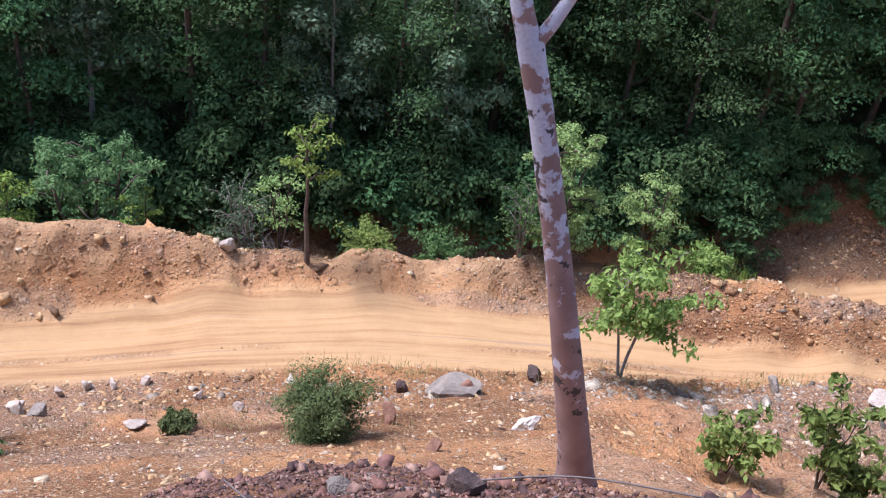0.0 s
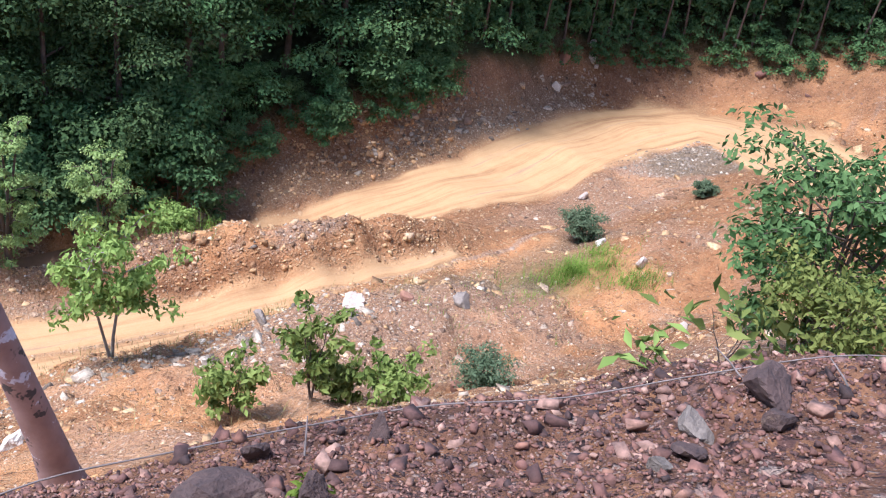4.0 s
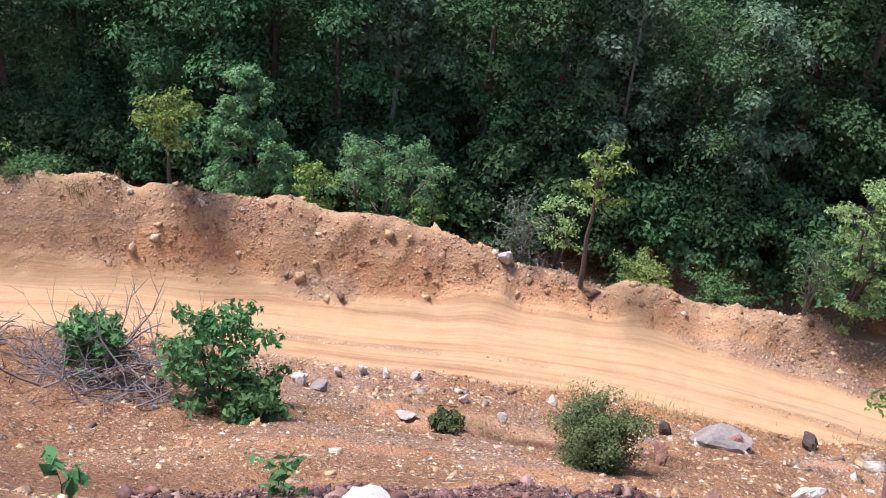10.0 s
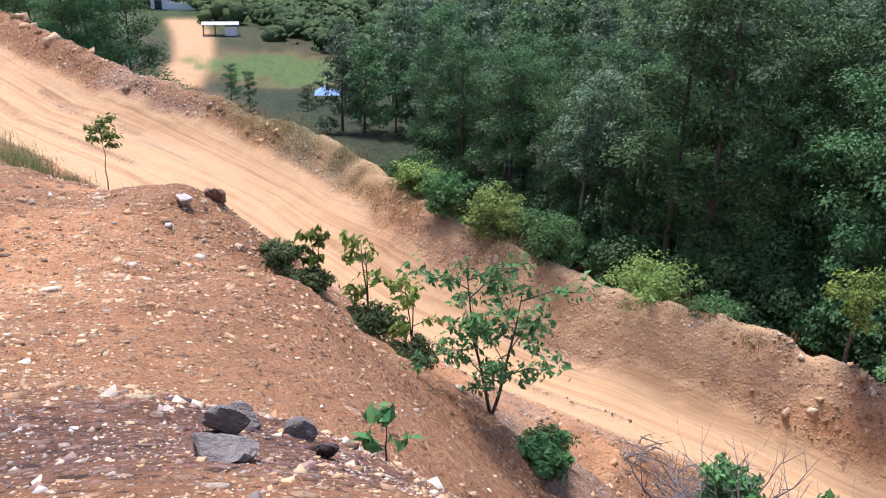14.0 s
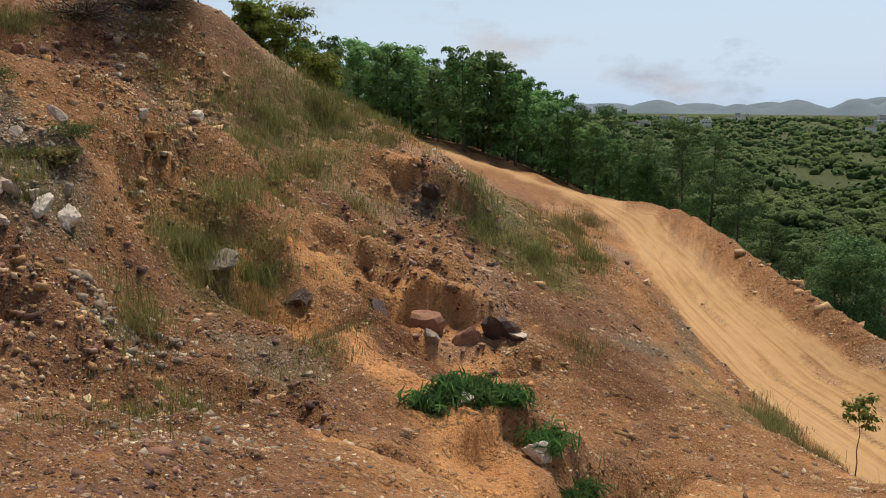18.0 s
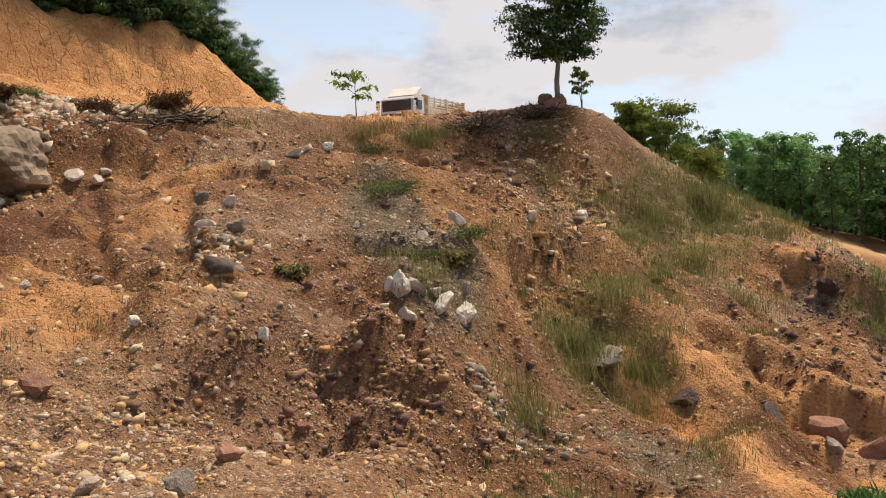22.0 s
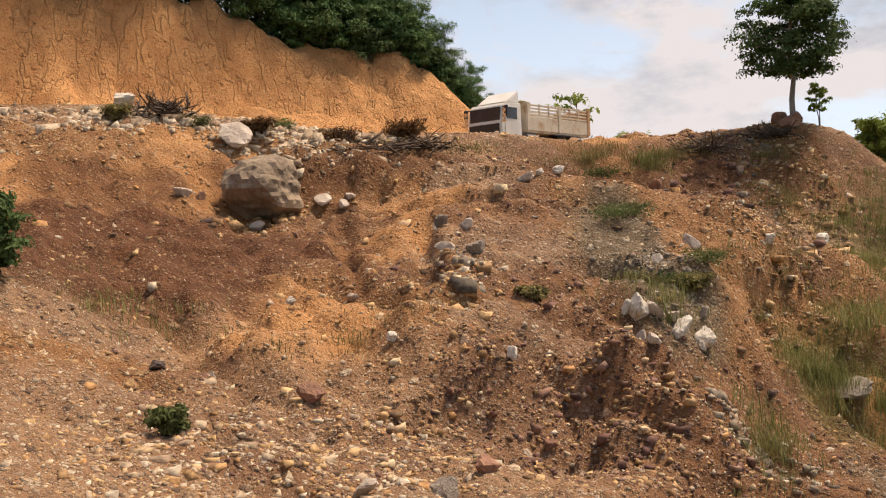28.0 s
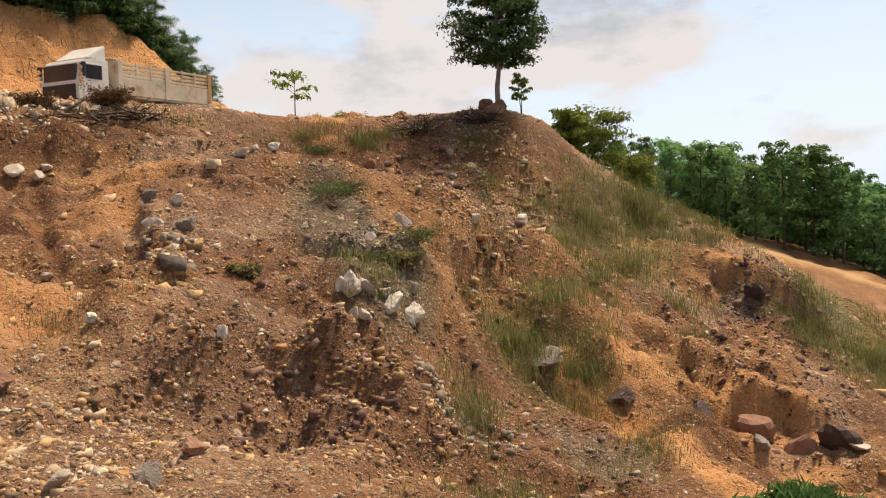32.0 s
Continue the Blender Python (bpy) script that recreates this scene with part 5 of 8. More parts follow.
# ---- stones ----
def rock_mesh(seed, mat, cuts=12, rough=0.05, level=3, low_cut=0.24, high_cut=0.52):
    """A broken stone about one metre across, its foot at the origin."""
    rng = np.random.default_rng(seed)
    bm = bmesh.new()
    bmesh.ops.create_icosphere(bm, subdivisions=level, radius=1.0)
    nrm = rng.normal(0, 1, (cuts, 3))
    nrm /= np.linalg.norm(nrm, axis=1)[:, None]
    dist = rng.uniform(low_cut, high_cut, cuts)
    for v in bm.verts:
        d = np.array(v.co)
        r = 0.62
        for n, q in zip(nrm, dist):
            c = d @ n
            if c > 0.05:
                r = min(r, q / c)
        r *= 1 + rough * noise.noise(Vector(d * 3.1 + seed)) + rough * 0.6 * noise.noise(Vector(d * 8.3 + seed))
        v.co = Vector(d * r)
    lo = [min(v.co[k] for v in bm.verts) for k in range(3)]
    span = [max(v.co[k] for v in bm.verts) - lo[k] for k in range(3)]
    for v in bm.verts:
        v.co = Vector(((v.co.x - lo[0]) / span[0] - 0.5, (v.co.y - lo[1]) / span[1] - 0.5, (v.co.z - lo[2]) / span[2]))
    me = bpy.data.meshes.new("rock")
    bm.to_mesh(me)
    bm.free()
    me.materials.append(mat)
    return me


ROCKS = {}


def rock(x, y, w, h, mat, label, seed=0, name="rock", group="", turn=None, tilt=0.0, sink=0.2, z=None, deep=1.0):
    key = (mat.name, seed % 5)
    if key not in ROCKS:
        ROCKS[key] = rock_mesh(seed % 5 + 11 * len(mat.name), mat, 10 if mat is STONE_WHITE else 8, 0.14 if mat is STONE_WHITE else 0.09, low_cut=0.13 if mat is STONE_WHITE else 0.17, high_cut=0.42 if mat is STONE_WHITE else 0.52)
    zz = ground_z(x, y) if z is None else z
    ob = new(name, ROCKS[key])
    turn = (seed * 73) % 360 if turn is None else turn
    ob.matrix_world = pose(x, y, zz - sink * h, tilt, 0, turn) @ Matrix.Diagonal((w * 0.82, w * deep * 0.82, h * 1.08, 1))
    return tagged(ob, label, "rock", group)


PALE, WHITE, GREY, RED, DARK = STONE_PALE, STONE_WHITE, STONE_GREY, STONE_RED, STONE_DARK
L_PALE = "pale angular rock lying on the rubble slope"
L_WHITE = "white quartz rock with rusty stains on the hillside"
L_GREY = "weathered grey rock lying on the rubble slope"
L_RED = "red-brown rock lying on the clay slope"
L_DARK = "dark purple rock on the gravel heap"
SINGLE_ROCKS = [
    # x, y, width, height, stone, label
    (2.9, 15.5, 0.85, 0.62, WHITE, "big white rock below the tall tree"), (1.7, 20.2, 1.9, 0.5, GREY, "long grey boulder beside the haul road"), (2.1, 20.0, 0.6, 0.45, RED, L_RED),
    (4.3, 22.1, 0.75, 0.5, DARK, "dark rock at the road edge"), (0.3, 20.8, 0.45, 0.45, DARK, "dark rock at the road edge"), (0.0, 15.5, 0.55, 0.6, RED, L_RED),
    (0.8, 13.0, 0.42, 0.3, RED, L_RED), (-9.8, 18.7, 0.55, 0.48, PALE, L_PALE), (-7.8, 20.3, 0.42, 0.36, PALE, L_PALE), (-9.1, 19.6, 0.4, 0.3, PALE, L_PALE), (-8.5, 20.1, 0.5, 0.36, PALE, L_PALE),
    (-7.0, 20.6, 0.36, 0.3, PALE, L_PALE), (-5.2, 19.6, 0.4, 0.3, PALE, L_PALE), (-3.9, 18.4, 0.36, 0.3, PALE, L_PALE), (-6.1, 16.9, 0.7, 0.25, PALE, "flat pale rock on the clay slope"),
    (-5.9, 27.1, 0.85, 0.6, PALE, "rounded pale boulder on the berm crest"), (-9.6, 18.4, 0.5, 0.45, PALE, L_PALE), (-8.9, 18.0, 0.6, 0.4, GREY, L_GREY),
    (26.1, 19.4, 0.85, 0.5, PALE, L_PALE), (27.6, 22.9, 0.75, 0.4, WHITE, L_WHITE), (32.5, 28.9, 0.6, 0.45, PALE, "pale rock on the dusty river flat"), (17.3, 19.1, 0.75, 0.5, GREY, L_GREY),
    (42.5, 42.5, 0.95, 0.9, RED, "rounded orange rock at the forest edge"), (40.8, 41.0, 0.8, 0.6, WHITE, "white rock at the forest edge"), (46, 43.5, 0.7, 0.6, PALE, "pale rock at the forest edge"),
    (22.8, 14.4, 0.5, 0.4, PALE, L_PALE), (12.3, 12.9, 0.5, 0.35, RED, L_RED), (14.2, 20.8, 0.9, 0.45, PALE, L_PALE), (11.4, 21.6, 0.8, 0.5, GREY, L_GREY), (16.2, 20.6, 0.7, 0.45, RED, L_RED),
    (8.6, 3.7, 0.95, 0.4, DARK, "large dark wedge of rock on the gravel heap"), (7.7, 3.85, 0.55, 0.26, GREY, "grey-brown rock on the gravel heap"), (7.2, 3.5, 0.5, 0.2, DARK, L_DARK), (8.3, 3.3, 0.4, 0.25, DARK, L_DARK),
    (2.75, 4.45, 0.85, 0.4, DARK, "large dark boulder with a rusty face on gravel"), (3.6, 4.45, 0.42, 0.36, DARK, "rounded dark rock on the gravel heap"), (5.1, 5.8, 0.42, 0.3, DARK, "dark oval rock on the heap crest"),
    (3.9, 6.1, 0.36, 0.28, DARK, L_DARK), (0.75, 6.25, 0.42, 0.3, DARK, "dark curled rock on the heap crest"), (-2.9, 5.2, 0.7, 0.14, PALE, "long pale rock on the gravel heap"), (0.2, 5.6, 0.3, 0.22, RED, L_RED),
    (6.6, 3.4, 0.3, 0.2, GREY, L_GREY), (-1.2, 5.6, 0.35, 0.25, DARK, L_DARK), (1.8, 5.6, 0.3, 0.22, DARK, L_DARK), (-0.4, 5.9, 0.3, 0.2, GREY, L_GREY),
    (-38.3, 10.4, 0.62, 0.42, RED, "lone brown rock on the haul road"), (-23.3, 6.1, 0.85, 0.55, RED, "brown block of rock on the slope crest"), (-22.6, 5.0, 0.45, 0.3, PALE, L_PALE),
    (-5.35, 0.42, 0.25, 0.17, GREY, "cracked grey rock on a gravel pile"), (-5.5, 0.85, 0.22, 0.14, GREY, "rounded grey rock on a gravel pile"), (-5.6, 0.6, 0.22, 0.15, GREY, L_GREY), (-4.6, 0.2, 0.30, 0.12, GREY, L_GREY), (-5.0, 0.75, 0.16, 0.12, DARK, L_DARK),
    (-20.1, -3.4, 0.8, 0.52, WHITE, "square white rock among green ferns"), (-20.3, -5.0, 0.75, 0.25, WHITE, "flat white slab among green ferns"), (-13.4, -2.1, 0.42, 0.32, GREY, "grey rock at the head of the gully"), (-13.9, -2.6, 0.3, 0.2, RED, L_RED),
    (-29.2, -5.3, 0.9, 0.22, PALE, "flat pale slab on the hillside"),
    (-17.1, -28.9, 0.62, 0.36, PALE, "pale block at the foot of the boulder"), (-19.8, -29.0, 0.75, 0.5, PALE, L_PALE), (-20.2, -28.3, 0.52, 0.34, PALE, L_PALE),
    (-20.9, -28.8, 0.45, 0.3, PALE, L_PALE), (-14.9, -29.6, 0.8, 0.45, PALE, L_PALE), (-15.6, -29.9, 0.4, 0.35, RED, L_RED), (-18.4, -32.6, 1.6, 0.9, PALE, "long tan block on the debris bench"), (-16.0, -36.8, 1.3, 0.75, WHITE, "white-topped boulder on the debris bench"),
    (-24.6, -23.7, 0.75, 0.36, WHITE, L_WHITE), (-25.7, -23.3, 0.55, 0.32, WHITE, L_WHITE), (-25.1, -23.6, 0.4, 0.3, WHITE, L_WHITE), (-28.6, -21.3, 0.75, 0.5, RED, "rounded pink rock on the bench crest"), (-25.0, -17.4, 0.65, 0.5, PALE, L_PALE),
    (-33.6, -19.7, 0.65, 0.5, PALE, L_PALE), (-33.7, -17.9, 0.6, 0.38, WHITE, L_WHITE), (-19.4, -15.1, 0.75, 0.7, WHITE, "tall jagged white quartz rock on the hillside"), (-19.8, -14.9, 0.5, 0.55, PALE, L_PALE), (-19.15, -15.35, 0.4, 0.35, WHITE, L_WHITE), (-20.15, -14.55, 0.62, 0.55, WHITE, "white quartz rock with an orange face"),
    (-20.4, -14.9, 0.4, 0.3, PALE, L_PALE), (-21.1, -14.5, 0.7, 0.62, WHITE, "pointed white quartz rock in dry grass"), (-20.7, -14.4, 0.35, 0.3, WHITE, L_WHITE), (-21.6, -14.9, 0.4, 0.35, PALE, L_PALE), (-19.0, -14.8, 0.3, 0.25, PALE, L_PALE), (-12.3, -15.5, 0.34, 0.2, WHITE, L_WHITE), (-12.9, -20.1, 0.3, 0.22, WHITE, L_WHITE),
    (-14.5, -19.9, 0.36, 0.26, PALE, L_PALE), (-13.5, -13.5, 0.32, 0.24, WHITE, L_WHITE), (-20.1, -23.2, 0.72, 0.42, WHITE, L_WHITE), (-18.9, -20.3, 0.65, 0.52, GREY, L_GREY), (-19.1, -21.7, 0.7, 0.36, PALE, L_PALE), (-19.6, -22.4, 0.6, 0.4, GREY, L_GREY),
    (-20.2, -22.0, 0.5, 0.32, PALE, L_PALE), (-10.0, -14.8, 0.5, 0.36, RED, "orange-brown block half buried in rubble"), (-9.4, -17.2, 0.34, 0.22, GREY, L_GREY), (-13.4, -12.5, 0.38, 0.24, RED, L_RED), (-8.7, -11.5, 0.44, 0.28, PALE, L_PALE), (-10.9, -11.5, 0.6, 0.3, RED, L_RED),
    (-9.9, -11.3, 0.5, 0.3, GREY, L_GREY), (-7.4, -10.9, 0.4, 0.25, GREY, L_GREY), (-6.5, -10.2, 0.36, 0.25, PALE, L_PALE), (-8.4, -17.3, 0.45, 0.18, DARK, "dark flat rock in the rubble"),
    (-26.6, -13.5, 1.7, 0.55, GREY, "dark grey boulder half hidden in tall grass"), (-27.3, -11.5, 1.1, 0.5, DARK, "dark boulder in the gully"), (-29.2, -5.6, 1.5, 1.1, DARK, "dark rock breaking out of orange clay"), (-28.9, -6.8, 1.1, 0.9, RED, "brown rock in the orange gully"), (-29.3, -8.0, 1.3, 0.9, RED, "brown rock in the orange gully"), (-28.6, -9.3, 0.9, 0.7, DARK, "dark rock in the orange gully"), (-28.0, -7.6, 0.7, 0.5, GREY, "grey rock in the orange gully"), (-41.8, -11.2, 1.1, 0.9, DARK, "dark rock breaking out of the gully knoll"), (-41.4, -9.9, 0.9, 0.7, RED, "brown rock in the gully knoll"),
    (-22.7, -17.0, 0.4, 0.3, PALE, L_PALE), (-28.7, -17.1, 0.5, 0.4, WHITE, L_WHITE), (-16.2, -12.4, 0.35, 0.25, PALE, L_PALE), (-92, -23.5, 1.3, 1.0, WHITE, "white rock beside the far road"),
    (-41.7, -23.3, 1.5, 0.75, RED, "orange-brown block of earthy rock at the foot of the ridge tree"), (-41.9, -23.9, 0.9, 0.6, RED, L_RED),
]
for i, (x, y, w, h, mat, label) in enumerate(SINGLE_ROCKS):
    rock(x, y, w, h, mat, label, seed=i * 7 + 3, deep=0.7 + 0.3 * ((i * 37) % 10) / 10, tilt=((i * 53) % 40) - 20, sink=0.45 if "gully" in label or "half hidden" in label or "breaking out" in label else 0.2)


huge = new("boulder", rock_mesh(5, BOULDER, 11, 0.10, 4, 0.36, 0.52))
huge.matrix_world = pose(-17.75, -29.6, ground_z(-17.75, -29.6) - 0.05, 0, 0, 40) @ Matrix.Diagonal((3.0, 2.55, 2.45, 1))
tagged(huge, "huge rounded grey-brown boulder on the red slope", "boulder")


OCTA_V = np.array([(1, 0, 0), (0, 1, 0), (-1, 0, 0), (0, -1, 0), (0, 0, 1), (0, 0, -1)], float)
OCTA_F = np.array([(0, 1, 4), (1, 2, 4), (2, 3, 4), (3, 0, 4), (1, 0, 5), (2, 1, 5), (3, 2, 5), (0, 3, 5)])
CUBE_V = np.array([(-1, -1, -1), (1, -1, -1), (1, 1, -1), (-1, 1, -1), (-1, -1, 1), (1, -1, 1), (1, 1, 1), (-1, 1, 1)], float) * 0.72
CUBE_F = np.array([(0, 2, 1), (0, 3, 2), (4, 5, 6), (4, 6, 7), (0, 1, 5), (0, 5, 4), (1, 2, 6), (1, 6, 5), (2, 3, 7), (2, 7, 6), (3, 0, 4), (3, 4, 7)])



def stone_field(name, label, x, y, z, size, mat, rng, shape=(OCTA_V, OCTA_F), jitter=0.35, flat=(0.5, 1.0)):
    V, Fc = shape
    n, k = len(x), len(V)
    v = V[None] * rng.uniform(0.6, 1.3, (n, k, 1)) * (1 + rng.normal(0, jitter * 0.7, (n, k, 3)).clip(-0.5, 0.5))
    v = v * np.stack([rng.uniform(0.55, 1.6, n), rng.uniform(0.55, 1.2, n), rng.uniform(*flat, n)], 1)[:, None, :] * (size * 0.5)[:, None, None]
    a, b = rng.uniform(0, 2 * math.pi, n), rng.normal(0, 0.4, n)
    cb, sb = np.cos(b)[:, None], np.sin(b)[:, None]
    v = np.stack([v[..., 0], v[..., 1] * cb - v[..., 2] * sb, v[..., 1] * sb + v[..., 2] * cb], -1)
    ca, sa = np.cos(a)[:, None], np.sin(a)[:, None]
    v = np.stack([v[..., 0] * ca - v[..., 1] * sa, v[..., 0] * sa + v[..., 1] * ca, v[..., 2]], -1)
    v += np.stack([x, y, z - size * 0.16], 1)[:, None, :]
    f = Fc[None] + (np.arange(n) * k)[:, None, None]
    me = mesh_of(name, v.reshape(-1, 3), f.reshape(-1, 3), mat)
    return tagged(new(name, me), label, "stones", kind="stuff")


def scatter_all():
    rng = np.random.default_rng(42)

    def polar(n, a0, a1, r0, r1):
        a, r = np.radians(rng.uniform(a0, a1, n)), r0 * (r1 / r0) ** rng.uniform(0, 1, n)
        return -1.2 - r * np.sin(a), -0.8 + r * np.cos(a), r

    x, y, r = polar(130000, -66, 166, 5.0, 75)
    px = np.clip(2.5 * rng.uniform(0.002, 1, len(x)) ** -0.46, 2.5, 26)
    size = px * r / 1650
    z, zn = rough_land(x, y)
    patch = smooth(-0.55, 0.45, fractal(x, y, 4.0, 3, 71)) * 0.75 + 0.25
    keep = rng.uniform(0, 1, len(x)) < patch * (1 - 0.985 * zn["road"]) * (1 - zn["forest"]) * (1 - 0.85 * zn["clay"]) * (1 - 0.85 * zn["grass"]) * (1 - 0.7 * zn["red"])
    keep &= (z > -20.4) & ~((zn["heap"] > 0.5) & (r < 14)) & ~((zn["road"] > 0.4) & (size > 0.12))
    bank = (y < -42) & (x < -8)
    keep &= ~(bank & (rng.uniform(0, 1, len(x)) < 0.9))
    x, y, z, size, r = x[keep], y[keep], z[keep], size[keep], r[keep]
    dark, pale = zn["dark"][keep], zn["pale"][keep]
    u = rng.uniform(0, 1, len(x))
    kind = np.where(u < dark * 0.85, 1, np.where(u > 1 - 0.10 - 0.6 * pale, 2, 0))
    for k, (mat, name, label) in enumerate(((GRAVEL_MIX, "loose_rubble", "orange and brown broken stones strewn over the slopes"), (GRAVEL_DARK, "dark_rubble", "dark purple broken stones on the outcrops"), (GRAVEL_PALE, "pale_rubble", "pale broken stones strewn over the slopes"))):
        m = kind == k
        big = m & (size > r * 0.0036)
        stone_field(name, label, x[big], y[big], z[big], size[big], mat, rng, (CUBE_V, CUBE_F), 0.3)
        small = m & ~big
        stone_field(name + "_chips", label, x[small], y[small], z[small], size[small], mat, rng)
    # the gravel heap in front of the stand
    x, y, r = polar(42000, -72, 34, 4.0, 13.5)
    z, zn = rough_land(x, y)
    px = np.clip(5.5 * rng.uniform(0.002, 1, len(x)) ** -0.36, 5.5, 40)
    size = px * r / 1650
    m = (zn["heap"] > 0.25) & (rng.uniform(0, 1, len(x)) < 0.35 + 0.65 * zn["heap"])
    z = z + size * rng.uniform(0.0, 0.55, len(x))
    stone_field("heap_gravel", "dark red and purple broken gravel heaped up", x[m], y[m], z[m], size[m], GRAVEL_DARK, rng, (CUBE_V, CUBE_F), 0.27, (0.45, 0.95))
    # broken stone thick on the shaded hillside and round the stand
    for a0, a1, r0, r1, n, lo, hi in ((-66, 40, 11.0, 33.0, 58000, 3.5, 24), (96, 166, 7.0, 56.0, 80000, 3.6, 18), (60, 100, 7.0, 40.0, 22000, 3.6, 20), (72, 104, 34.0, 66.0, 15000, 2.4, 11), (34, 110, 2.6, 6.5, 9000, 5, 40), (60, 166, 3.5, 9.0, 9000, 4, 30)):
        x, y, r = polar(n, a0, a1, r0, r1)
        z, zn = rough_land(x, y)
        px = np.clip(lo * rng.uniform(0.002, 1, n) ** -0.42, lo, hi)
        size = px * r / 1650
        patch = 0.35 + 0.65 * smooth(-0.4, 0.35, fractal(x, y, 2.6, 3, 91))
        keep = (rng.uniform(0, 1, n) < patch * (1 - zn["road"]) * (1 - 0.85 * zn["clay"]) * (1 - 0.7 * zn["grass"]) * (1 - 0.8 * zn["red"])) & (z < 8) & (z > -20) & ((y < 1.5 * r0) | (r0 > 10))
        u = rng.uniform(0, 1, n)
        kind = np.where(u < zn["dark"] * 0.5, 1, np.where(u > 0.86 - 0.4 * zn["pale"] + 0.1 * zn["scree"], 2, np.where(u > 0.72 - 0.55 * zn["scree"], 3, 0)))
        for k, (mat, name, label) in enumerate(((GRAVEL_MIX, "hillside_rubble", "brown and orange broken stones on the hillside"), (GRAVEL_DARK, "dark_hillside_rubble", "dark purple broken stones on the hillside"), (GRAVEL_PALE, "pale_hillside_rubble", "pale broken stones on the hillside"), (GRAVEL_GREY, "grey_hillside_rubble", "grey broken stones on the hillside"))):
            m = keep & (kind == k)
            stone_field(name, label, x[m], y[m], z[m], size[m], mat, rng, (CUBE_V, CUBE_F) if lo > 3.9 else (OCTA_V, OCTA_F), 0.3, (0.4, 0.9))
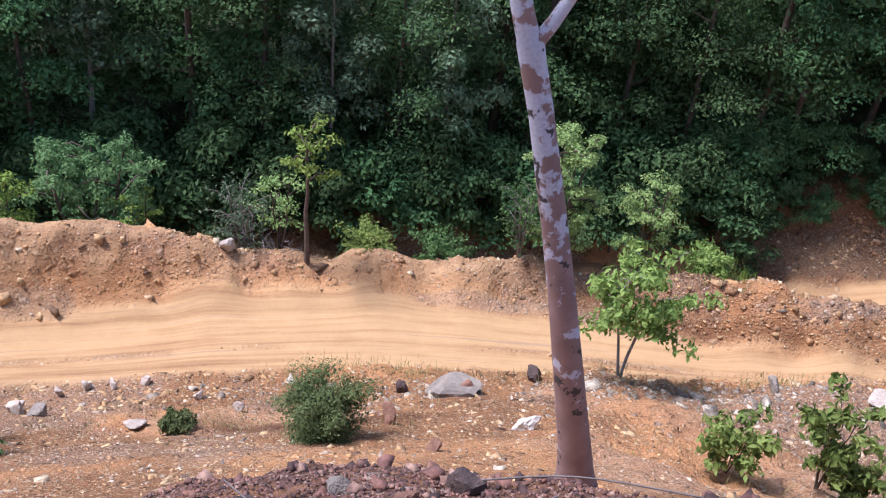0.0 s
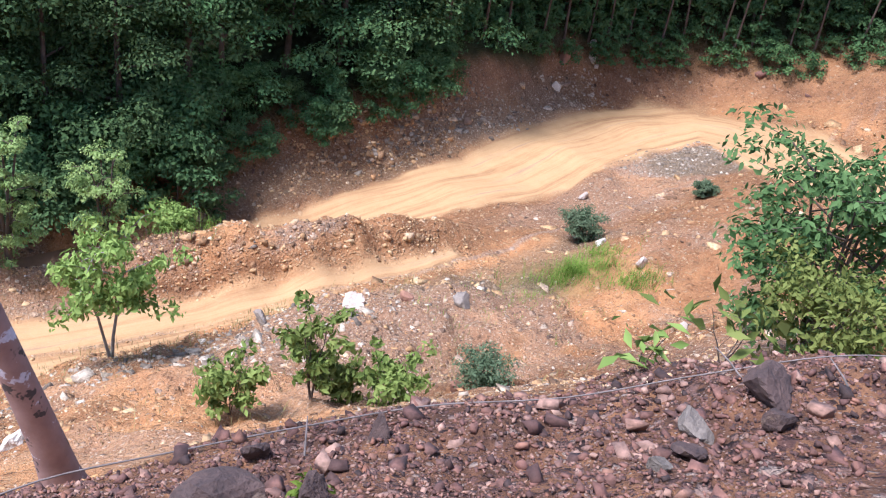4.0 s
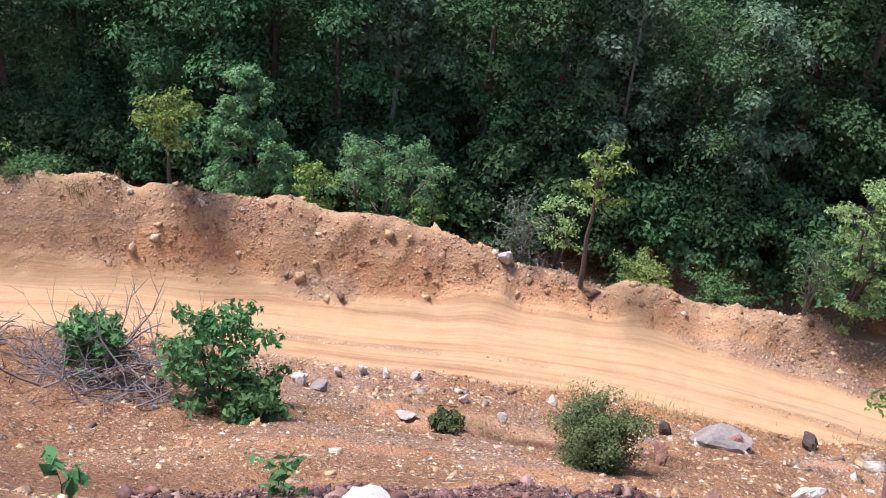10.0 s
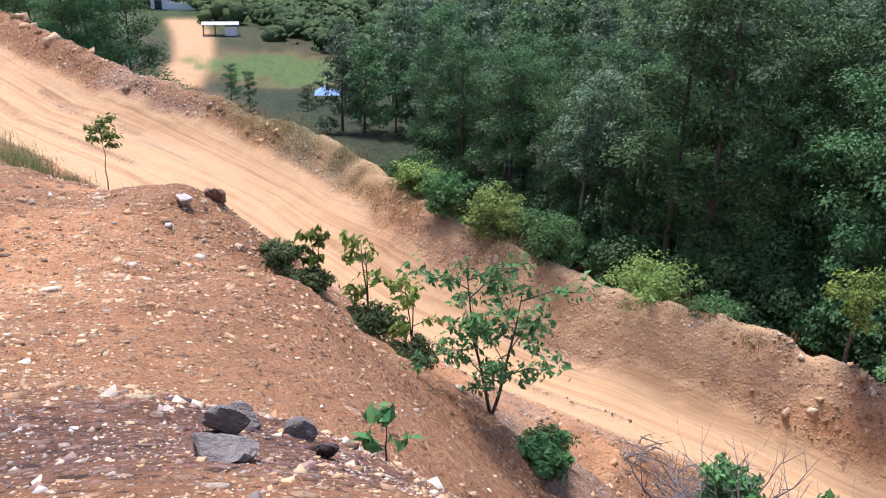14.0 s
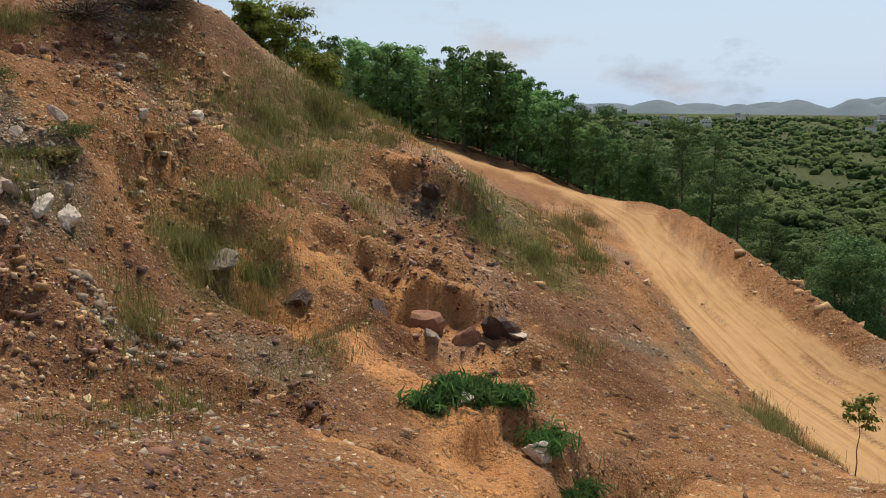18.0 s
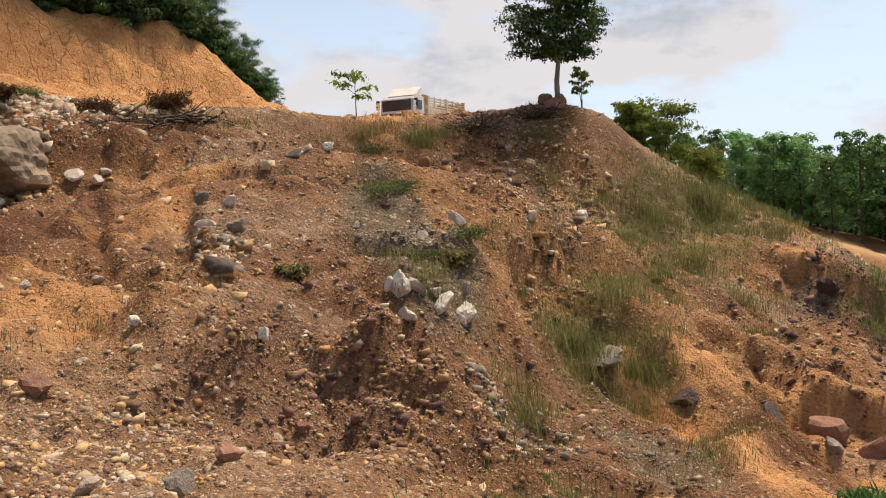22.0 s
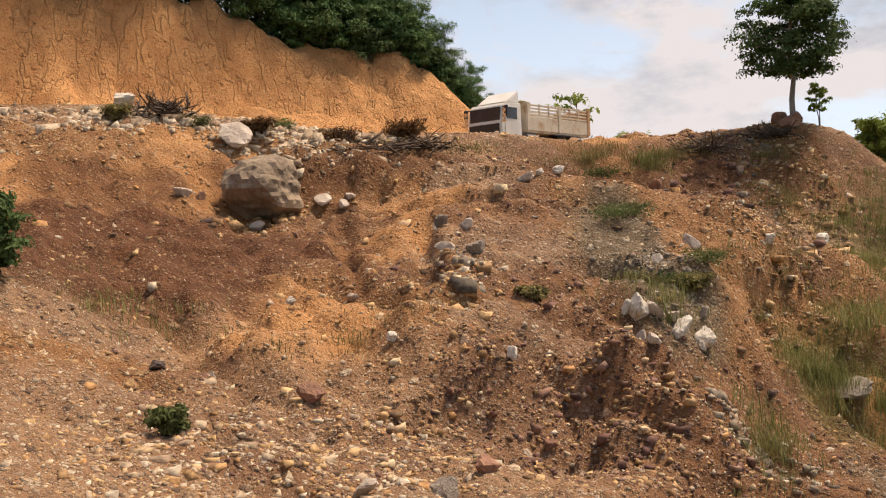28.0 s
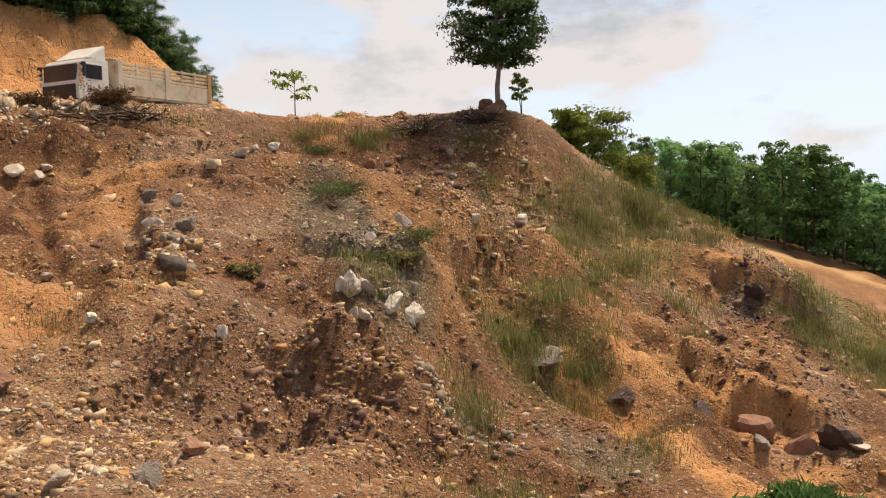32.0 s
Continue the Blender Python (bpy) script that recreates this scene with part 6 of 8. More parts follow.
    # heaps and slides of larger blocks: centre, radii, turn, count, smallest, largest
    for cx, cy, rx, ry, turn, n, lo, hi, mat, label in (
            (25.5, 37.6, 7.5, 1.6, 6, 700, 0.10, 0.40, GRAVEL_MIX, "brown stones slid down the far bank"), (-38.5, -21.4, 5.0, 2.2, 40, 700, 0.10, 0.42, GRAVEL_MIX, "brown stones on the ridge face"), (-37.5, -22.6, 5.0, 1.2, 35, 160, 0.12, 0.45, GRAVEL_GREY, "grey stones below the ridge brow"), (-30.5, -17.6, 5.0, 2.4, 30, 900, 0.07, 0.32, GRAVEL_MIX, "brown stones strewn on the spur"), (-30.5, -18.2, 5.0, 2.0, 30, 220, 0.07, 0.30, GRAVEL_PALE, "pale stones strewn on the spur"),
            (31, 38.2, 9.0, 1.3, 8, 520, 0.10, 0.45, GRAVEL_GREY, "grey stones on the far bank"), (43, 40.8, 6.0, 1.6, 8, 300, 0.10, 0.6, GRAVEL_PALE, "pale stones at the forest edge"), (41, 30.3, 4.5, 2.2, 0, 420, 0.08, 0.3, GRAVEL_GREY, "grey gravel mound inside the road bend"),
            (1.5, 20.6, 9.0, 1.2, 3, 300, 0.08, 0.38, GRAVEL_GREY, "grey blocks along the road edge"), (10.5, 20.5, 6.0, 2.0, -5, 380, 0.10, 0.5, GRAVEL_GREY, "grey blocks above the road edge"), (-6.5, 19.4, 4.5, 0.9, 25, 120, 0.09, 0.36, GRAVEL_MIX, "brown blocks along the road edge"),
            (-20.6, -33.2, 6.4, 1.6, -22, 620, 0.22, 0.8, GRAVEL_PALE, "pale broken blocks on the debris bench"), (-14.6, -35.4, 3.6, 2.0, -15, 300, 0.2, 0.8, GRAVEL_PALE, "pale broken blocks on the debris bench"),
            (-19.5, -31.6, 5.0, 1.1, -35, 260, 0.12, 0.5, GRAVEL_PALE, "pale broken blocks on the debris bench"), (-23.0, -33.0, 7.0, 2.0, -35, 380, 0.12, 0.45, GRAVEL_MIX, "brown broken blocks on the debris bench"), (-17.0, -18.8, 4.0, 0.7, 50, 120, 0.15, 0.6, GRAVEL_GREY, "grey and white blocks slid down the slope"),
            (-16.4, -18.3, 4.2, 1.2, 50, 240, 0.10, 0.45, GRAVEL_MIX, "orange blocks slid down the slope"), (-14.6, -11.9, 4.2, 1.7, -35, 360, 0.07, 0.26, GRAVEL_DARK, "dark broken blocks in the outcrop"),
            (-12.5, -1.2, 5.5, 3.6, 0, 1600, 0.04, 0.20, GRAVEL_MIX, "orange and brown stones strewn above the gully"), (-11.5, -2.2, 4.5, 3.0, 0, 500, 0.04, 0.22, GRAVEL_PALE, "pale stones strewn above the gully"), (-17.5, 3.0, 6.0, 3.5, 0, 1400, 0.05, 0.20, GRAVEL_MIX, "orange and brown stones above the road"), (-9.0, -6.5, 4.0, 2.6, 0, 900, 0.04, 0.20, GRAVEL_DARK, "dark broken stones on the near slope"), (-14.0, -7.4, 3.8, 1.5, 20, 420, 0.05, 0.22, GRAVEL_GREY, "grey broken stones above the gully"), (-14.2, -11.8, 5.0, 2.4, -35, 1300, 0.06, 0.24, GRAVEL_MIX, "brown and grey blocks in the outcrop"), (-8.0, -12.8, 3.8, 2.6, 0, 1100, 0.06, 0.24, GRAVEL_PALE, "pale stones strewn below the outcrop"),
            (-8.4, -13.0, 4.0, 3.0, 0, 1000, 0.06, 0.26, GRAVEL_MIX, "brown stones strewn below the outcrop"), (-22.0, -16.2, 2.2, 1.2, 30, 900, 0.05, 0.2, GRAVEL_GREY, "fine grey rubble spilled on the slope"),
            (-36.5, -24.0, 8.0, 2.0, 33, 620, 0.11, 0.4, GRAVEL_DARK, "brown rubble on the ridge face"), (-17.4, -29.0, 2.6, 0.9, 15, 110, 0.15, 0.55, GRAVEL_MIX, "brown blocks round the big boulder"),
            (-18.8, -8.2, 3.2, 1.2, 32, 260, 0.07, 0.30, GRAVEL_DARK, "dark blocks on the gully face"), (-19.6, -12.4, 2.0, 1.2, -30, 200, 0.10, 0.4, GRAVEL_GREY, "blocks at the foot of the outcrop"),
            (-33, -8.5, 7.0, 2.6, 20, 420, 0.10, 0.34, GRAVEL_DARK, "dark rubble on the grassy slope"), (-41.5, -10.5, 4.5, 2.0, 10, 420, 0.10, 0.4, GRAVEL_DARK, "dark rubble on the knoll")):
        q, a = np.sqrt(rng.uniform(0, 1, n)) * (0.6 + 0.5 * rng.uniform(0, 1, n)), rng.uniform(0, 2 * math.pi, n)
        u, v = rx * q * np.cos(a), ry * q * np.sin(a)
        c, s_ = math.cos(radians(turn)), math.sin(radians(turn))
        x, y = cx + u * c - v * s_, cy + u * s_ + v * c
        size = np.clip(lo * rng.uniform(0.003, 1, n) ** -0.4, lo, hi)
        z = rough_land(x, y)[0]
        stone_field("stone_pile", label, x, y, z, size, mat, rng, (CUBE_V, CUBE_F), 0.26, (0.5, 0.95))
    # rubble rolled down the berm and along the road edges
    for line, spread, n, name in ((LINES["berm_crest"][:13], 1.1, 6000, "berm_rubble"), (LINES["road_near"][:9], 0.8, 5000, "road_edge_rubble")):
        c = np.array(along_line(line, 0.5))
        i = rng.integers(0, len(c), n)
        x, y = c[i, 0] + rng.normal(0, spread, n), c[i, 1] + rng.normal(0, spread, n)
        z, zn = rough_land(x, y)
        size = np.clip(0.055 * rng.uniform(0.004, 1, n) ** -0.42, 0.05, 0.42)
        m = (rng.uniform(0, 1, n) > zn["road"])
        stone_field(name, "crumbled orange rubble along the haul road", x[m], y[m], z[m], size[m], GRAVEL_MIX, rng, (CUBE_V, CUBE_F), 0.3)


scatter_all()

# ---- single trees, shrubs and grass ----
def lichen_bark():
    """Smooth pink-brown bark with pale lichen patches and dark scars."""
    m, nt, p = node_material("lichen_bark")
    fine, mid = noise_node(nt, 26, 6, 0.65), noise_node(nt, 2.2, 5)
    base = ramp_node(nt, mid.outputs["Fac"], [(0.3, (0.20, 0.115, 0.095)), (0.7, (0.33, 0.21, 0.175))]).outputs["Color"]
    pat = noise_node(nt, 3.0, 5, 0.6)
    tc = nt.nodes.new("ShaderNodeTexCoord")
    sp = nt.nodes.new("ShaderNodeSeparateXYZ")
    nt.links.new(tc.outputs["Object"], sp.inputs["Vector"])
    up = nt.nodes.new("ShaderNodeMapRange")
    up.inputs["From Min"].default_value, up.inputs["From Max"].default_value = 1.6, 6.5
    up.inputs["To Min"].default_value, up.inputs["To Max"].default_value = -0.12, 0.07
    nt.links.new(sp.outputs["Z"], up.inputs["Value"])
    ad = nt.nodes.new("ShaderNodeMath")
    ad.operation = 'ADD'
    nt.links.new(pat.outputs["Fac"], ad.inputs[0])
    nt.links.new(up.outputs["Result"], ad.inputs[1])
    f = ramp_node(nt, ad.outputs[0], [(0.50, (0, 0, 0)), (0.535, (1, 1, 1))]).outputs["Color"]
    lich = ramp_node(nt, fine.outputs["Fac"], [(0.3, (0.42, 0.40, 0.44)), (0.7, (0.60, 0.58, 0.62))]).outputs["Color"]
    col = mix_node(nt, f, base, lich)
    scar = noise_node(nt, 3.4, 3)
    g = ramp_node(nt, scar.outputs["Fac"], [(0.615, (0, 0, 0)), (0.64, (1, 1, 1))]).outputs["Color"]
    col = mix_node(nt, g, col, (0.06, 0.045, 0.04))
    nt.links.new(col, p.inputs["Base Color"])
    p.inputs["Roughness"].default_value = 0.85
    nt.links.new(bump_node(nt, fine.outputs["Fac"], 0.4, 0.02), p.inputs["Normal"])
    return m


TRUNK_PATH = [(0.16, 0, -0.5), (0.10, 0, -0.05), (0.06, 0, 0.25), (-0.02, 0, 0.70), (-0.20, 0, 1.52), (-0.39, 0, 2.37), (-0.53, 0, 3.0), (-0.74, 0, 3.87), (-0.93, 0, 4.61), (-1.07, 0, 5.17), (-1.21, 0, 5.64), (-1.28, 0, 5.9)]
TRUNK_R = [0.42, 0.32, 0.245, 0.212, 0.190, 0.172, 0.158, 0.146, 0.137, 0.132, 0.134, 0.138]


def tall_tree():
    """The leaning tree below the stand; its crown is above the view."""
    bark = lichen_bark()
    e = new("tall_tree")
    e.matrix_world = pose(2.56, 9.45, -7.9) @ Matrix.Scale(1.08, 4)
    path = TRUNK_PATH
    rad = TRUNK_R
    v, f = join([tube(path, rad, 20)])
    trunk = new("trunk", mesh_of("trunk", v, f, bark, True))
    trunk.parent = e
    for pts, r in (([(-1.27, 0, 5.85), (-1.36, 0, 6.1), (-1.45, 0.0, 6.4), (-1.6, 0.05, 7.4), (-1.7, 0.1, 8.8)], [0.125, 0.115, 0.11, 0.09, 0.07]),
                   ([(-1.26, 0, 5.8), (-1.17, 0.0, 5.95), (-1.07, 0.02, 6.1), (-0.93, 0.05, 6.36), (-0.5, 0.1, 7.2), (-0.1, 0.2, 8.4)], [0.08, 0.075, 0.07, 0.065, 0.055, 0.04])):
        v, f = join([tube(pts, r, 12)])
        o = new("limb", mesh_of("limb", v, f, bark, True))
        o.parent = e
    rng = np.random.default_rng(9)
    cl = [(-1.2 + rng.normal(0, 0.9), 0.1 + rng.normal(0, 0.9), 9.6 + rng.uniform(0, 1.6), 0.8, 0.6) for _ in range(12)]
    c, n = crown_points(cl, 90, rng)
    v, f = leaf_cards(c, n, 0.22, rng)
    o = new("crown", mesh_of("crown", v, f, FRESH_LEAF))
    o.parent = e
    tagged(e, "tall leaning tree with smooth lichen-patched pink-brown bark", "tree")


tall_tree()


def grow(name, label, category, x, y, height, width, mat, leaf, seed, per=60, stems=3, bark=BARK, dense=1.0, start=0.3, group="", stem_r=None, droop=0.5, aspect=0.45, z=None, extra=0, flat=0.8, cl=None, cone=0.0, twig=1.0):
    """A shrub or small tree of the given height and width: stems with twigs, and leaves in clumps."""
    rng = np.random.default_rng(seed)
    stem_set, clusters = [], []
    sr = stem_r or max(0.008, height * 0.014)
    for s in range(stems):
        a = s * 2.4 + rng.uniform(-0.4, 0.4)
        lean = (0.0 if stems == 1 else 0.24) * width
        path = [(0.03 * s, 0.02 * s, -0.15)]
        for i in range(1, 6):
            u = i / 5
            path.append((math.cos(a) * lean * u + rng.normal(0, 0.02) * height * 0.4, math.sin(a) * lean * u + rng.normal(0, 0.02) * height * 0.4, height * 0.93 * u * rng.uniform(0.9, 1.05)))
        pieces = [tube(path, [sr * (1 - 0.75 * i / 5) for i in range(6)], 6)]
        stem_set.append(pieces)
        nb = max(3, int(7 * dense))
        for b in range(nb):
            u = start + (1 - start) * (b + rng.uniform(0, 0.9)) / nb
            f = min(u, 0.98) * 5
            i = int(f)
            p = Vector(path[i]).lerp(Vector(path[min(i + 1, 5)]), f - i)
            az = b * 2.4 + s + rng.uniform(-0.6, 0.6)
            ln = width * 0.5 * twig * rng.uniform(0.55, 1.0) * (1.1 - 0.45 * abs(u - 0.55)) * (1 - 0.8 * cone * u)
            q = p + Vector((math.cos(az) * ln, math.sin(az) * ln, ln * rng.uniform(0.05, 0.5)))
            pieces.append(tube([p, p.lerp(q, 0.5) + Vector((0, 0, 0.04 * height)), q], [sr * 0.4, sr * 0.28, sr * 0.12], 4))
            r = (cl or 0.2) * width * rng.uniform(0.7, 1.2) * (1 - 0.5 * cone * u)
            clusters += [(*q, r, r * flat), (*p.lerp(q, 0.55), r * 0.8, r * 0.7 * flat)]
        clusters.append((*path[-1], (cl or 0.2) * width * (1 - 0.6 * cone), (cl or 0.2) * width))
    for _ in range(extra):
        lo = 0.06 if start < 0.3 else start
        a, q, u = rng.uniform(0, 6.28), math.sqrt(rng.uniform()), rng.uniform(lo, 0.95)
        w = width * 0.46 * math.sqrt(max(0.05, 1 - (2 * (u - lo) / (1 - lo) - 0.8) ** 2)) * q
        r = (cl or 0.2) * width * rng.uniform(0.6, 1.1)
        if cone:
            w, r = width * 0.5 * (1 - cone * u) * q, r * (1 - 0.6 * cone * u)
        clusters.append((math.cos(a) * w, math.sin(a) * w, u * height, r, r * flat))
    c, n = crown_points(clusters, per, rng, 0.25)
    lv, lf = leaf_cards(c, n, leaf, rng, aspect, droop)
    cm = mesh_of("crown", lv, lf, mat)
    zz = (ground_z(x, y) if z is None else z) - 0.05
    e = tree_at(name, label, category, group, None, cm, pose(x, y, zz, 0, 0, rng.uniform(0, 360)))
    for pieces in stem_set:
        v, f = join(pieces)
        o = new("trunk" if stems == 1 else "stem", mesh_of("stem", v, f, bark, True))
        o.parent = e
    return e


# north slope and haul road
grow("bush", "dense round dark green bush on the rubble slope", "bush", -1.35, 14.3, 1.4, 1.5, OLIVE_LEAF, 0.065, 31, per=190, stems=5, extra=34, start=0.1, cl=0.22)
grow("young_tree", "young green tree with drooping leaves by the road", "tree", 6.9, 22.3, 4.3, 3.4, FRESH_LEAF, 0.23, 32, per=44, stems=2, start=0.48, extra=34, droop=1.3, cl=0.13, stem_r=0.06, bark=PALE_BARK)
for i, (x, y, h, w) in enumerate(((7.2, 14.4, 1.35, 1.3), (8.9, 13.9, 2.3, 1.2), (10.3, 12.8, 1.15, 1.4), (9.6, 13.9, 1.1, 1.0))):
    grow("shrub", "leafy bright green shrub behind the gravel heap", "shrub", x, y, h, w, FRESH_LEAF, 0.20, 40 + i, per=22, stems=3, start=0.3, droop=1.1, cl=0.2, group="leafy shrubs")
grow("bush", "small feathery grey-green bush on the slope", "bush", 12.7, 12.5, 1.1, 1.2, BAMBOO_LEAF, 0.085, 45, per=42, stems=6, start=0.2, extra=8)
grow("bush", "feathery grey-green bush on the far slope", "bush", 27.9, 24.3, 1.5, 1.6, BAMBOO_LEAF, 0.11, 46, per=60, stems=6, start=0.2, extra=6)
grow("bush", "small grey-green bush beside the mound", "bush", 36.8, 25.0, 0.8, 1.0, BAMBOO_LEAF, 0.12, 47, per=50, stems=5, start=0.2)
grow("bush", "large dark green bush with glossy leaves beyond the heap", "bush", 17.8, 8.0, 4.6, 4.6, SOFT_LEAF, 0.20, 48, per=70, stems=6, start=0.15, extra=34, cl=0.14)
grow("bush", "yellow-green leafy bush beyond the heap", "bush", 15.4, 6.6, 1.7, 2.2, FRESH_LEAF, 0.16, 49, per=36, stems=4, start=0.15, extra=8, cl=0.2)
grow("broadleaf_plant", "broad-leaved yellow-green plant behind the gravel heap", "plant", 10.4, 5.4, 0.95, 1.5, FRESH_LEAF, 0.36, 50, per=2, stems=3, dense=0.45, start=0.3, droop=0.1, aspect=0.4, cl=0.2)
grow("broadleaf_plant", "broad-leaved yellow-green plant behind the gravel heap", "plant", 9.3, 5.9, 0.75, 1.1, FRESH_LEAF, 0.34, 51, per=2, stems=2, dense=0.45, start=0.3, droop=0.1, aspect=0.4, cl=0.2)
grow("fern", "small bright green leafy plant between stones", "plant", 3.75, 4.85, 0.26, 0.3, GRASS_LUSH, 0.14, 52, per=3, stems=3, dense=0.45, start=0.3, droop=0.0, aspect=0.35)
grow("bush", "leafy green bush among dead branches by the road", "bush", -9.9, 14.5, 2.5, 2.4, SOFT_LEAF, 0.20, 53, per=30, stems=4, start=0.1, extra=16, droop=0.9, cl=0.14)
grow("bush", "green creeper over dead branches by the road", "bush", -13.4, 14.9, 1.9, 1.3, SOFT_LEAF, 0.22, 54, per=36, stems=3, start=0.2, extra=8, droop=0.9)
grow("bush", "low leafy bush at the road edge", "bush", -8.8, 14.1, 0.9, 1.3, SOFT_LEAF, 0.2, 154, per=34, stems=4, start=0.1, extra=8, droop=0.8)
grow("bush", "low green bush on the clay slope", "bush", -13.8, 9.4, 0.5, 0.9, SOFT_LEAF, 0.16, 55, per=40, stems=5, start=0.1, extra=6)
grow("young_tree", "young broad-crowned tree above the haul road", "tree", -15.3, 9.1, 3.3, 2.9, SOFT_LEAF, 0.19, 56, per=26, stems=2, start=0.3, droop=0.9, cl=0.13, dense=1.5, extra=8)
for i, (x, y, h, w) in enumerate(((-20.8, 7.6, 1.6, 0.7), (-19.6, 8.4, 2.3, 1.5), (-18.3, 8.9, 2.2, 1.3))):
    grow("sapling", "sparse sapling with drooping bright leaves above the road", "sapling", x, y, h, w, YELLOW_LEAF, 0.26, 60 + i, per=8, stems=2, start=0.35, droop=1.3, cl=0.16, group="saplings above the road", dense=0.6)
for i, (x, y, h, w) in enumerate(((-19.0, 8.1, 0.45, 1.1), (-14.5, 10.0, 0.5, 0.8), (-21.3, 6.8, 0.4, 1.0), (-17.6, 8.5, 0.4, 0.9), (-20.3, 7.2, 0.35, 0.9), (-5.0, 16.6, 0.3, 0.7))):
    grow("bush", "low tangled green bush on the slope edge", "bush", x, y, h, w, OLIVE_LEAF, 0.12, 70 + i, per=34, stems=5, start=0.1, extra=5, group="low bushes")
# along the berm and the stream
grow("slender_tree", "slender leaning tree with a sparse umbrella crown on the berm", "tree", -3.25, 27.3, 5.3, 1.9, YELLOW_LEAF, 0.19, 80, per=34, stems=1, start=0.66, droop=0.9, cl=0.2, stem_r=0.10, dense=1.4)
grow("bush", "half-bare grey-green bush behind the berm", "bush", -5.6, 28.4, 3.4, 2.2, BAMBOO_LEAF, 0.14, 81, per=9, stems=7, start=0.3, bark=DEAD_WOOD)
grow("bush", "thin pale green bush behind the berm", "bush", -4.3, 28.3, 3.3, 1.5, LIGHT_LEAF, 0.14, 82, per=20, stems=3, start=0.35)
grow("tree", "feathery pale green tree behind the berm", "tree", 5.6, 28.9, 5.9, 2.5, LIGHT_LEAF, 0.12, 83, per=110, stems=4, start=0.15, extra=34, cl=0.14)
grow("bush", "small bare-twigged bush behind the berm", "bush", 4.2, 28.6, 3.0, 1.8, SOFT_LEAF, 0.13, 183, per=14, stems=5, start=0.25, bark=DEAD_WOOD)
grow("tree", "feathery green tree behind the berm", "tree", 8.9, 29.3, 4.9, 1.9, LIGHT_LEAF, 0.12, 84, per=80, stems=3, start=0.15, extra=26, cl=0.16)
grow("tree", "small round yellow-green tree on the berm crest", "tree", -17.0, 24.1, 3.2, 2.3, YELLOW_LEAF, 0.18, 85, per=70, stems=1, start=0.55, extra=9, cl=0.2, stem_r=0.07)
grow("tree", "tall conical feathery green tree behind the berm", "tree", -16.1, 28.1, 11.4, 7.2, FEATHER_LEAF, 0.17, 86, per=150, stems=1, start=0.25, extra=120, cl=0.085, cone=0.88, dense=3.0, stem_r=0.12)
grow("tree", "small yellow-green tree behind the berm", "tree", -13.1, 27.0, 3.7, 1.9, YELLOW_LEAF, 0.15, 87, per=60, stems=1, start=0.45, extra=9, cl=0.2, stem_r=0.05)
grow("tree", "broad feathery green tree behind the berm", "tree", -11.4, 29.4, 8.2, 6.0, FEATHER_LEAF, 0.16, 88, per=130, stems=4, start=0.1, extra=80, cl=0.105, cone=0.5)
grow("tree", "yellow-tipped shrub tree behind the berm", "tree", -9.7, 29.2, 5.4, 1.8, YELLOW_LEAF, 0.15, 89, per=34, stems=3, start=0.3, cl=0.15)
for i, (x, y, h, w) in enumerate(((-31.1, 17.6, 1.6, 1.6), (-29.1, 18.6, 1.8, 2.2), (-26.6, 19.4, 1.6, 1.8), (-23.2, 21.3, 1.7, 2.6), (-21.2, 22.6, 1.4, 1.6), (-33.5, 17.6, 1.3, 1.6), (1.5, 29.3, 1.6, 1.8), (-1.2, 29.0, 1.5, 1.6), (-7.4, 28.6, 1.4, 1.5), (11.2, 28.6, 1.0, 1.3))):
    grow("bush", "weedy yellow-green bush on the stream side", "bush", x, y, h, w, FRESH_LEAF if i % 2 else SOFT_LEAF, 0.14, 90 + i, per=40, stems=6, start=0.1, extra=6, group="stream side bushes")
# west: road edge and gully
grow("sapling", "small lone sapling at the haul road edge", "sapling", -39.6, 6.5, 3.2, 1.5, FRESH_LEAF, 0.22, 110, per=30, stems=1, start=0.72, droop=0.5, cl=0.22, stem_r=0.03)
fern_rng = random.Random(8)
for i, (x, y, spread) in enumerate([(-20.7, -4.8, 0.7)] * 5 + [(-20.3, -2.8, 0.6)] * 4 + [(-20.6, -5.6, 0.6)] * 3):
    grow("fern", "lush green fern clump on the orange slope", "fern", x + fern_rng.uniform(-1, 1) * spread, y + fern_rng.uniform(-1, 1) * spread, fern_rng.uniform(0.16, 0.34), fern_rng.uniform(0.6, 1.0), SOFT_LEAF, 0.34, 311 + i, per=5, stems=6, start=0.05, droop=1.1, aspect=0.09, cl=0.24, extra=1, group="ferns")
# near the stand
for i, (x, y, h, w, mat) in enumerate(((-6.1, -0.7, 0.45, 0.3, SOFT_LEAF), (-5.8, 1.5, 0.42, 0.35, SOFT_LEAF), (-5.9, 2.6, 0.25, 0.3, BROWN_LEAF), (-4.2, 3.2, 0.45, 0.3, SOFT_LEAF), (-3.5, 4.8, 0.3, 0.4, SOFT_LEAF), (-3.8, 5.3, 0.45, 0.4, SOFT_LEAF), (-4.9, 2.2, 0.3, 0.3, BROWN_LEAF))):
    grow("seedling", "broad-leaved seedling growing beside the stand", "plant", x, y, h, w, mat, 0.12, 120 + i, per=4, stems=1, start=0.3, droop=0.4, aspect=0.5, cl=0.2, group="seedlings", dense=0.6, stem_r=0.008)
# south: ridge and bench
grow("tree", "lone dark green tree on the ridge top", "tree", -42.1, -23.4, 6.6, 5.0, DARK_LEAF, 0.20, 130, per=120, stems=1, start=0.33, extra=110, cl=0.15, dense=3.0, stem_r=0.15, bark=PALE_BARK)
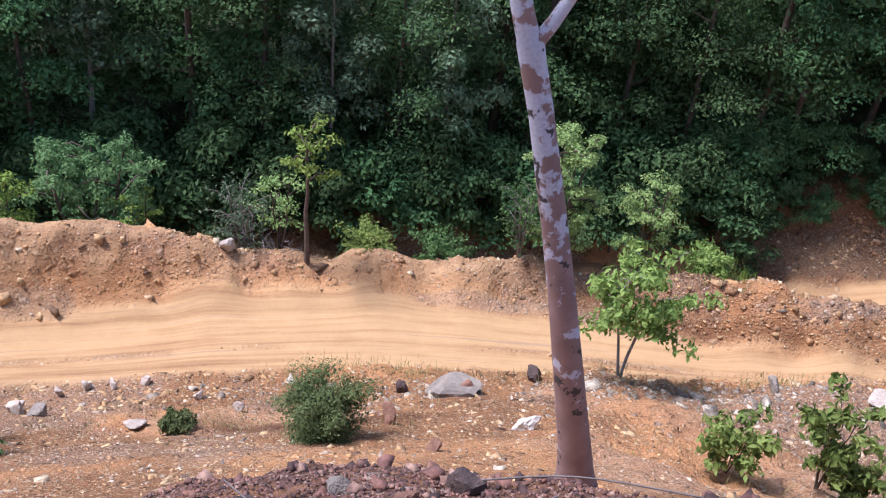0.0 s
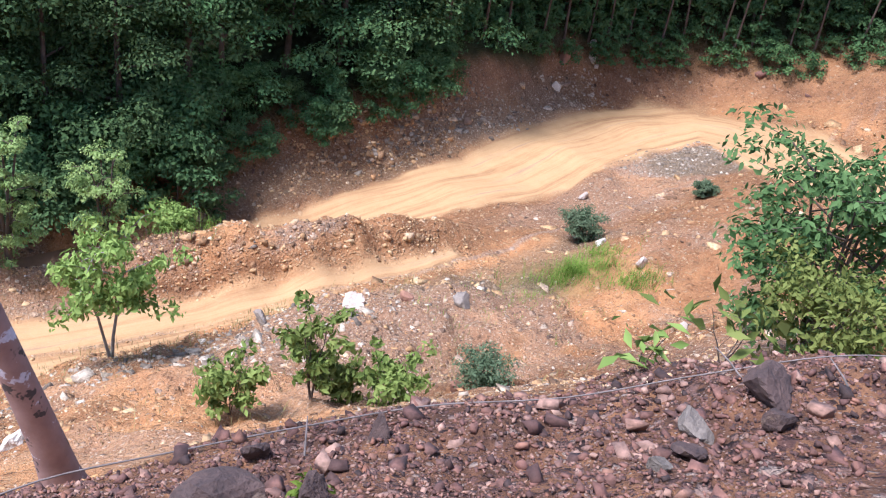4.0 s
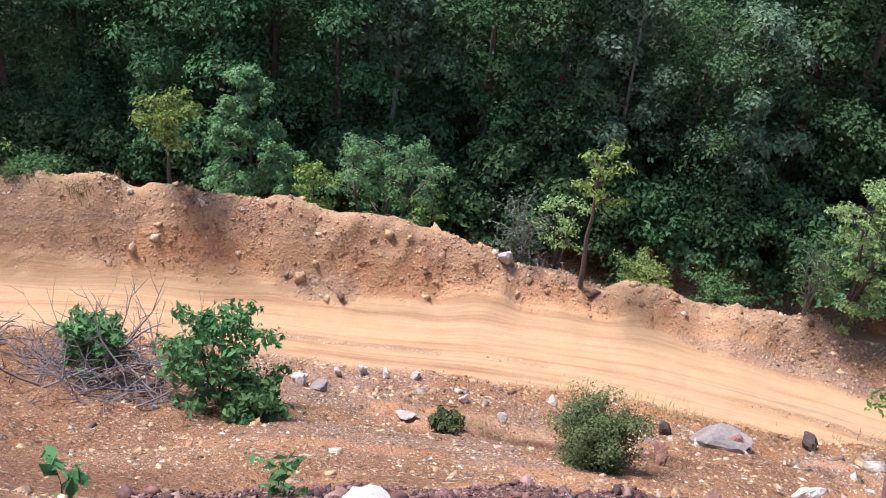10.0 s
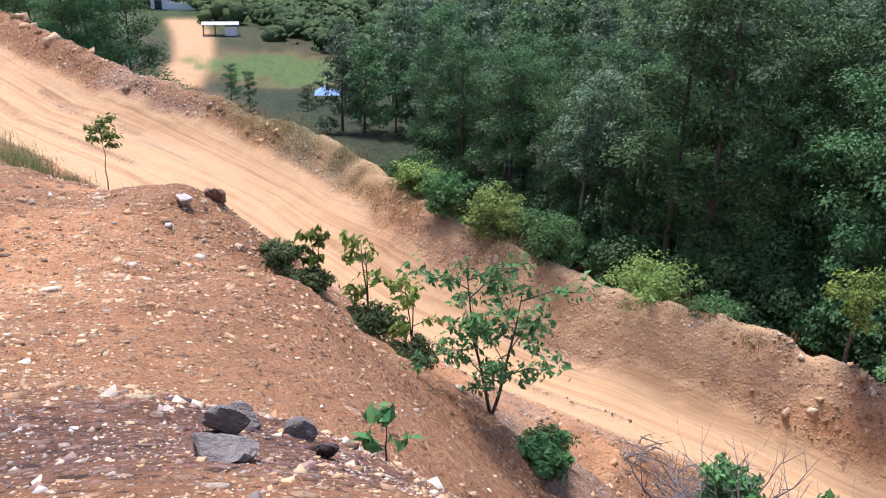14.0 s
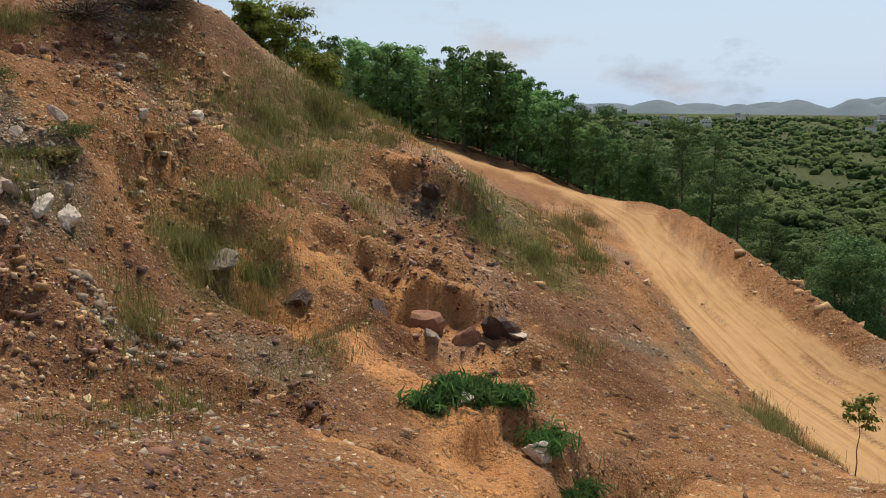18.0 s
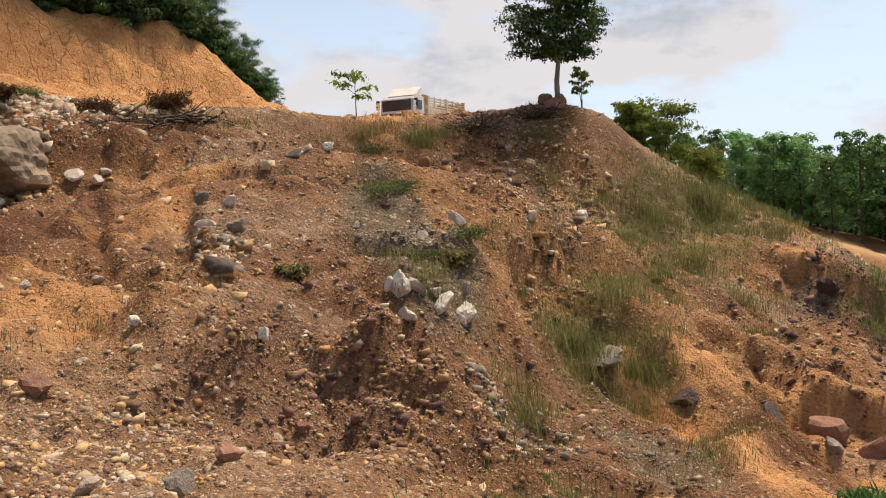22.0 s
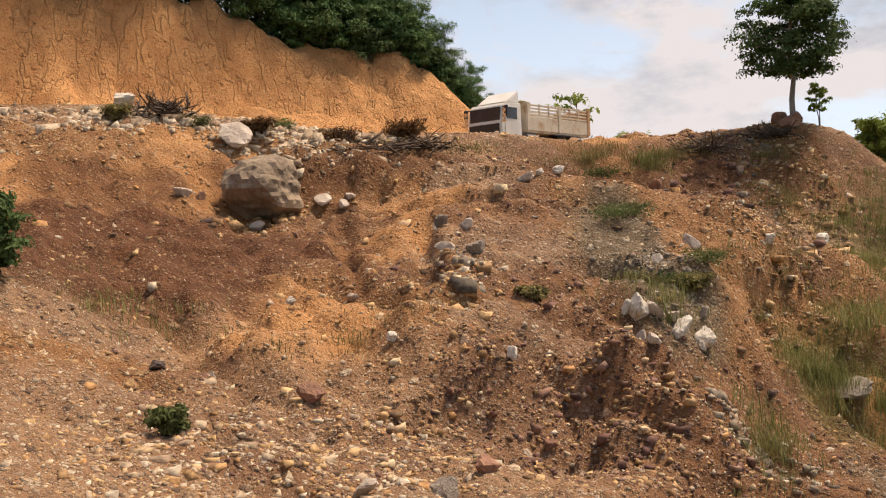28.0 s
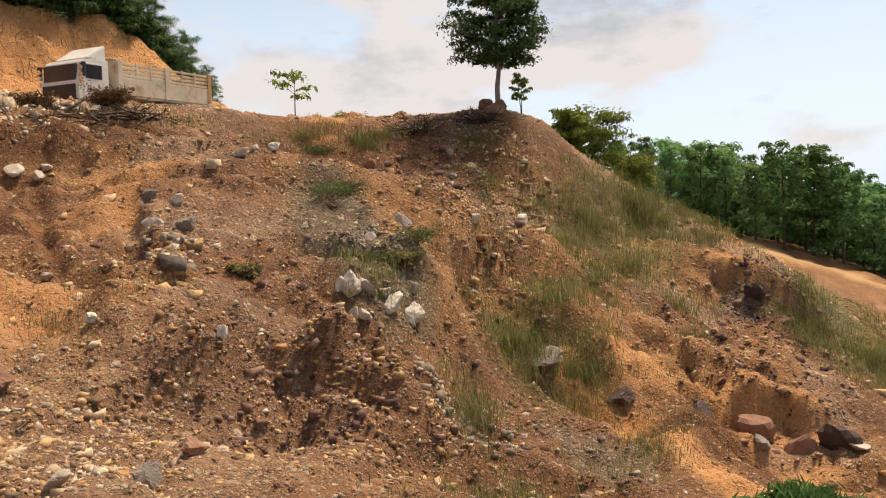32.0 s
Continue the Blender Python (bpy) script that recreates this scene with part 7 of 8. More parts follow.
grow("bush", "leafy hanging branch beside the ridge tree", "bush", -43.0, -22.6, 2.0, 0.9, FRESH_LEAF, 0.16, 131, per=34, stems=2, start=0.3, extra=6, droop=1.2)
grow("small_tree", "small flat-topped tree behind the truck road", "tree", -50.3, -43.6, 4.6, 3.6, FRESH_LEAF, 0.42, 132, per=15, stems=1, start=0.62, droop=0.9, cl=0.17, flat=0.6, stem_r=0.06)
for i, (x, y, h, w) in enumerate(((-47.7, -22.2, 2.2, 1.9), (-50.2, -21.5, 3.6, 3.0), (-52.2, -20.4, 2.4, 2.6), (-49.0, -22.8, 2.0, 1.6))):
    grow("bush", "leafy green bush on the ridge shoulder", "bush", x, y, h, w, YELLOW_LEAF, 0.24, 133 + i, per=44, stems=4, start=0.15, extra=12, group="ridge bushes", droop=0.7)
grow("bush", "low green bush on the ridge crest", "bush", -52.6, -40.6, 1.5, 2.4, FRESH_LEAF, 0.22, 138, per=36, stems=5, start=0.1, extra=8)
grow("bush", "dark green bush at the clay slope edge", "bush", -6.4, -20.0, 1.6, 1.2, DARK_LEAF, 0.16, 139, per=44, stems=5, start=0.1, extra=12)
grow("bush", "small dark green weed in pale rubble", "bush", -7.2, -14.2, 0.35, 0.5, OLIVE_LEAF, 0.10, 140, per=30, stems=4, start=0.1, extra=4)
grow("bush", "small weed tuft on the rubble slope", "bush", -17.6, -16.9, 0.3, 0.6, GRASS, 0.12, 141, per=30, stems=5, start=0.1, extra=4)
for i, (x, y, h, w) in enumerate(((-24.0, -19.5, 0.8, 1.5), (-25.3, -19.8, 0.9, 1.6), (-22.0, -16.4, 0.7, 1.6), (-23.2, -15.8, 0.7, 1.4), (-20.9, -33.5, 0.7, 1.3), (-17.4, -33.6, 0.7, 1.2), (-26.9, -22.3, 0.6, 1.4))):
    grow("bush", "scrubby dull green weeds on the hillside", "bush", x, y, h * 0.4, w * 0.9, OLIVE_LEAF, 0.10, 142 + i, per=11, stems=6, start=0.1, extra=5, group="hillside weeds", aspect=0.25)


for i, (x, y, h, w, mat) in enumerate(((-15.2, -35.6, 0.5, 0.9, GRASS), (-22.6, -32.0, 0.4, 1.4, BROWN_LEAF), (-25.4, -31.2, 0.6, 1.6, BROWN_LEAF), (-19.6, -33.0, 0.4, 1.0, BROWN_LEAF), (-22.4, -15.8, 0.3, 0.9, GRASS), (-21.2, -16.6, 0.25, 0.8, GRASS))):
    grow("bush", "dry weedy bush among broken blocks", "bush", x, y, h, w, mat, 0.14, 190 + i, per=30, stems=6, start=0.1, extra=6, group="weeds on the debris", aspect=0.3)


def dead_brush(name, label, x, y, w, h, n, seed, mat=DEAD_WOOD, thick=1.0):
    """A heap of dry cut branches."""
    rng = np.random.default_rng(seed)
    e = new(name)
    e.matrix_world = pose(x, y, ground_z(x, y), 0, 0, rng.uniform(0, 360))
    tagged(e, label, "branches")
    for i in range(n):
        pieces = []
        a = rng.uniform(0, 2 * math.pi)
        p = Vector((rng.normal(0, w * 0.22), rng.normal(0, w * 0.16), rng.uniform(0, h * 0.35)))
        ln = rng.uniform(0.3, 0.75) * w * 0.6
        d = Vector((math.cos(a), math.sin(a) * 0.8, rng.uniform(-0.1, min(0.75, 0.5 * h)))).normalized()
        pts = [p]
        for k in range(4):
            d = (d + Vector(rng.normal(0, 0.16, 3))).normalized()
            pts.append(pts[-1] + d * ln / 4)
        r = rng.uniform(0.010, 0.036) * thick
        pieces.append(tube(pts, [r * (1 - 0.2 * k) for k in range(5)], 4))
        for k in (2, 3):
            q = (d + Vector(rng.normal(0, 0.5, 3))).normalized()
            pieces.append(tube([pts[k], pts[k] + q * ln * 0.25, pts[k] + q * ln * 0.4 + Vector(rng.normal(0, 0.05, 3))], [r * 0.45, r * 0.3, r * 0.12], 3))
        v, f = join(pieces)
        o = new("branch", mesh_of("branch", v, f, mat))
        o.parent = e


dead_brush("brush_pile", "heap of dry grey cut branches by the road", -12.2, 14.3, 4.6, 1.9, 170, 1)
dead_brush("brush_pile", "heap of dry grey cut branches by the road", -14.6, 15.1, 3.4, 1.6, 100, 2)
dead_brush("brush_pile", "dark tangle of dead branches on the ridge face", -37.2, -24.7, 3.0, 0.9, 110, 3, DARK_TWIG, 1.6)
dead_brush("brush_pile", "dark tangle of dead branches on the ridge face", -40.6, -23.5, 2.4, 0.8, 80, 4, DARK_TWIG, 1.6)
dead_brush("brush_pile", "flattened dry brush on the debris bench", -22.9, -31.2, 4.2, 0.35, 150, 5, DARK_TWIG, 1.5)
dead_brush("brush_pile", "flattened dry brush on the debris bench", -25.3, -29.8, 3.4, 0.3, 100, 6, DARK_TWIG, 1.5)
dead_brush("brush_pile", "dry uprooted bush beside a white boulder", -17.0, -35.4, 2.4, 1.5, 110, 7, DARK_TWIG, 1.9)
dead_brush("brush_pile", "grey bare twigs behind the berm", -4.6, 28.8, 2.6, 2.6, 60, 8)
dead_brush("brush_pile", "dry twigs beside the haul road", -16.6, 14.9, 1.8, 0.9, 40, 9)


def cable():
    """A thin dry vine lying over the heap crest."""
    pts = [(0.7, 6.35), (1.9, 6.75), (3.2, 6.75), (4.6, 6.55), (6.0, 6.1), (7.4, 5.35), (8.9, 4.65), (10.4, 3.85), (12.0, 3.0)]
    path = [(x, y, ground_z(x, y) + 0.10 + 0.05 * math.sin(3 * i)) for i, (x, y) in enumerate(pts)]
    v, f = join([tube([tuple(p) for p in along_line(path, 0.25)], [0.010] * len(along_line(path, 0.25)), 6)])
    ob = new("vine", mesh_of("vine", v, f, DEAD_WOOD, True))
    tagged(ob, "thin dry vine trailing over the gravel heap", "vine")
    for i, (x, y, a) in enumerate(((4.4, 6.1, 60), (8.9, 4.2, 100), (1.0, 5.2, 20), (-1.0, 5.5, 150), (9.4, 3.2, 80))):
        c, s = math.cos(radians(a)), math.sin(radians(a))
        z = ground_z(x, y)
        v, f = join([tube([(x, y, z), (x + 0.2 * c, y + 0.2 * s, z + 0.12), (x + 0.42 * c, y + 0.42 * s, z + 0.2)], [0.014, 0.011, 0.006], 5)])
        tagged(new("stick", mesh_of("stick", v, f, DEAD_WOOD, True)), "dry stick lying on the gravel heap", "stick", "sticks")


cable()


def grass_field(name, label, spots, mat, seed, width=0.0048):
    """Tufts of grass; spots: x, y, radius x, radius y, tufts, height."""
    rng = np.random.default_rng(seed)
    X, Y, H = [], [], []
    for cx, cy, rx, ry, n, h in spots:
        a, q = rng.uniform(0, 2 * math.pi, n), np.abs(rng.normal(0, 0.8, n))
        X.append(cx + rx * q * np.cos(a))
        Y.append(cy + ry * q * np.sin(a))
        H.append(h * 0.66 * rng.uniform(0.3, 1.25, n))
    X, Y, H = np.concatenate(X), np.concatenate(Y), np.concatenate(H)
    Z, zn = rough_land(X, Y)
    keep = (zn["road"] < 0.35)
    X, Y, H, Z = X[keep], Y[keep], H[keep], Z[keep]
    per = 13
    n = len(X) * per
    X, Y, Z, H = (np.repeat(v, per) for v in (X, Y, Z, H))
    a = rng.uniform(0, 2 * math.pi, n)
    h = H * rng.uniform(0.55, 1.1, n)
    out = h * rng.uniform(0.15, 1.15, n)
    bx, by = X + rng.normal(0, 0.28, n), Y + rng.normal(0, 0.28, n)
    w = width * rng.uniform(0.6, 1.4, n) * (1 + np.hypot(X, Y) / 40)
    ca, sa = np.cos(a), np.sin(a)
    base_l, base_r = np.stack([bx - sa * w, by + ca * w, Z - 0.05], 1), np.stack([bx + sa * w, by - ca * w, Z - 0.05], 1)
    mid = np.stack([bx + ca * out * 0.35, by + sa * out * 0.35, Z + h * 0.60], 1)
    tip = np.stack([bx + ca * out, by + sa * out, Z + h * rng.uniform(0.62, 1.0, n)], 1)
    side = np.stack([-sa * w * 0.7, ca * w * 0.7, np.zeros(n)], 1)
    v = np.stack([base_l, base_r, mid - side, mid + side, tip], 1).reshape(-1, 3)
    k = np.arange(n)[:, None] * 5
    f = np.concatenate([k + np.array([[0, 1, 2]]), k + np.array([[0, 2, 3]]), k + np.array([[3, 2, 4]])])
    tagged(new(name, mesh_of(name, v, f, mat)), label, "grass", kind="stuff")


grass_field("hill_grass", "tall green grass tufts on the eroded hillside", [
    (-26.2, -14.4, 1.5, 1.3, 190, 1.15), (-27.4, -12.7, 1.3, 0.9, 130, 1.1), (-28.8, -14.4, 1.6, 1.0, 70, 0.9), (-31.2, -14.6, 2.4, 1.2, 80, 0.8), (-40.5, -18.2, 2.6, 1.5, 240, 0.9), (-44.5, -17.0, 3.2, 2.0, 360, 1.0), (-49.5, -16.0, 3.5, 2.2, 260, 1.0), (-36.4, -17.4, 1.6, 0.9, 90, 0.7), (-38.8, -19.6, 2.6, 1.2, 120, 0.6), (-33.6, -15.0, 2.4, 1.3, 130, 0.75), (-38.0, -15.2, 3.0, 1.4, 150, 0.8),
    (-42.6, -9.2, 2.4, 1.2, 240, 1.0), (-42.5, -6.8, 3.2, 1.3, 240, 0.9), (-46.5, -4.6, 3.0, 1.2, 130, 0.8), (-37.2, -13.0, 1.8, 1.2, 70, 0.7), (-20.9, -12.8, 0.7, 1.0, 60, 1.0), (-17.9, -10.6, 0.5, 1.2, 36, 0.8), (-20.3, -15.2, 1.0, 0.6, 46, 0.7), (-29.6, -3.4, 2.2, 0.7, 40, 0.5), (-22.2, -1.2, 0.9, 0.6, 70, 0.8), (-35.2, 2.6, 3.5, 0.7, 80, 0.8), (-41, 3.6, 2.4, 0.6, 80, 1.1),
    (-13.8, -8.4, 2.5, 0.9, 60, 0.4), (-16.8, -9.6, 1.6, 0.7, 40, 0.4), (-22.6, -8.9, 2.0, 0.8, 50, 0.45), (-34.2, -25.7, 0.7, 0.5, 60, 0.9), (-9, -20.5, 2.0, 1.5, 40, 0.6)], GRASS_HILL, 3)
grass_field("dry_grass", "dry straw-brown grass on the ridge face and verges", [
    (-32.5, -27.6, 2.4, 0.8, 130, 0.6), (-35.5, -25.6, 2.8, 0.8, 130, 0.6), (-39.0, -23.0, 2.5, 1.0, 80, 0.5), (-37.4, -21.2, 3.0, 1.6, 130, 0.55), (-31.5, -16.2, 3.0, 1.6, 110, 0.55), (-53, -6.6, 4.5, 1.0, 200, 0.9), (-62, -7.2, 6, 1.2, 260, 0.9), (-74, -8.5, 7, 1.8, 260, 0.9), (-84, -7.6, 5, 1.2, 160, 0.9), (-27.5, -29.6, 2, 0.8, 40, 0.5), (-28.2, -16.6, 2.2, 0.6, 60, 0.5), (-24.5, -9.6, 2.0, 0.8, 50, 0.5), (-33.4, -11.2, 2.2, 1.0, 50, 0.5), (-12.4, -16.8, 3.0, 0.6, 40, 0.3), (-37.5, 4.6, 3.5, 0.5, 90, 0.7), (-45, -14, 3, 2, 90, 0.6)], GRASS, 13)
grass_field("lush_grass", "bright green grass tufts on the rubble", [(24.1, 20.6, 1.5, 0.9, 130, 0.9), (24.8, 18.3, 0.8, 0.5, 50, 0.8), (26.5, 21.6, 1.2, 0.8, 40, 0.5), (11.5, 28.6, 1.5, 0.6, 60, 0.7), (20, 19, 4, 3, 40, 0.3)], GRASS_LUSH, 4)
grass_field("stream_grass", "weedy grass along the stream side of the berm", [(-29, 18.6, 6, 1.6, 420, 0.8), (-38, 18.0, 5, 1.8, 320, 0.9), (-21, 22.6, 3.5, 1.2, 220, 0.8), (-46, 16.5, 6, 2.5, 300, 0.9), (-3, 29.2, 9, 1.0, 260, 0.7), (-13, 27.6, 5, 1.0, 160, 0.7)], GRASS, 5)
grass_field("verge_grass", "sparse dry grass along the road verge", [(0, 22.0, 9, 0.8, 90, 0.5), (12, 22.8, 7, 1.0, 70, 0.4), (-14, 16.5, 6, 1.2, 80, 0.5), (14, 15, 9, 4, 90, 0.3), (-4, 17, 5, 2, 50, 0.35)], GRASS, 6)


# woods above the cut bank, beyond the ridge and along the far road
def plant_edges():
    rng = np.random.default_rng(21)
    spots = []
    for x, y, h in ((-45.2, -46.4, 2.6), (-44.0, -46.8, 3.4), (-43.0, -46.4, 3.2), (-42.2, -47.2, 4.6), (-41.2, -46.8, 4.4), (-40.3, -47.9, 6.0), (-39.4, -47.4, 5.6), (-38.5, -49.2, 7.4), (-46.5, -47.4, 2.4), (-41.8, -49.6, 6.2), (-37.2, -49.6, 6.6), (-36.0, -51.6, 8), (-35.0, -50.6, 7.6), (-33.6, -52.2, 8.2)):
        spots.append((x, y, h / 12.5, "dark green tree above the orange cut bank"))
        u = UNDERGROWTH[int(rng.integers(0, 2))]
        tree_at("bush", "dark green bush overhanging the orange cut bank", "bush", "bushes above the cut bank", u[0], u[1], pose(x + 0.7, y - 0.4, ground_z(x + 0.7, y - 0.4) - 0.15, 0, 0, rng.uniform(0, 360)) @ Matrix.Scale(h * 0.16, 4))
    for x in np.arange(-44.4, -33, 0.85):
        y = np.interp(x, [-44.5, -41.5, -37.7, -33.8], [-46.0, -46.2, -47.0, -48.7]) + rng.uniform(-0.4, 0.3)
        u = UNDERGROWTH[int(rng.integers(0, 2))]
        tree_at("bush", "dark green bush overhanging the orange cut bank", "bush", "bushes above the cut bank", u[0], u[1], pose(x, y, ground_z(x, y) - 0.2, 0, 0, rng.uniform(0, 360)) @ Matrix.Scale(float(np.interp(x, [-44, -40, -35], [0.42, 0.62, 0.8])) * rng.uniform(0.8, 1.15), 4))
    for x in np.arange(-38.5, 4, 2.1):
        y = np.interp(x, [-42, -34, -25, -15, 0], [-46.9, -49.4, -50.6, -52, -59])
        big = float(np.interp(x, [-39, -36, -33], [0.5, 0.65, 0.8]))
        spots.append((x + rng.uniform(-0.5, 0.5), y - rng.uniform(0.2, 1.2), big * rng.uniform(0.8, 1.05), "dark green tree above the orange cut bank"))
        spots.append((x + 1.0 + rng.uniform(-0.7, 0.7), y - rng.uniform(3.0, 5), big * rng.uniform(0.95, 1.2), "dark green tree above the orange cut bank"))
        for q in (0.2, 1.1):
            u, s = UNDERGROWTH[int(rng.integers(0, 2))], rng.uniform(0.4, 0.75) * (0.7 if x < -38 else 1)
            xx, yy = x + q + rng.uniform(-0.5, 0.5), y + rng.uniform(-0.3, 0.5)
            tree_at("bush", "dark green bush overhanging the orange cut bank", "bush", "bushes above the cut bank", u[0], u[1], pose(xx, yy, ground_z(xx, yy) - 0.15, 0, 0, rng.uniform(0, 360)) @ Matrix.Scale(s, 4))
    for row, r0 in enumerate((112, 118, 126, 136)):
        for a in np.arange(88.5, 113, 1.55 - 0.05 * row):
            r = r0 + rng.uniform(-2, 2) + (4 if a > 104 else 0)
            tall = float(np.interp(a, [88, 91, 94, 97, 101, 106, 112], [0.42, 0.5, 0.55, 0.78, 0.82, 0.80, 0.62]))
            spots.append((-r * math.sin(radians(a + 0.8 * (row % 2))), r * math.cos(radians(a + 0.8 * (row % 2))), tall * rng.uniform(0.82, 1.12), "green woodland tree beyond the far road"))
    for x, y, s in ((-74.5, 13.4, 1.1), (-77, 12.0, 1.1), (-73.0, 11.2, 0.8), (-79, 16.5, 1.05), (-72.5, 16.5, 0.8), (-85.5, 10.8, 0.85), (-91, 8.5, 0.8), (-96, 6, 0.8), (-82, 13.5, 0.9), (-73, 18.5, 0.8), (-107, 1, 0.85), (-112, -3, 0.8), (-100, 3.5, 0.85), (-104, 33.4, 0.35), (-101, 34.6, 0.3), (-99.7, 41, 0.3), (-117, -8, 0.8), (-122, -12, 0.8), (-73, -27, 0.48), (-79, -29, 0.45), (-86, -31, 0.5)):
        spots.append((x, y, s, "dense green tree below the far road"))
    for x, y in ((-113, 52), (-110, 54), (-105, 56), (-98, 45), (-96, 47), (-92, 48), (-87, 50), (-83, 40), (-86, 39), (-80, 42), (-75, 43), (-100, 58), (-95, 61), (-103, 49), (-90, 43), (-78, 47), (-119, 62), (-126, 67), (-108, 63), (-87, 57), (-72, 46), (-70, 41), (-66, 43), (-132, 66), (-120, 70)):
        spots.append((x, y, rng.uniform(0.5, 0.75), "leafy green tree at the edge of the valley field"))
    for x, y, s, label in spots:
        on_road = strip_mask(np.array([x]), np.array([y]), ROAD_MID, [h + 2.5 for h in ROAD_HALF])[0][0]
        if on_road > 0.3:
            continue
        kinds = FAR_KINDS[int(rng.integers(0, 2))] if "valley field" in label else FRINGE_KINDS[int(rng.integers(0, 2))] if "beyond" in label else WOOD_KINDS[int(rng.choice([2, 4, 0]))]
        tree_at("tree", label, "tree", "", kinds[0], kinds[1], pose(x, y, ground_z(x, y) - 0.1, 0, 0, rng.uniform(0, 360)) @ Matrix.Scale(s, 4))


plant_edges()


def water_sheet():
    v = [(-34, 27.5, -20.75), (-20, 25, -20.75), (-5, 29.5, -20.75), (12, 30, -20.75), (23, 33.2, -20.75), (22, 37.5, -20.75), (8, 38, -20.75), (-5, 37.5, -20.75), (-20, 35.5, -20.75), (-34, 32, -20.75)]
    me = bpy.data.meshes.new("water")
    me.from_pydata(v, [], [tuple(range(len(v)))])
    me.materials.append(WATER)
    tagged(new("water", me), "muddy brown stream water", "water", kind="structure")


water_sheet()

# ---- the valley: house, hall, huts, town and hills ----
PLASTER = plain("white_plaster", (0.62, 0.60, 0.56), (0.80, 0.79, 0.76), 0.6, 0.8, 0.1, 0.01)
ROOF_RED = plain("red_brown_tiles", (0.16, 0.06, 0.05), (0.26, 0.10, 0.08), 1.2, 0.8, 0.3, 0.03)
RED_PAINT = plain("red_paint", (0.30, 0.08, 0.06), (0.42, 0.13, 0.10), 0.8, 0.7, 0.1, 0.01)
TIN = plain("grey_tin", (0.28, 0.29, 0.30), (0.50, 0.51, 0.52), 0.9, 0.5, 0.2, 0.01)
TARP = plain("blue_tarpaulin", (0.10, 0.20, 0.42), (0.22, 0.36, 0.62), 1.0, 0.6, 0.3, 0.02)
DARK_GLASS = plain("dark_glass", (0.02, 0.02, 0.025), (0.05, 0.05, 0.06), 1.0, 0.12, 0, 0)
CONCRETE = plain("pale_concrete", (0.42, 0.40, 0.37), (0.58, 0.56, 0.52), 0.5, 0.85, 0.2, 0.01)
# distance haze put into the base colour: woods drawn blue instead of green
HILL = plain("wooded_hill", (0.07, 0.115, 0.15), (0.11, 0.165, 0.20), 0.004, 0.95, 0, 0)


def box_bm(bm, cx, cy, cz, sx, sy, sz, bevel=0.0, turn=0.0):
    m = Matrix.Translation((cx, cy, cz)) @ Matrix.Rotation(turn, 4, 'Z') @ Matrix.Diagonal((sx, sy, sz, 1))
    r = bmesh.ops.create_cube(bm, size=1.0, matrix=m)
    if bevel:
        es = list({e for v in r["verts"] for e in v.link_edges})
        bmesh.ops.bevel(bm, geom=es, offset=bevel, segments=2, affect='EDGES', profile=0.5)
    return bm


def part(name, bm, mat, parent, label="", at=None):
    me = bpy.data.meshes.new(name)
    bm.to_mesh(me)
    bm.free()
    me.materials.append(mat)
    ob = new(name, me)
    ob.parent = parent
    if at is not None:
        ob.matrix_basis = at
    if label:
        ob["label"] = label
    return ob


def box_part(name, mat, parent, cx, cy, cz, sx, sy, sz, bevel=0.0, label="", turn=0.0):
    return part(name, box_bm(bmesh.new(), cx, cy, cz, sx, sy, sz, bevel, turn), mat, parent, label)


def hip_roof(parent, cx, cy, z, sx, sy, h, mat, name="roof"):
    bm = bmesh.new()
    k = (sx - sy) * 0.5
    pts = [(-sx / 2, -sy / 2, 0), (sx / 2, -sy / 2, 0), (sx / 2, sy / 2, 0), (-sx / 2, sy / 2, 0), (-max(k, 0.05), 0, h), (max(k, 0.05), 0, h)]
    vs = [bm.verts.new((cx + a, cy + b, z + c)) for a, b, c in pts]
    for f in ((0, 1, 5, 4), (1, 2, 5), (2, 3, 4, 5), (3, 0, 4), (3, 2, 1, 0)):
        bm.faces.new([vs[i] for i in f])
    return part(name, bm, mat, parent)


def house():
    e = new("house")
    e.matrix_world = pose(-221, 60.5, ground_z(-221, 60.5), 0, 0, 62)
    box_part("wall", PLASTER, e, 0, 0, 1.7, 9, 7, 3.4)
    hip_roof(e, 0, 0, 3.4, 10.4, 8.4, 2.3, ROOF_RED)
    box_part("porch", PLASTER, e, -2.6, -4.3, 1.5, 3.4, 2.2, 3.0)
    hip_roof(e, -2.6, -4.4, 3.0, 4.2, 3.4, 1.4, ROOF_RED, "porch_roof")
    for x in (0.6, 2.9):
        w = box_part("window", DARK_GLASS, e, x, -3.54, 1.8, 1.3, 0.1, 1.3)
        box_part("frame", PLASTER, w, x, -3.60, 1.8, 0.08, 0.06, 1.3)
    box_part("door", DARK_GLASS, e, -2.6, -5.43, 1.1, 1.6, 0.1, 2.1)
    tagged(e, "white single-storey house with a red-brown hipped roof", "house")
    f = new("garden_wall")
    f.matrix_world = pose(-214, 62, ground_z(-214, 62), 0, 0, 62)
    for i in range(6):
        box_part("panel", PLASTER, f, -5 + i * 2.0, 0, 0.8, 1.9, 0.15, 1.6)
        box_part("post", PLASTER, f, -6 + i * 2.0, 0, 0.9, 0.25, 0.25, 1.8)
    tagged(f, "low white garden wall before the house", "wall")


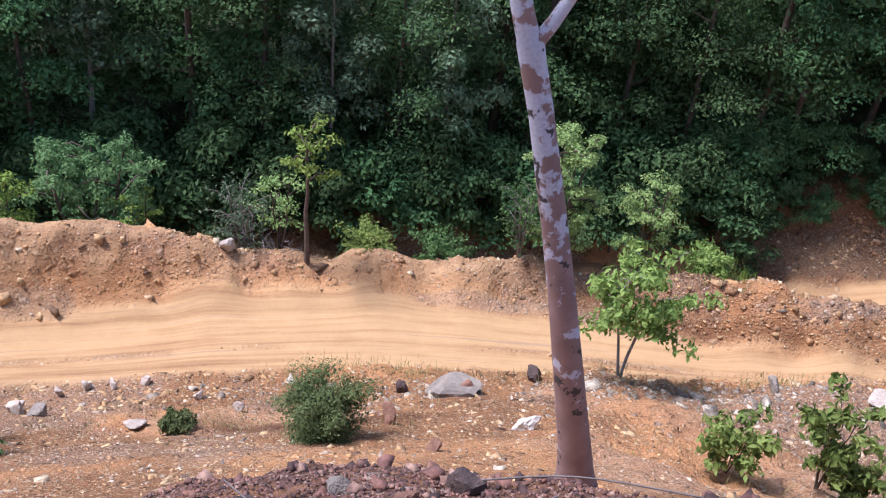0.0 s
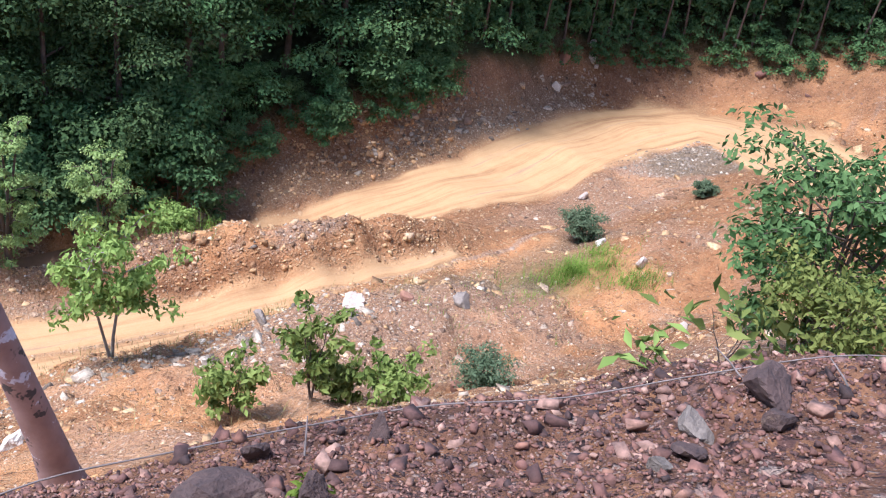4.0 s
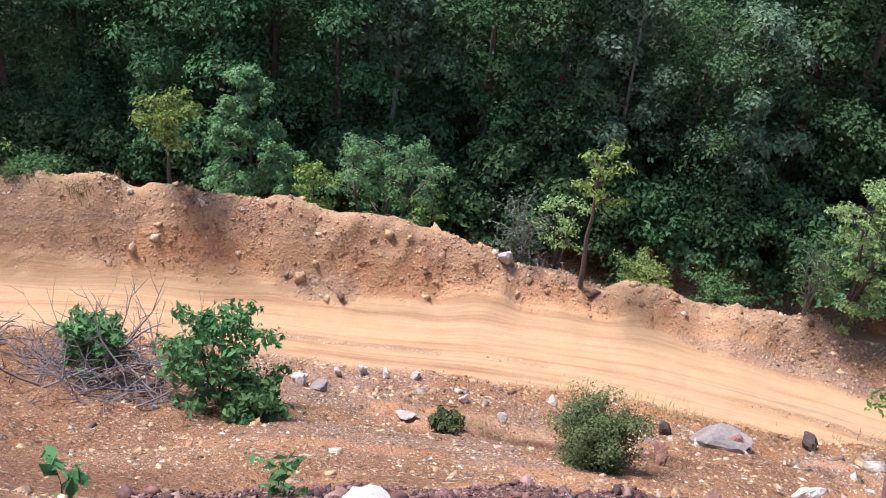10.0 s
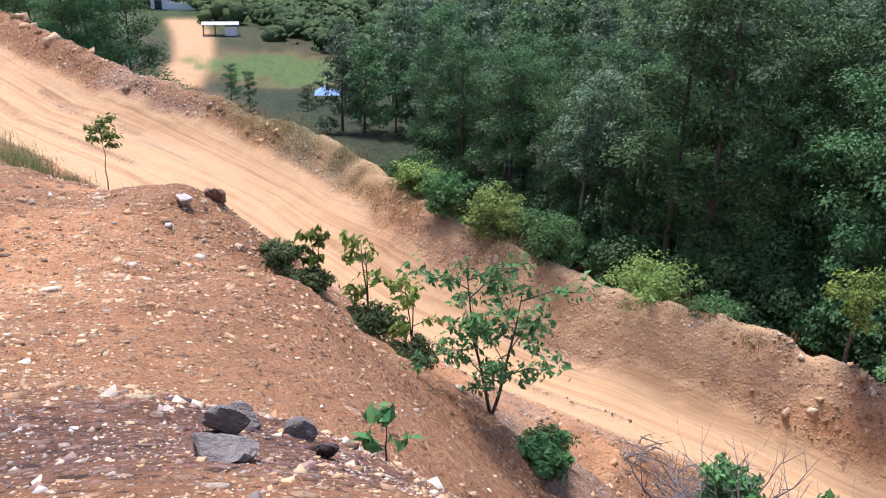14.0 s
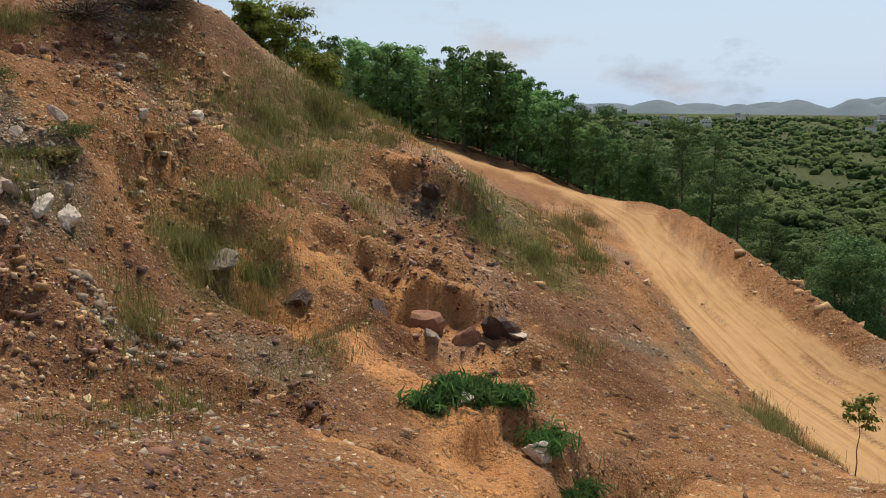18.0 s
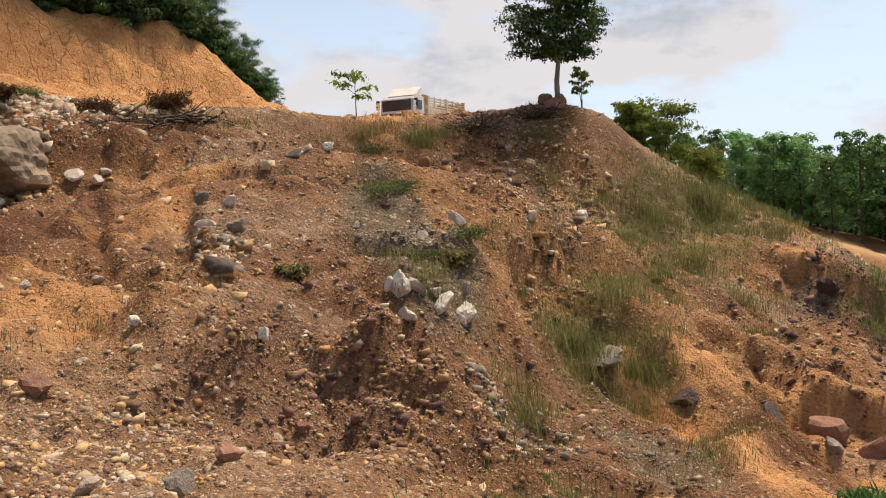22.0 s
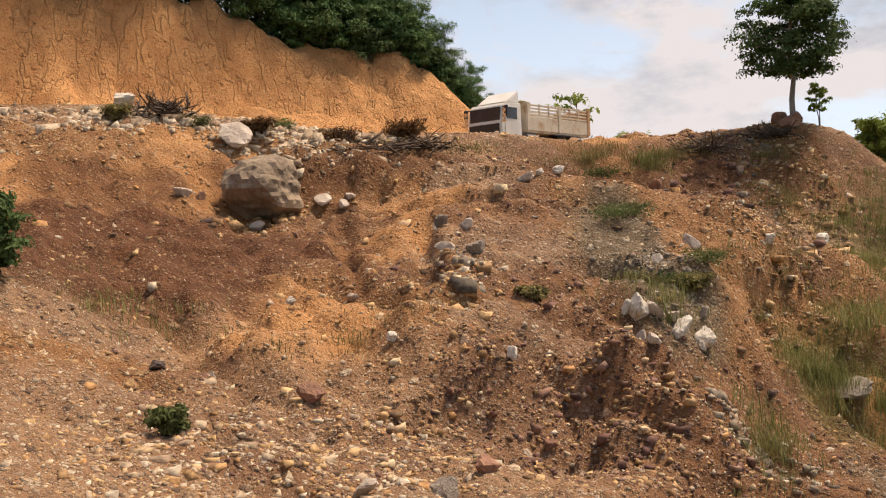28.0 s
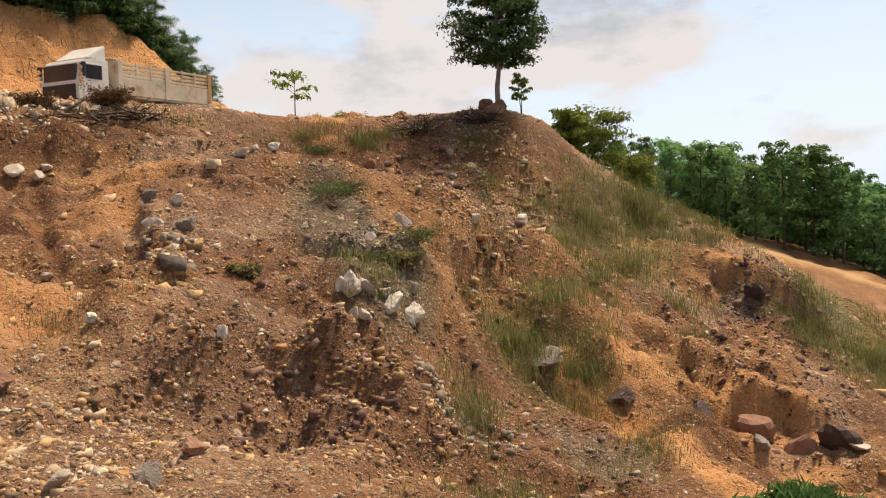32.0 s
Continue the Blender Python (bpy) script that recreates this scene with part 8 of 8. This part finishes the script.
def hall():
    e = new("hall")
    e.matrix_world = pose(-432, 121, -37, 0, 0, 74)
    box_part("wall", PLASTER, e, 0, 0, 4.6, 36, 16, 9.2)
    box_part("parapet", CONCRETE, e, 0, 0, 9.5, 37, 17, 0.8)
    box_part("tower", PLASTER, e, -12, -3, 11, 4.5, 5, 5)
    box_part("porch", RED_PAINT, e, -10, -9.5, 2.0, 12, 4, 4)
    box_part("porch_roof", PLASTER, e, -10, -9.8, 5.4, 16, 6, 3.0)
    box_part("annexe", RED_PAINT, e, 19.5, -3, 3.6, 8, 12, 7.2)
    for i in range(7):
        w = box_part("window", DARK_GLASS, e, -3 + i * 2.9, -8.06, 6.3, 1.7, 0.12, 1.8)
        box_part("frame", PLASTER, w, -3 + i * 2.9, -8.13, 6.3, 0.12, 0.06, 1.8)
    tagged(e, "long white flat-roofed hall with red trim", "building")


def hut():
    e = new("hut")
    e.matrix_world = pose(-178, 56.8, ground_z(-178, 56.8), 0, 0, 70)
    box_part("roof", TIN, e, 0, 0, 2.2, 7.0, 3.2, 0.12)
    for x in (-3.2, -1, 1.1, 3.2):
        for y in (-1.3, 1.3):
            box_part("post", BARK, e, x, y, 1.1, 0.12, 0.12, 2.2)
    box_part("screen", PLASTER, e, 2.0, -1.4, 0.9, 2.4, 0.06, 1.6)
    tagged(e, "open shed with a low tin roof", "shed")
    t = new("tarpaulin_shelter")
    t.matrix_world = pose(-105, 45.9, ground_z(-105, 45.9), 0, 0, 65)
    hip_roof(t, 0, 0, 0.9, 3.0, 2.4, 0.9, TARP, "tarpaulin")
    for x in (-1.3, 1.3):
        for y in (-1.0, 1.0):
            box_part("post", BARK, t, x, y, 0.45, 0.08, 0.08, 0.95)
    tagged(t, "blue tarpaulin shelter in the bushes", "shelter")
    b = new("white_hut")
    b.matrix_world = pose(-480, 193.5, -37, 0, 0, 60)
    box_part("wall", PLASTER, b, 0, 0, 1.6, 8, 6, 3.2)
    hip_roof(b, 0, 0, 3.2, 9, 7, 1.6, TIN)
    tagged(b, "small white hut with a tin roof", "hut")


def poles():
    first = None
    for x, y, h in ((-216, 64.5, 7.0), (-221, 78.6, 6.5), (-351.7, 145.8, 9), (-400, 160, 9), (-543, 233, 9), (-560, 245, 9), (-627, 289, 10)):
        if first is None:
            first = new("power_pole")
            first.matrix_world = pose(x, y, ground_z(x, y))
            box_part("post", CONCRETE, first, 0, 0, h / 2, 0.28, 0.28, h, 0.03)
            box_part("crossarm", CONCRETE, first, 0, 0, h - 0.5, 1.8, 0.12, 0.12)
            tagged(first, "grey concrete power pole in the valley", "pole", "power poles")
        else:
            copy_thing(first, pose(x, y, ground_z(x, y), 0, 0, 20))
    m = new("radio_mast")
    m.matrix_world = pose(-700, 178.6, -37)
    for i in range(6):
        box_part("section", RED_PAINT if i % 2 else PLASTER, m, 0, 0, 3 + i * 6, 0.7, 0.7, 6)
    tagged(m, "thin red and white radio mast", "mast")


def town():
    rng = np.random.default_rng(12)
    for i in range(52):
        a, r = rng.uniform(70, 103), rng.uniform(1500, 2900)
        x, y = -r * math.sin(radians(a)), r * math.cos(radians(a))
        w, d, h = rng.uniform(10, 32), rng.uniform(8, 14), rng.uniform(3, 9)
        e = new("town_building")
        e.matrix_world = pose(x, y, -37, 0, 0, rng.uniform(0, 180))
        box_part("wall", PLASTER if i % 3 else CONCRETE, e, 0, 0, h / 2 + 2, w, d, h + 4)
        box_part("roof", (TIN, ROOF_RED, CONCRETE)[i % 3], e, 0, 0, h + 4.4, w + 1, d + 1, 0.8)
        for k in range(3):
            box_part("window", DARK_GLASS, e, -w * 0.3 + k * w * 0.3, -d / 2 - 0.05, h * 0.7 + 2, w * 0.18, 0.12, h * 0.25)
        tagged(e, "pale town building far across the plain", "building", "town buildings")
    for az, r, w, h, label in ((93.1, 2300, 14, 30, "grey twin apartment tower far across the plain"), (92.5, 2300, 12, 27, "grey twin apartment tower far across the plain"), (77.6, 2200, 80, 21, "long white block far across the plain"), (86, 2400, 14, 20, "white tower block far across the plain")):
        x, y = -r * math.sin(radians(az)), r * math.cos(radians(az))
        e = new("tower_block")
        e.matrix_world = pose(x, y, -37, 0, 0, az)
        box_part("wall", CONCRETE if "grey" in label else PLASTER, e, 0, 0, h / 2, w, 18, h)
        for k in range(6):
            box_part("window", DARK_GLASS, e, 0, -9.1, h * (0.2 + 0.13 * k), w * 0.86, 0.2, h * 0.05)
        tagged(e, label, "building")


def hills():
    """Low wooded hills behind the town: azimuth, height and breadth of each top."""
    rows = (((96.2, 46, 2.0), (90.6, 52, 1.7), (86.0, 30, 1.2), (82.8, 56, 1.6), (79.6, 60, 1.3), (76.6, 88, 2.2), (72.0, 60, 2.0), (66.0, 70, 2.5), (101, 40, 2.0), (107, 50, 2.6)),
            ((93.6, 34, 2.4), (88.2, 40, 2.0), (84.4, 44, 2.0), (78.2, 66, 2.4), (70.0, 80, 3.0), (98.5, 50, 2.5), (104, 60, 3.0), (62.0, 70, 2.5)))
    for i, (r, tops) in enumerate(zip((4200, 4600), rows)):
        vs, fs, n = [], [], 260
        for k in range(n):
            deg = 58 + 60 * k / (n - 1)
            a, u = radians(deg), np.array([k * 1.0])
            h = 8 + max(q * math.exp(-((deg - c) / w) ** 2) for c, q, w in tops) + 5 * float(fractal(u, u * 0 + i * 9.0, 7.0, 3, 90 + i)[0])
            for dr, hh in ((-260, -40), (-120, -37 + max(h, 6) * 0.55), (0, -37 + max(h, 6)), (200, -40)):
                vs.append((-(r + dr) * math.sin(a), (r + dr) * math.cos(a), hh))
        for k in range(n - 1):
            for q in range(3):
                fs.append((k * 4 + q, (k + 1) * 4 + q, (k + 1) * 4 + q + 1, k * 4 + q + 1))
        tagged(new("backdrop", mesh_of("backdrop", np.array(vs), np.array(fs), HILL, True)), "distant wooded hills behind the town, haze painted in as blue", "hills", kind="structure")


house()
hall()
hut()
poles()
town()
hills()

# ---- the tipper truck ----
CAB_WHITE = plain("dusty_white_paint", (0.60, 0.58, 0.52), (0.78, 0.77, 0.72), 1.4, 0.4, 0.05, 0.004)
BED_CREAM = plain("dusty_cream_paint", (0.48, 0.40, 0.28), (0.70, 0.63, 0.50), 1.8, 0.6, 0.15, 0.006, stain=(0.42, 0.26, 0.14))
BED_ORANGE = plain("clay_stained_paint", (0.42, 0.22, 0.10), (0.55, 0.33, 0.17), 1.8, 0.7, 0.15, 0.006)
BLACK_PLASTIC = plain("black_plastic", (0.012, 0.012, 0.013), (0.03, 0.03, 0.032), 3.0, 0.45, 0.05, 0.003)
RUBBER = plain("tyre_rubber", (0.015, 0.014, 0.013), (0.05, 0.04, 0.032), 3.0, 0.9, 0.3, 0.01)
STEEL = plain("grey_steel", (0.22, 0.20, 0.18), (0.38, 0.36, 0.33), 2.0, 0.5, 0.1, 0.004, metal=0.6)
CHROME = plain("chrome_lamp", (0.70, 0.70, 0.72), (0.85, 0.85, 0.86), 4.0, 0.12, 0, 0, metal=1.0)


def cyl_bm(cx, cy, cz, r, w, axis="Y", seg=24, bevel=0.0):
    bm = bmesh.new()
    rot = Matrix.Rotation(radians(90), 4, 'X') if axis == "Y" else (Matrix.Rotation(radians(90), 4, 'Y') if axis == "X" else Matrix.Identity(4))
    bmesh.ops.create_cone(bm, cap_ends=True, segments=seg, radius1=r, radius2=r, depth=w, matrix=Matrix.Translation((cx, cy, cz)) @ rot)
    if bevel:
        bmesh.ops.bevel(bm, geom=[e for e in bm.edges if len(e.link_faces) == 2 and any(len(f.verts) > 4 for f in e.link_faces)], offset=bevel, segments=2, affect='EDGES')
    return bm


def side_profile(pts, half):
    """A solid drawn as a side profile (x, z) and as wide as 2 * half."""
    bm = bmesh.new()
    a = [bm.verts.new((x, -half, z)) for x, z in pts]
    b = [bm.verts.new((x, half, z)) for x, z in pts]
    bm.faces.new(a)
    bm.faces.new(b[::-1])
    for i in range(len(pts)):
        j = (i + 1) % len(pts)
        bm.faces.new([a[j], a[i], b[i], b[j]])
    bmesh.ops.recalc_face_normals(bm, faces=bm.faces)
    bmesh.ops.bevel(bm, geom=list(bm.edges), offset=0.05, segments=2, affect='EDGES')
    return bm


def truck():
    """A ten-wheeled tipper; its front points along +x, the origin is under its middle."""
    e = new("tipper_truck")
    cab = part("cab", side_profile([(2.35, 0.75), (4.1, 0.75), (4.12, 1.35), (3.95, 2.35), (3.75, 2.55), (2.4, 2.6)], 1.2), CAB_WHITE, e, "dusty white cab")
    part("deflector", side_profile([(2.4, 2.58), (3.5, 2.62), (2.9, 3.0), (2.42, 3.3)], 1.05), CAB_WHITE, e, "white roof wind deflector")
    box_part("windscreen", DARK_GLASS, cab, 4.03, 0, 1.95, 0.10, 2.1, 0.72, 0.02)
    box_part("grille", BLACK_PLASTIC, cab, 4.13, 0, 1.12, 0.08, 2.1, 0.62, 0.02, "black front grille")
    box_part("bumper", BLACK_PLASTIC, cab, 4.16, 0, 0.62, 0.16, 2.4, 0.34, 0.03)
    for s in (-1, 1):
        door = box_part("door", CAB_WHITE, cab, 3.25, s * 1.215, 1.6, 1.15, 0.04, 1.55, 0.02)
        box_part("window", DARK_GLASS, door, 3.28, s * 1.245, 2.0, 0.9, 0.02, 0.62, 0.01)
        mirror = box_part("mirror", BLACK_PLASTIC, cab, 3.98, s * 1.42, 2.05, 0.12, 0.22, 0.62, 0.03)
        box_part("mirror_arm", BLACK_PLASTIC, mirror, 3.94, s * 1.28, 2.3, 0.05, 0.30, 0.05)
        for k in range(3):
            lamp = part("round_mirror", cyl_bm(4.06, s * 1.36, 1.55 + 0.27 * k, 0.12, 0.07, "X", 16, 0.01), CHROME, cab, "round chrome mirror")
        part("headlight", cyl_bm(4.2, s * 0.85, 0.78, 0.13, 0.08, "X", 16, 0.01), CHROME, cab)
        box_part("step", STEEL, cab, 3.3, s * 1.15, 0.55, 1.1, 0.25, 0.08)
        tank = part("fuel_tank", cyl_bm(1.5, s * 0.95, 0.75, 0.3, 0.9, "X", 18, 0.03), STEEL, e)
    for s in (-0.42, 0.42):
        box_part("chassis_rail", STEEL, e, 0, s, 0.82, 7.6, 0.12, 0.24, 0.01)
    bed = box_part("bed_floor", BED_CREAM, e, -1.1, 0, 1.12, 6.1, 2.35, 0.14, 0.02)
    box_part("headboard", BED_CREAM, bed, 1.9, 0, 1.95, 0.12, 2.4, 1.6, 0.02)
    box_part("headboard_guard", BED_CREAM, bed, 2.05, 0, 2.75, 0.35, 2.2, 0.08, 0.02)
    tail = box_part("tailgate", BED_ORANGE, bed, -4.1, 0, 1.9, 0.12, 2.4, 1.5, 0.02, "clay-stained orange tailgate")
    for s in (-1, 1):
        y = s * 1.19
        box_part("lower_side", BED_CREAM, bed, -1.1, y, 1.55, 5.9, 0.10, 0.78, 0.01)
        for x in (-4.0, -1.1, 1.8):
            box_part("side_post", BED_ORANGE if x < -3 else BED_CREAM, bed, x, y, 1.92, 0.26, 0.16, 1.56, 0.01)
        for x0, x1 in ((-3.86, -1.24), (-0.96, 1.66)):
            for k in range(4):
                box_part("rail", BED_CREAM, bed, (x0 + x1) / 2, y, 2.03 + 0.18 * k, x1 - x0, 0.08, 0.10, 0.01)
            for k in range(2):
                box_part("upright", BED_CREAM, bed, x0 + (x1 - x0) * (k + 1) / 3, y + s * 0.03, 2.32, 0.1, 0.06, 0.72, 0.01)
        box_part("mudguard", BLACK_PLASTIC, e, -1.9, s * 1.0, 1.02, 2.6, 0.5, 0.05)
    wheels = []
    for x, dual in ((3.1, 0), (-1.25, 1), (-2.55, 1)):
        for s in (-1, 1):
            w = new("wheel", None)
            bm = cyl_bm(0, 0, 0, 0.5, 0.30 if not dual else 0.55, "Y", 28, 0.05)
            me = bpy.data.meshes.new("wheel")
            cyl = cyl_bm(0, 0, 0, 0.12, 0.6 if dual else 0.34, "Y", 12)
            cyl.to_mesh(me)
            cyl.free()
            me.materials.append(STEEL)
            bpy.data.objects.remove(w)
            w = new("wheel", me)
            w.parent = e
            w.matrix_basis = pose(x, s * (1.02 if not dual else 0.9), 0.5)
            part("tyre", bm, RUBBER, w)
            part("rim", cyl_bm(0, s * (0.13 if not dual else 0.25), 0, 0.28, 0.08, "Y", 18, 0.01), STEEL, w)
            wheels.append((w, x, s * (1.02 if not dual else 0.9)))
    tagged(e, "white ten-wheeled tipper truck with a cream slatted bed", "truck")
    return e, wheels


TRUCK, WHEELS = truck()


def truck_place(t):
    """The truck creeps along the road behind the ridge."""
    u = t - 26
    s = 2.2555 * u - 0.01267 * u * u
    h = 0.136 - 0.00616 * s
    x, y = -44.886 + s * math.cos(h + 0.00308 * s), -39.036 + s * math.sin(0.136 - 0.00308 * s)
    return x, y, h, s


def motions():
    rows = []
    spin = [[] for _ in WHEELS]
    n = 320
    for i in range(n + 1):
        t = 32.0 * i / n
        x, y, h, s = truck_place(t)
        if i % 10 == 0:
            z = float(np.mean([land(x + d * math.cos(h), y + d * math.sin(h))[0] for d in (-2.5, 0, 3)]))
            rows.append((t, pose(x, y, z - 0.02, 0, 0, math.degrees(h))))
        for k, (w, wx, wy) in enumerate(WHEELS):
            spin[k].append((t, pose(wx, wy, 0.5, 0, math.degrees(s / 0.5) % 360, 0)))
    walk(TRUCK, rows)
    for k, (w, _, _) in enumerate(WHEELS):
        walk(w, spin[k])


motions()
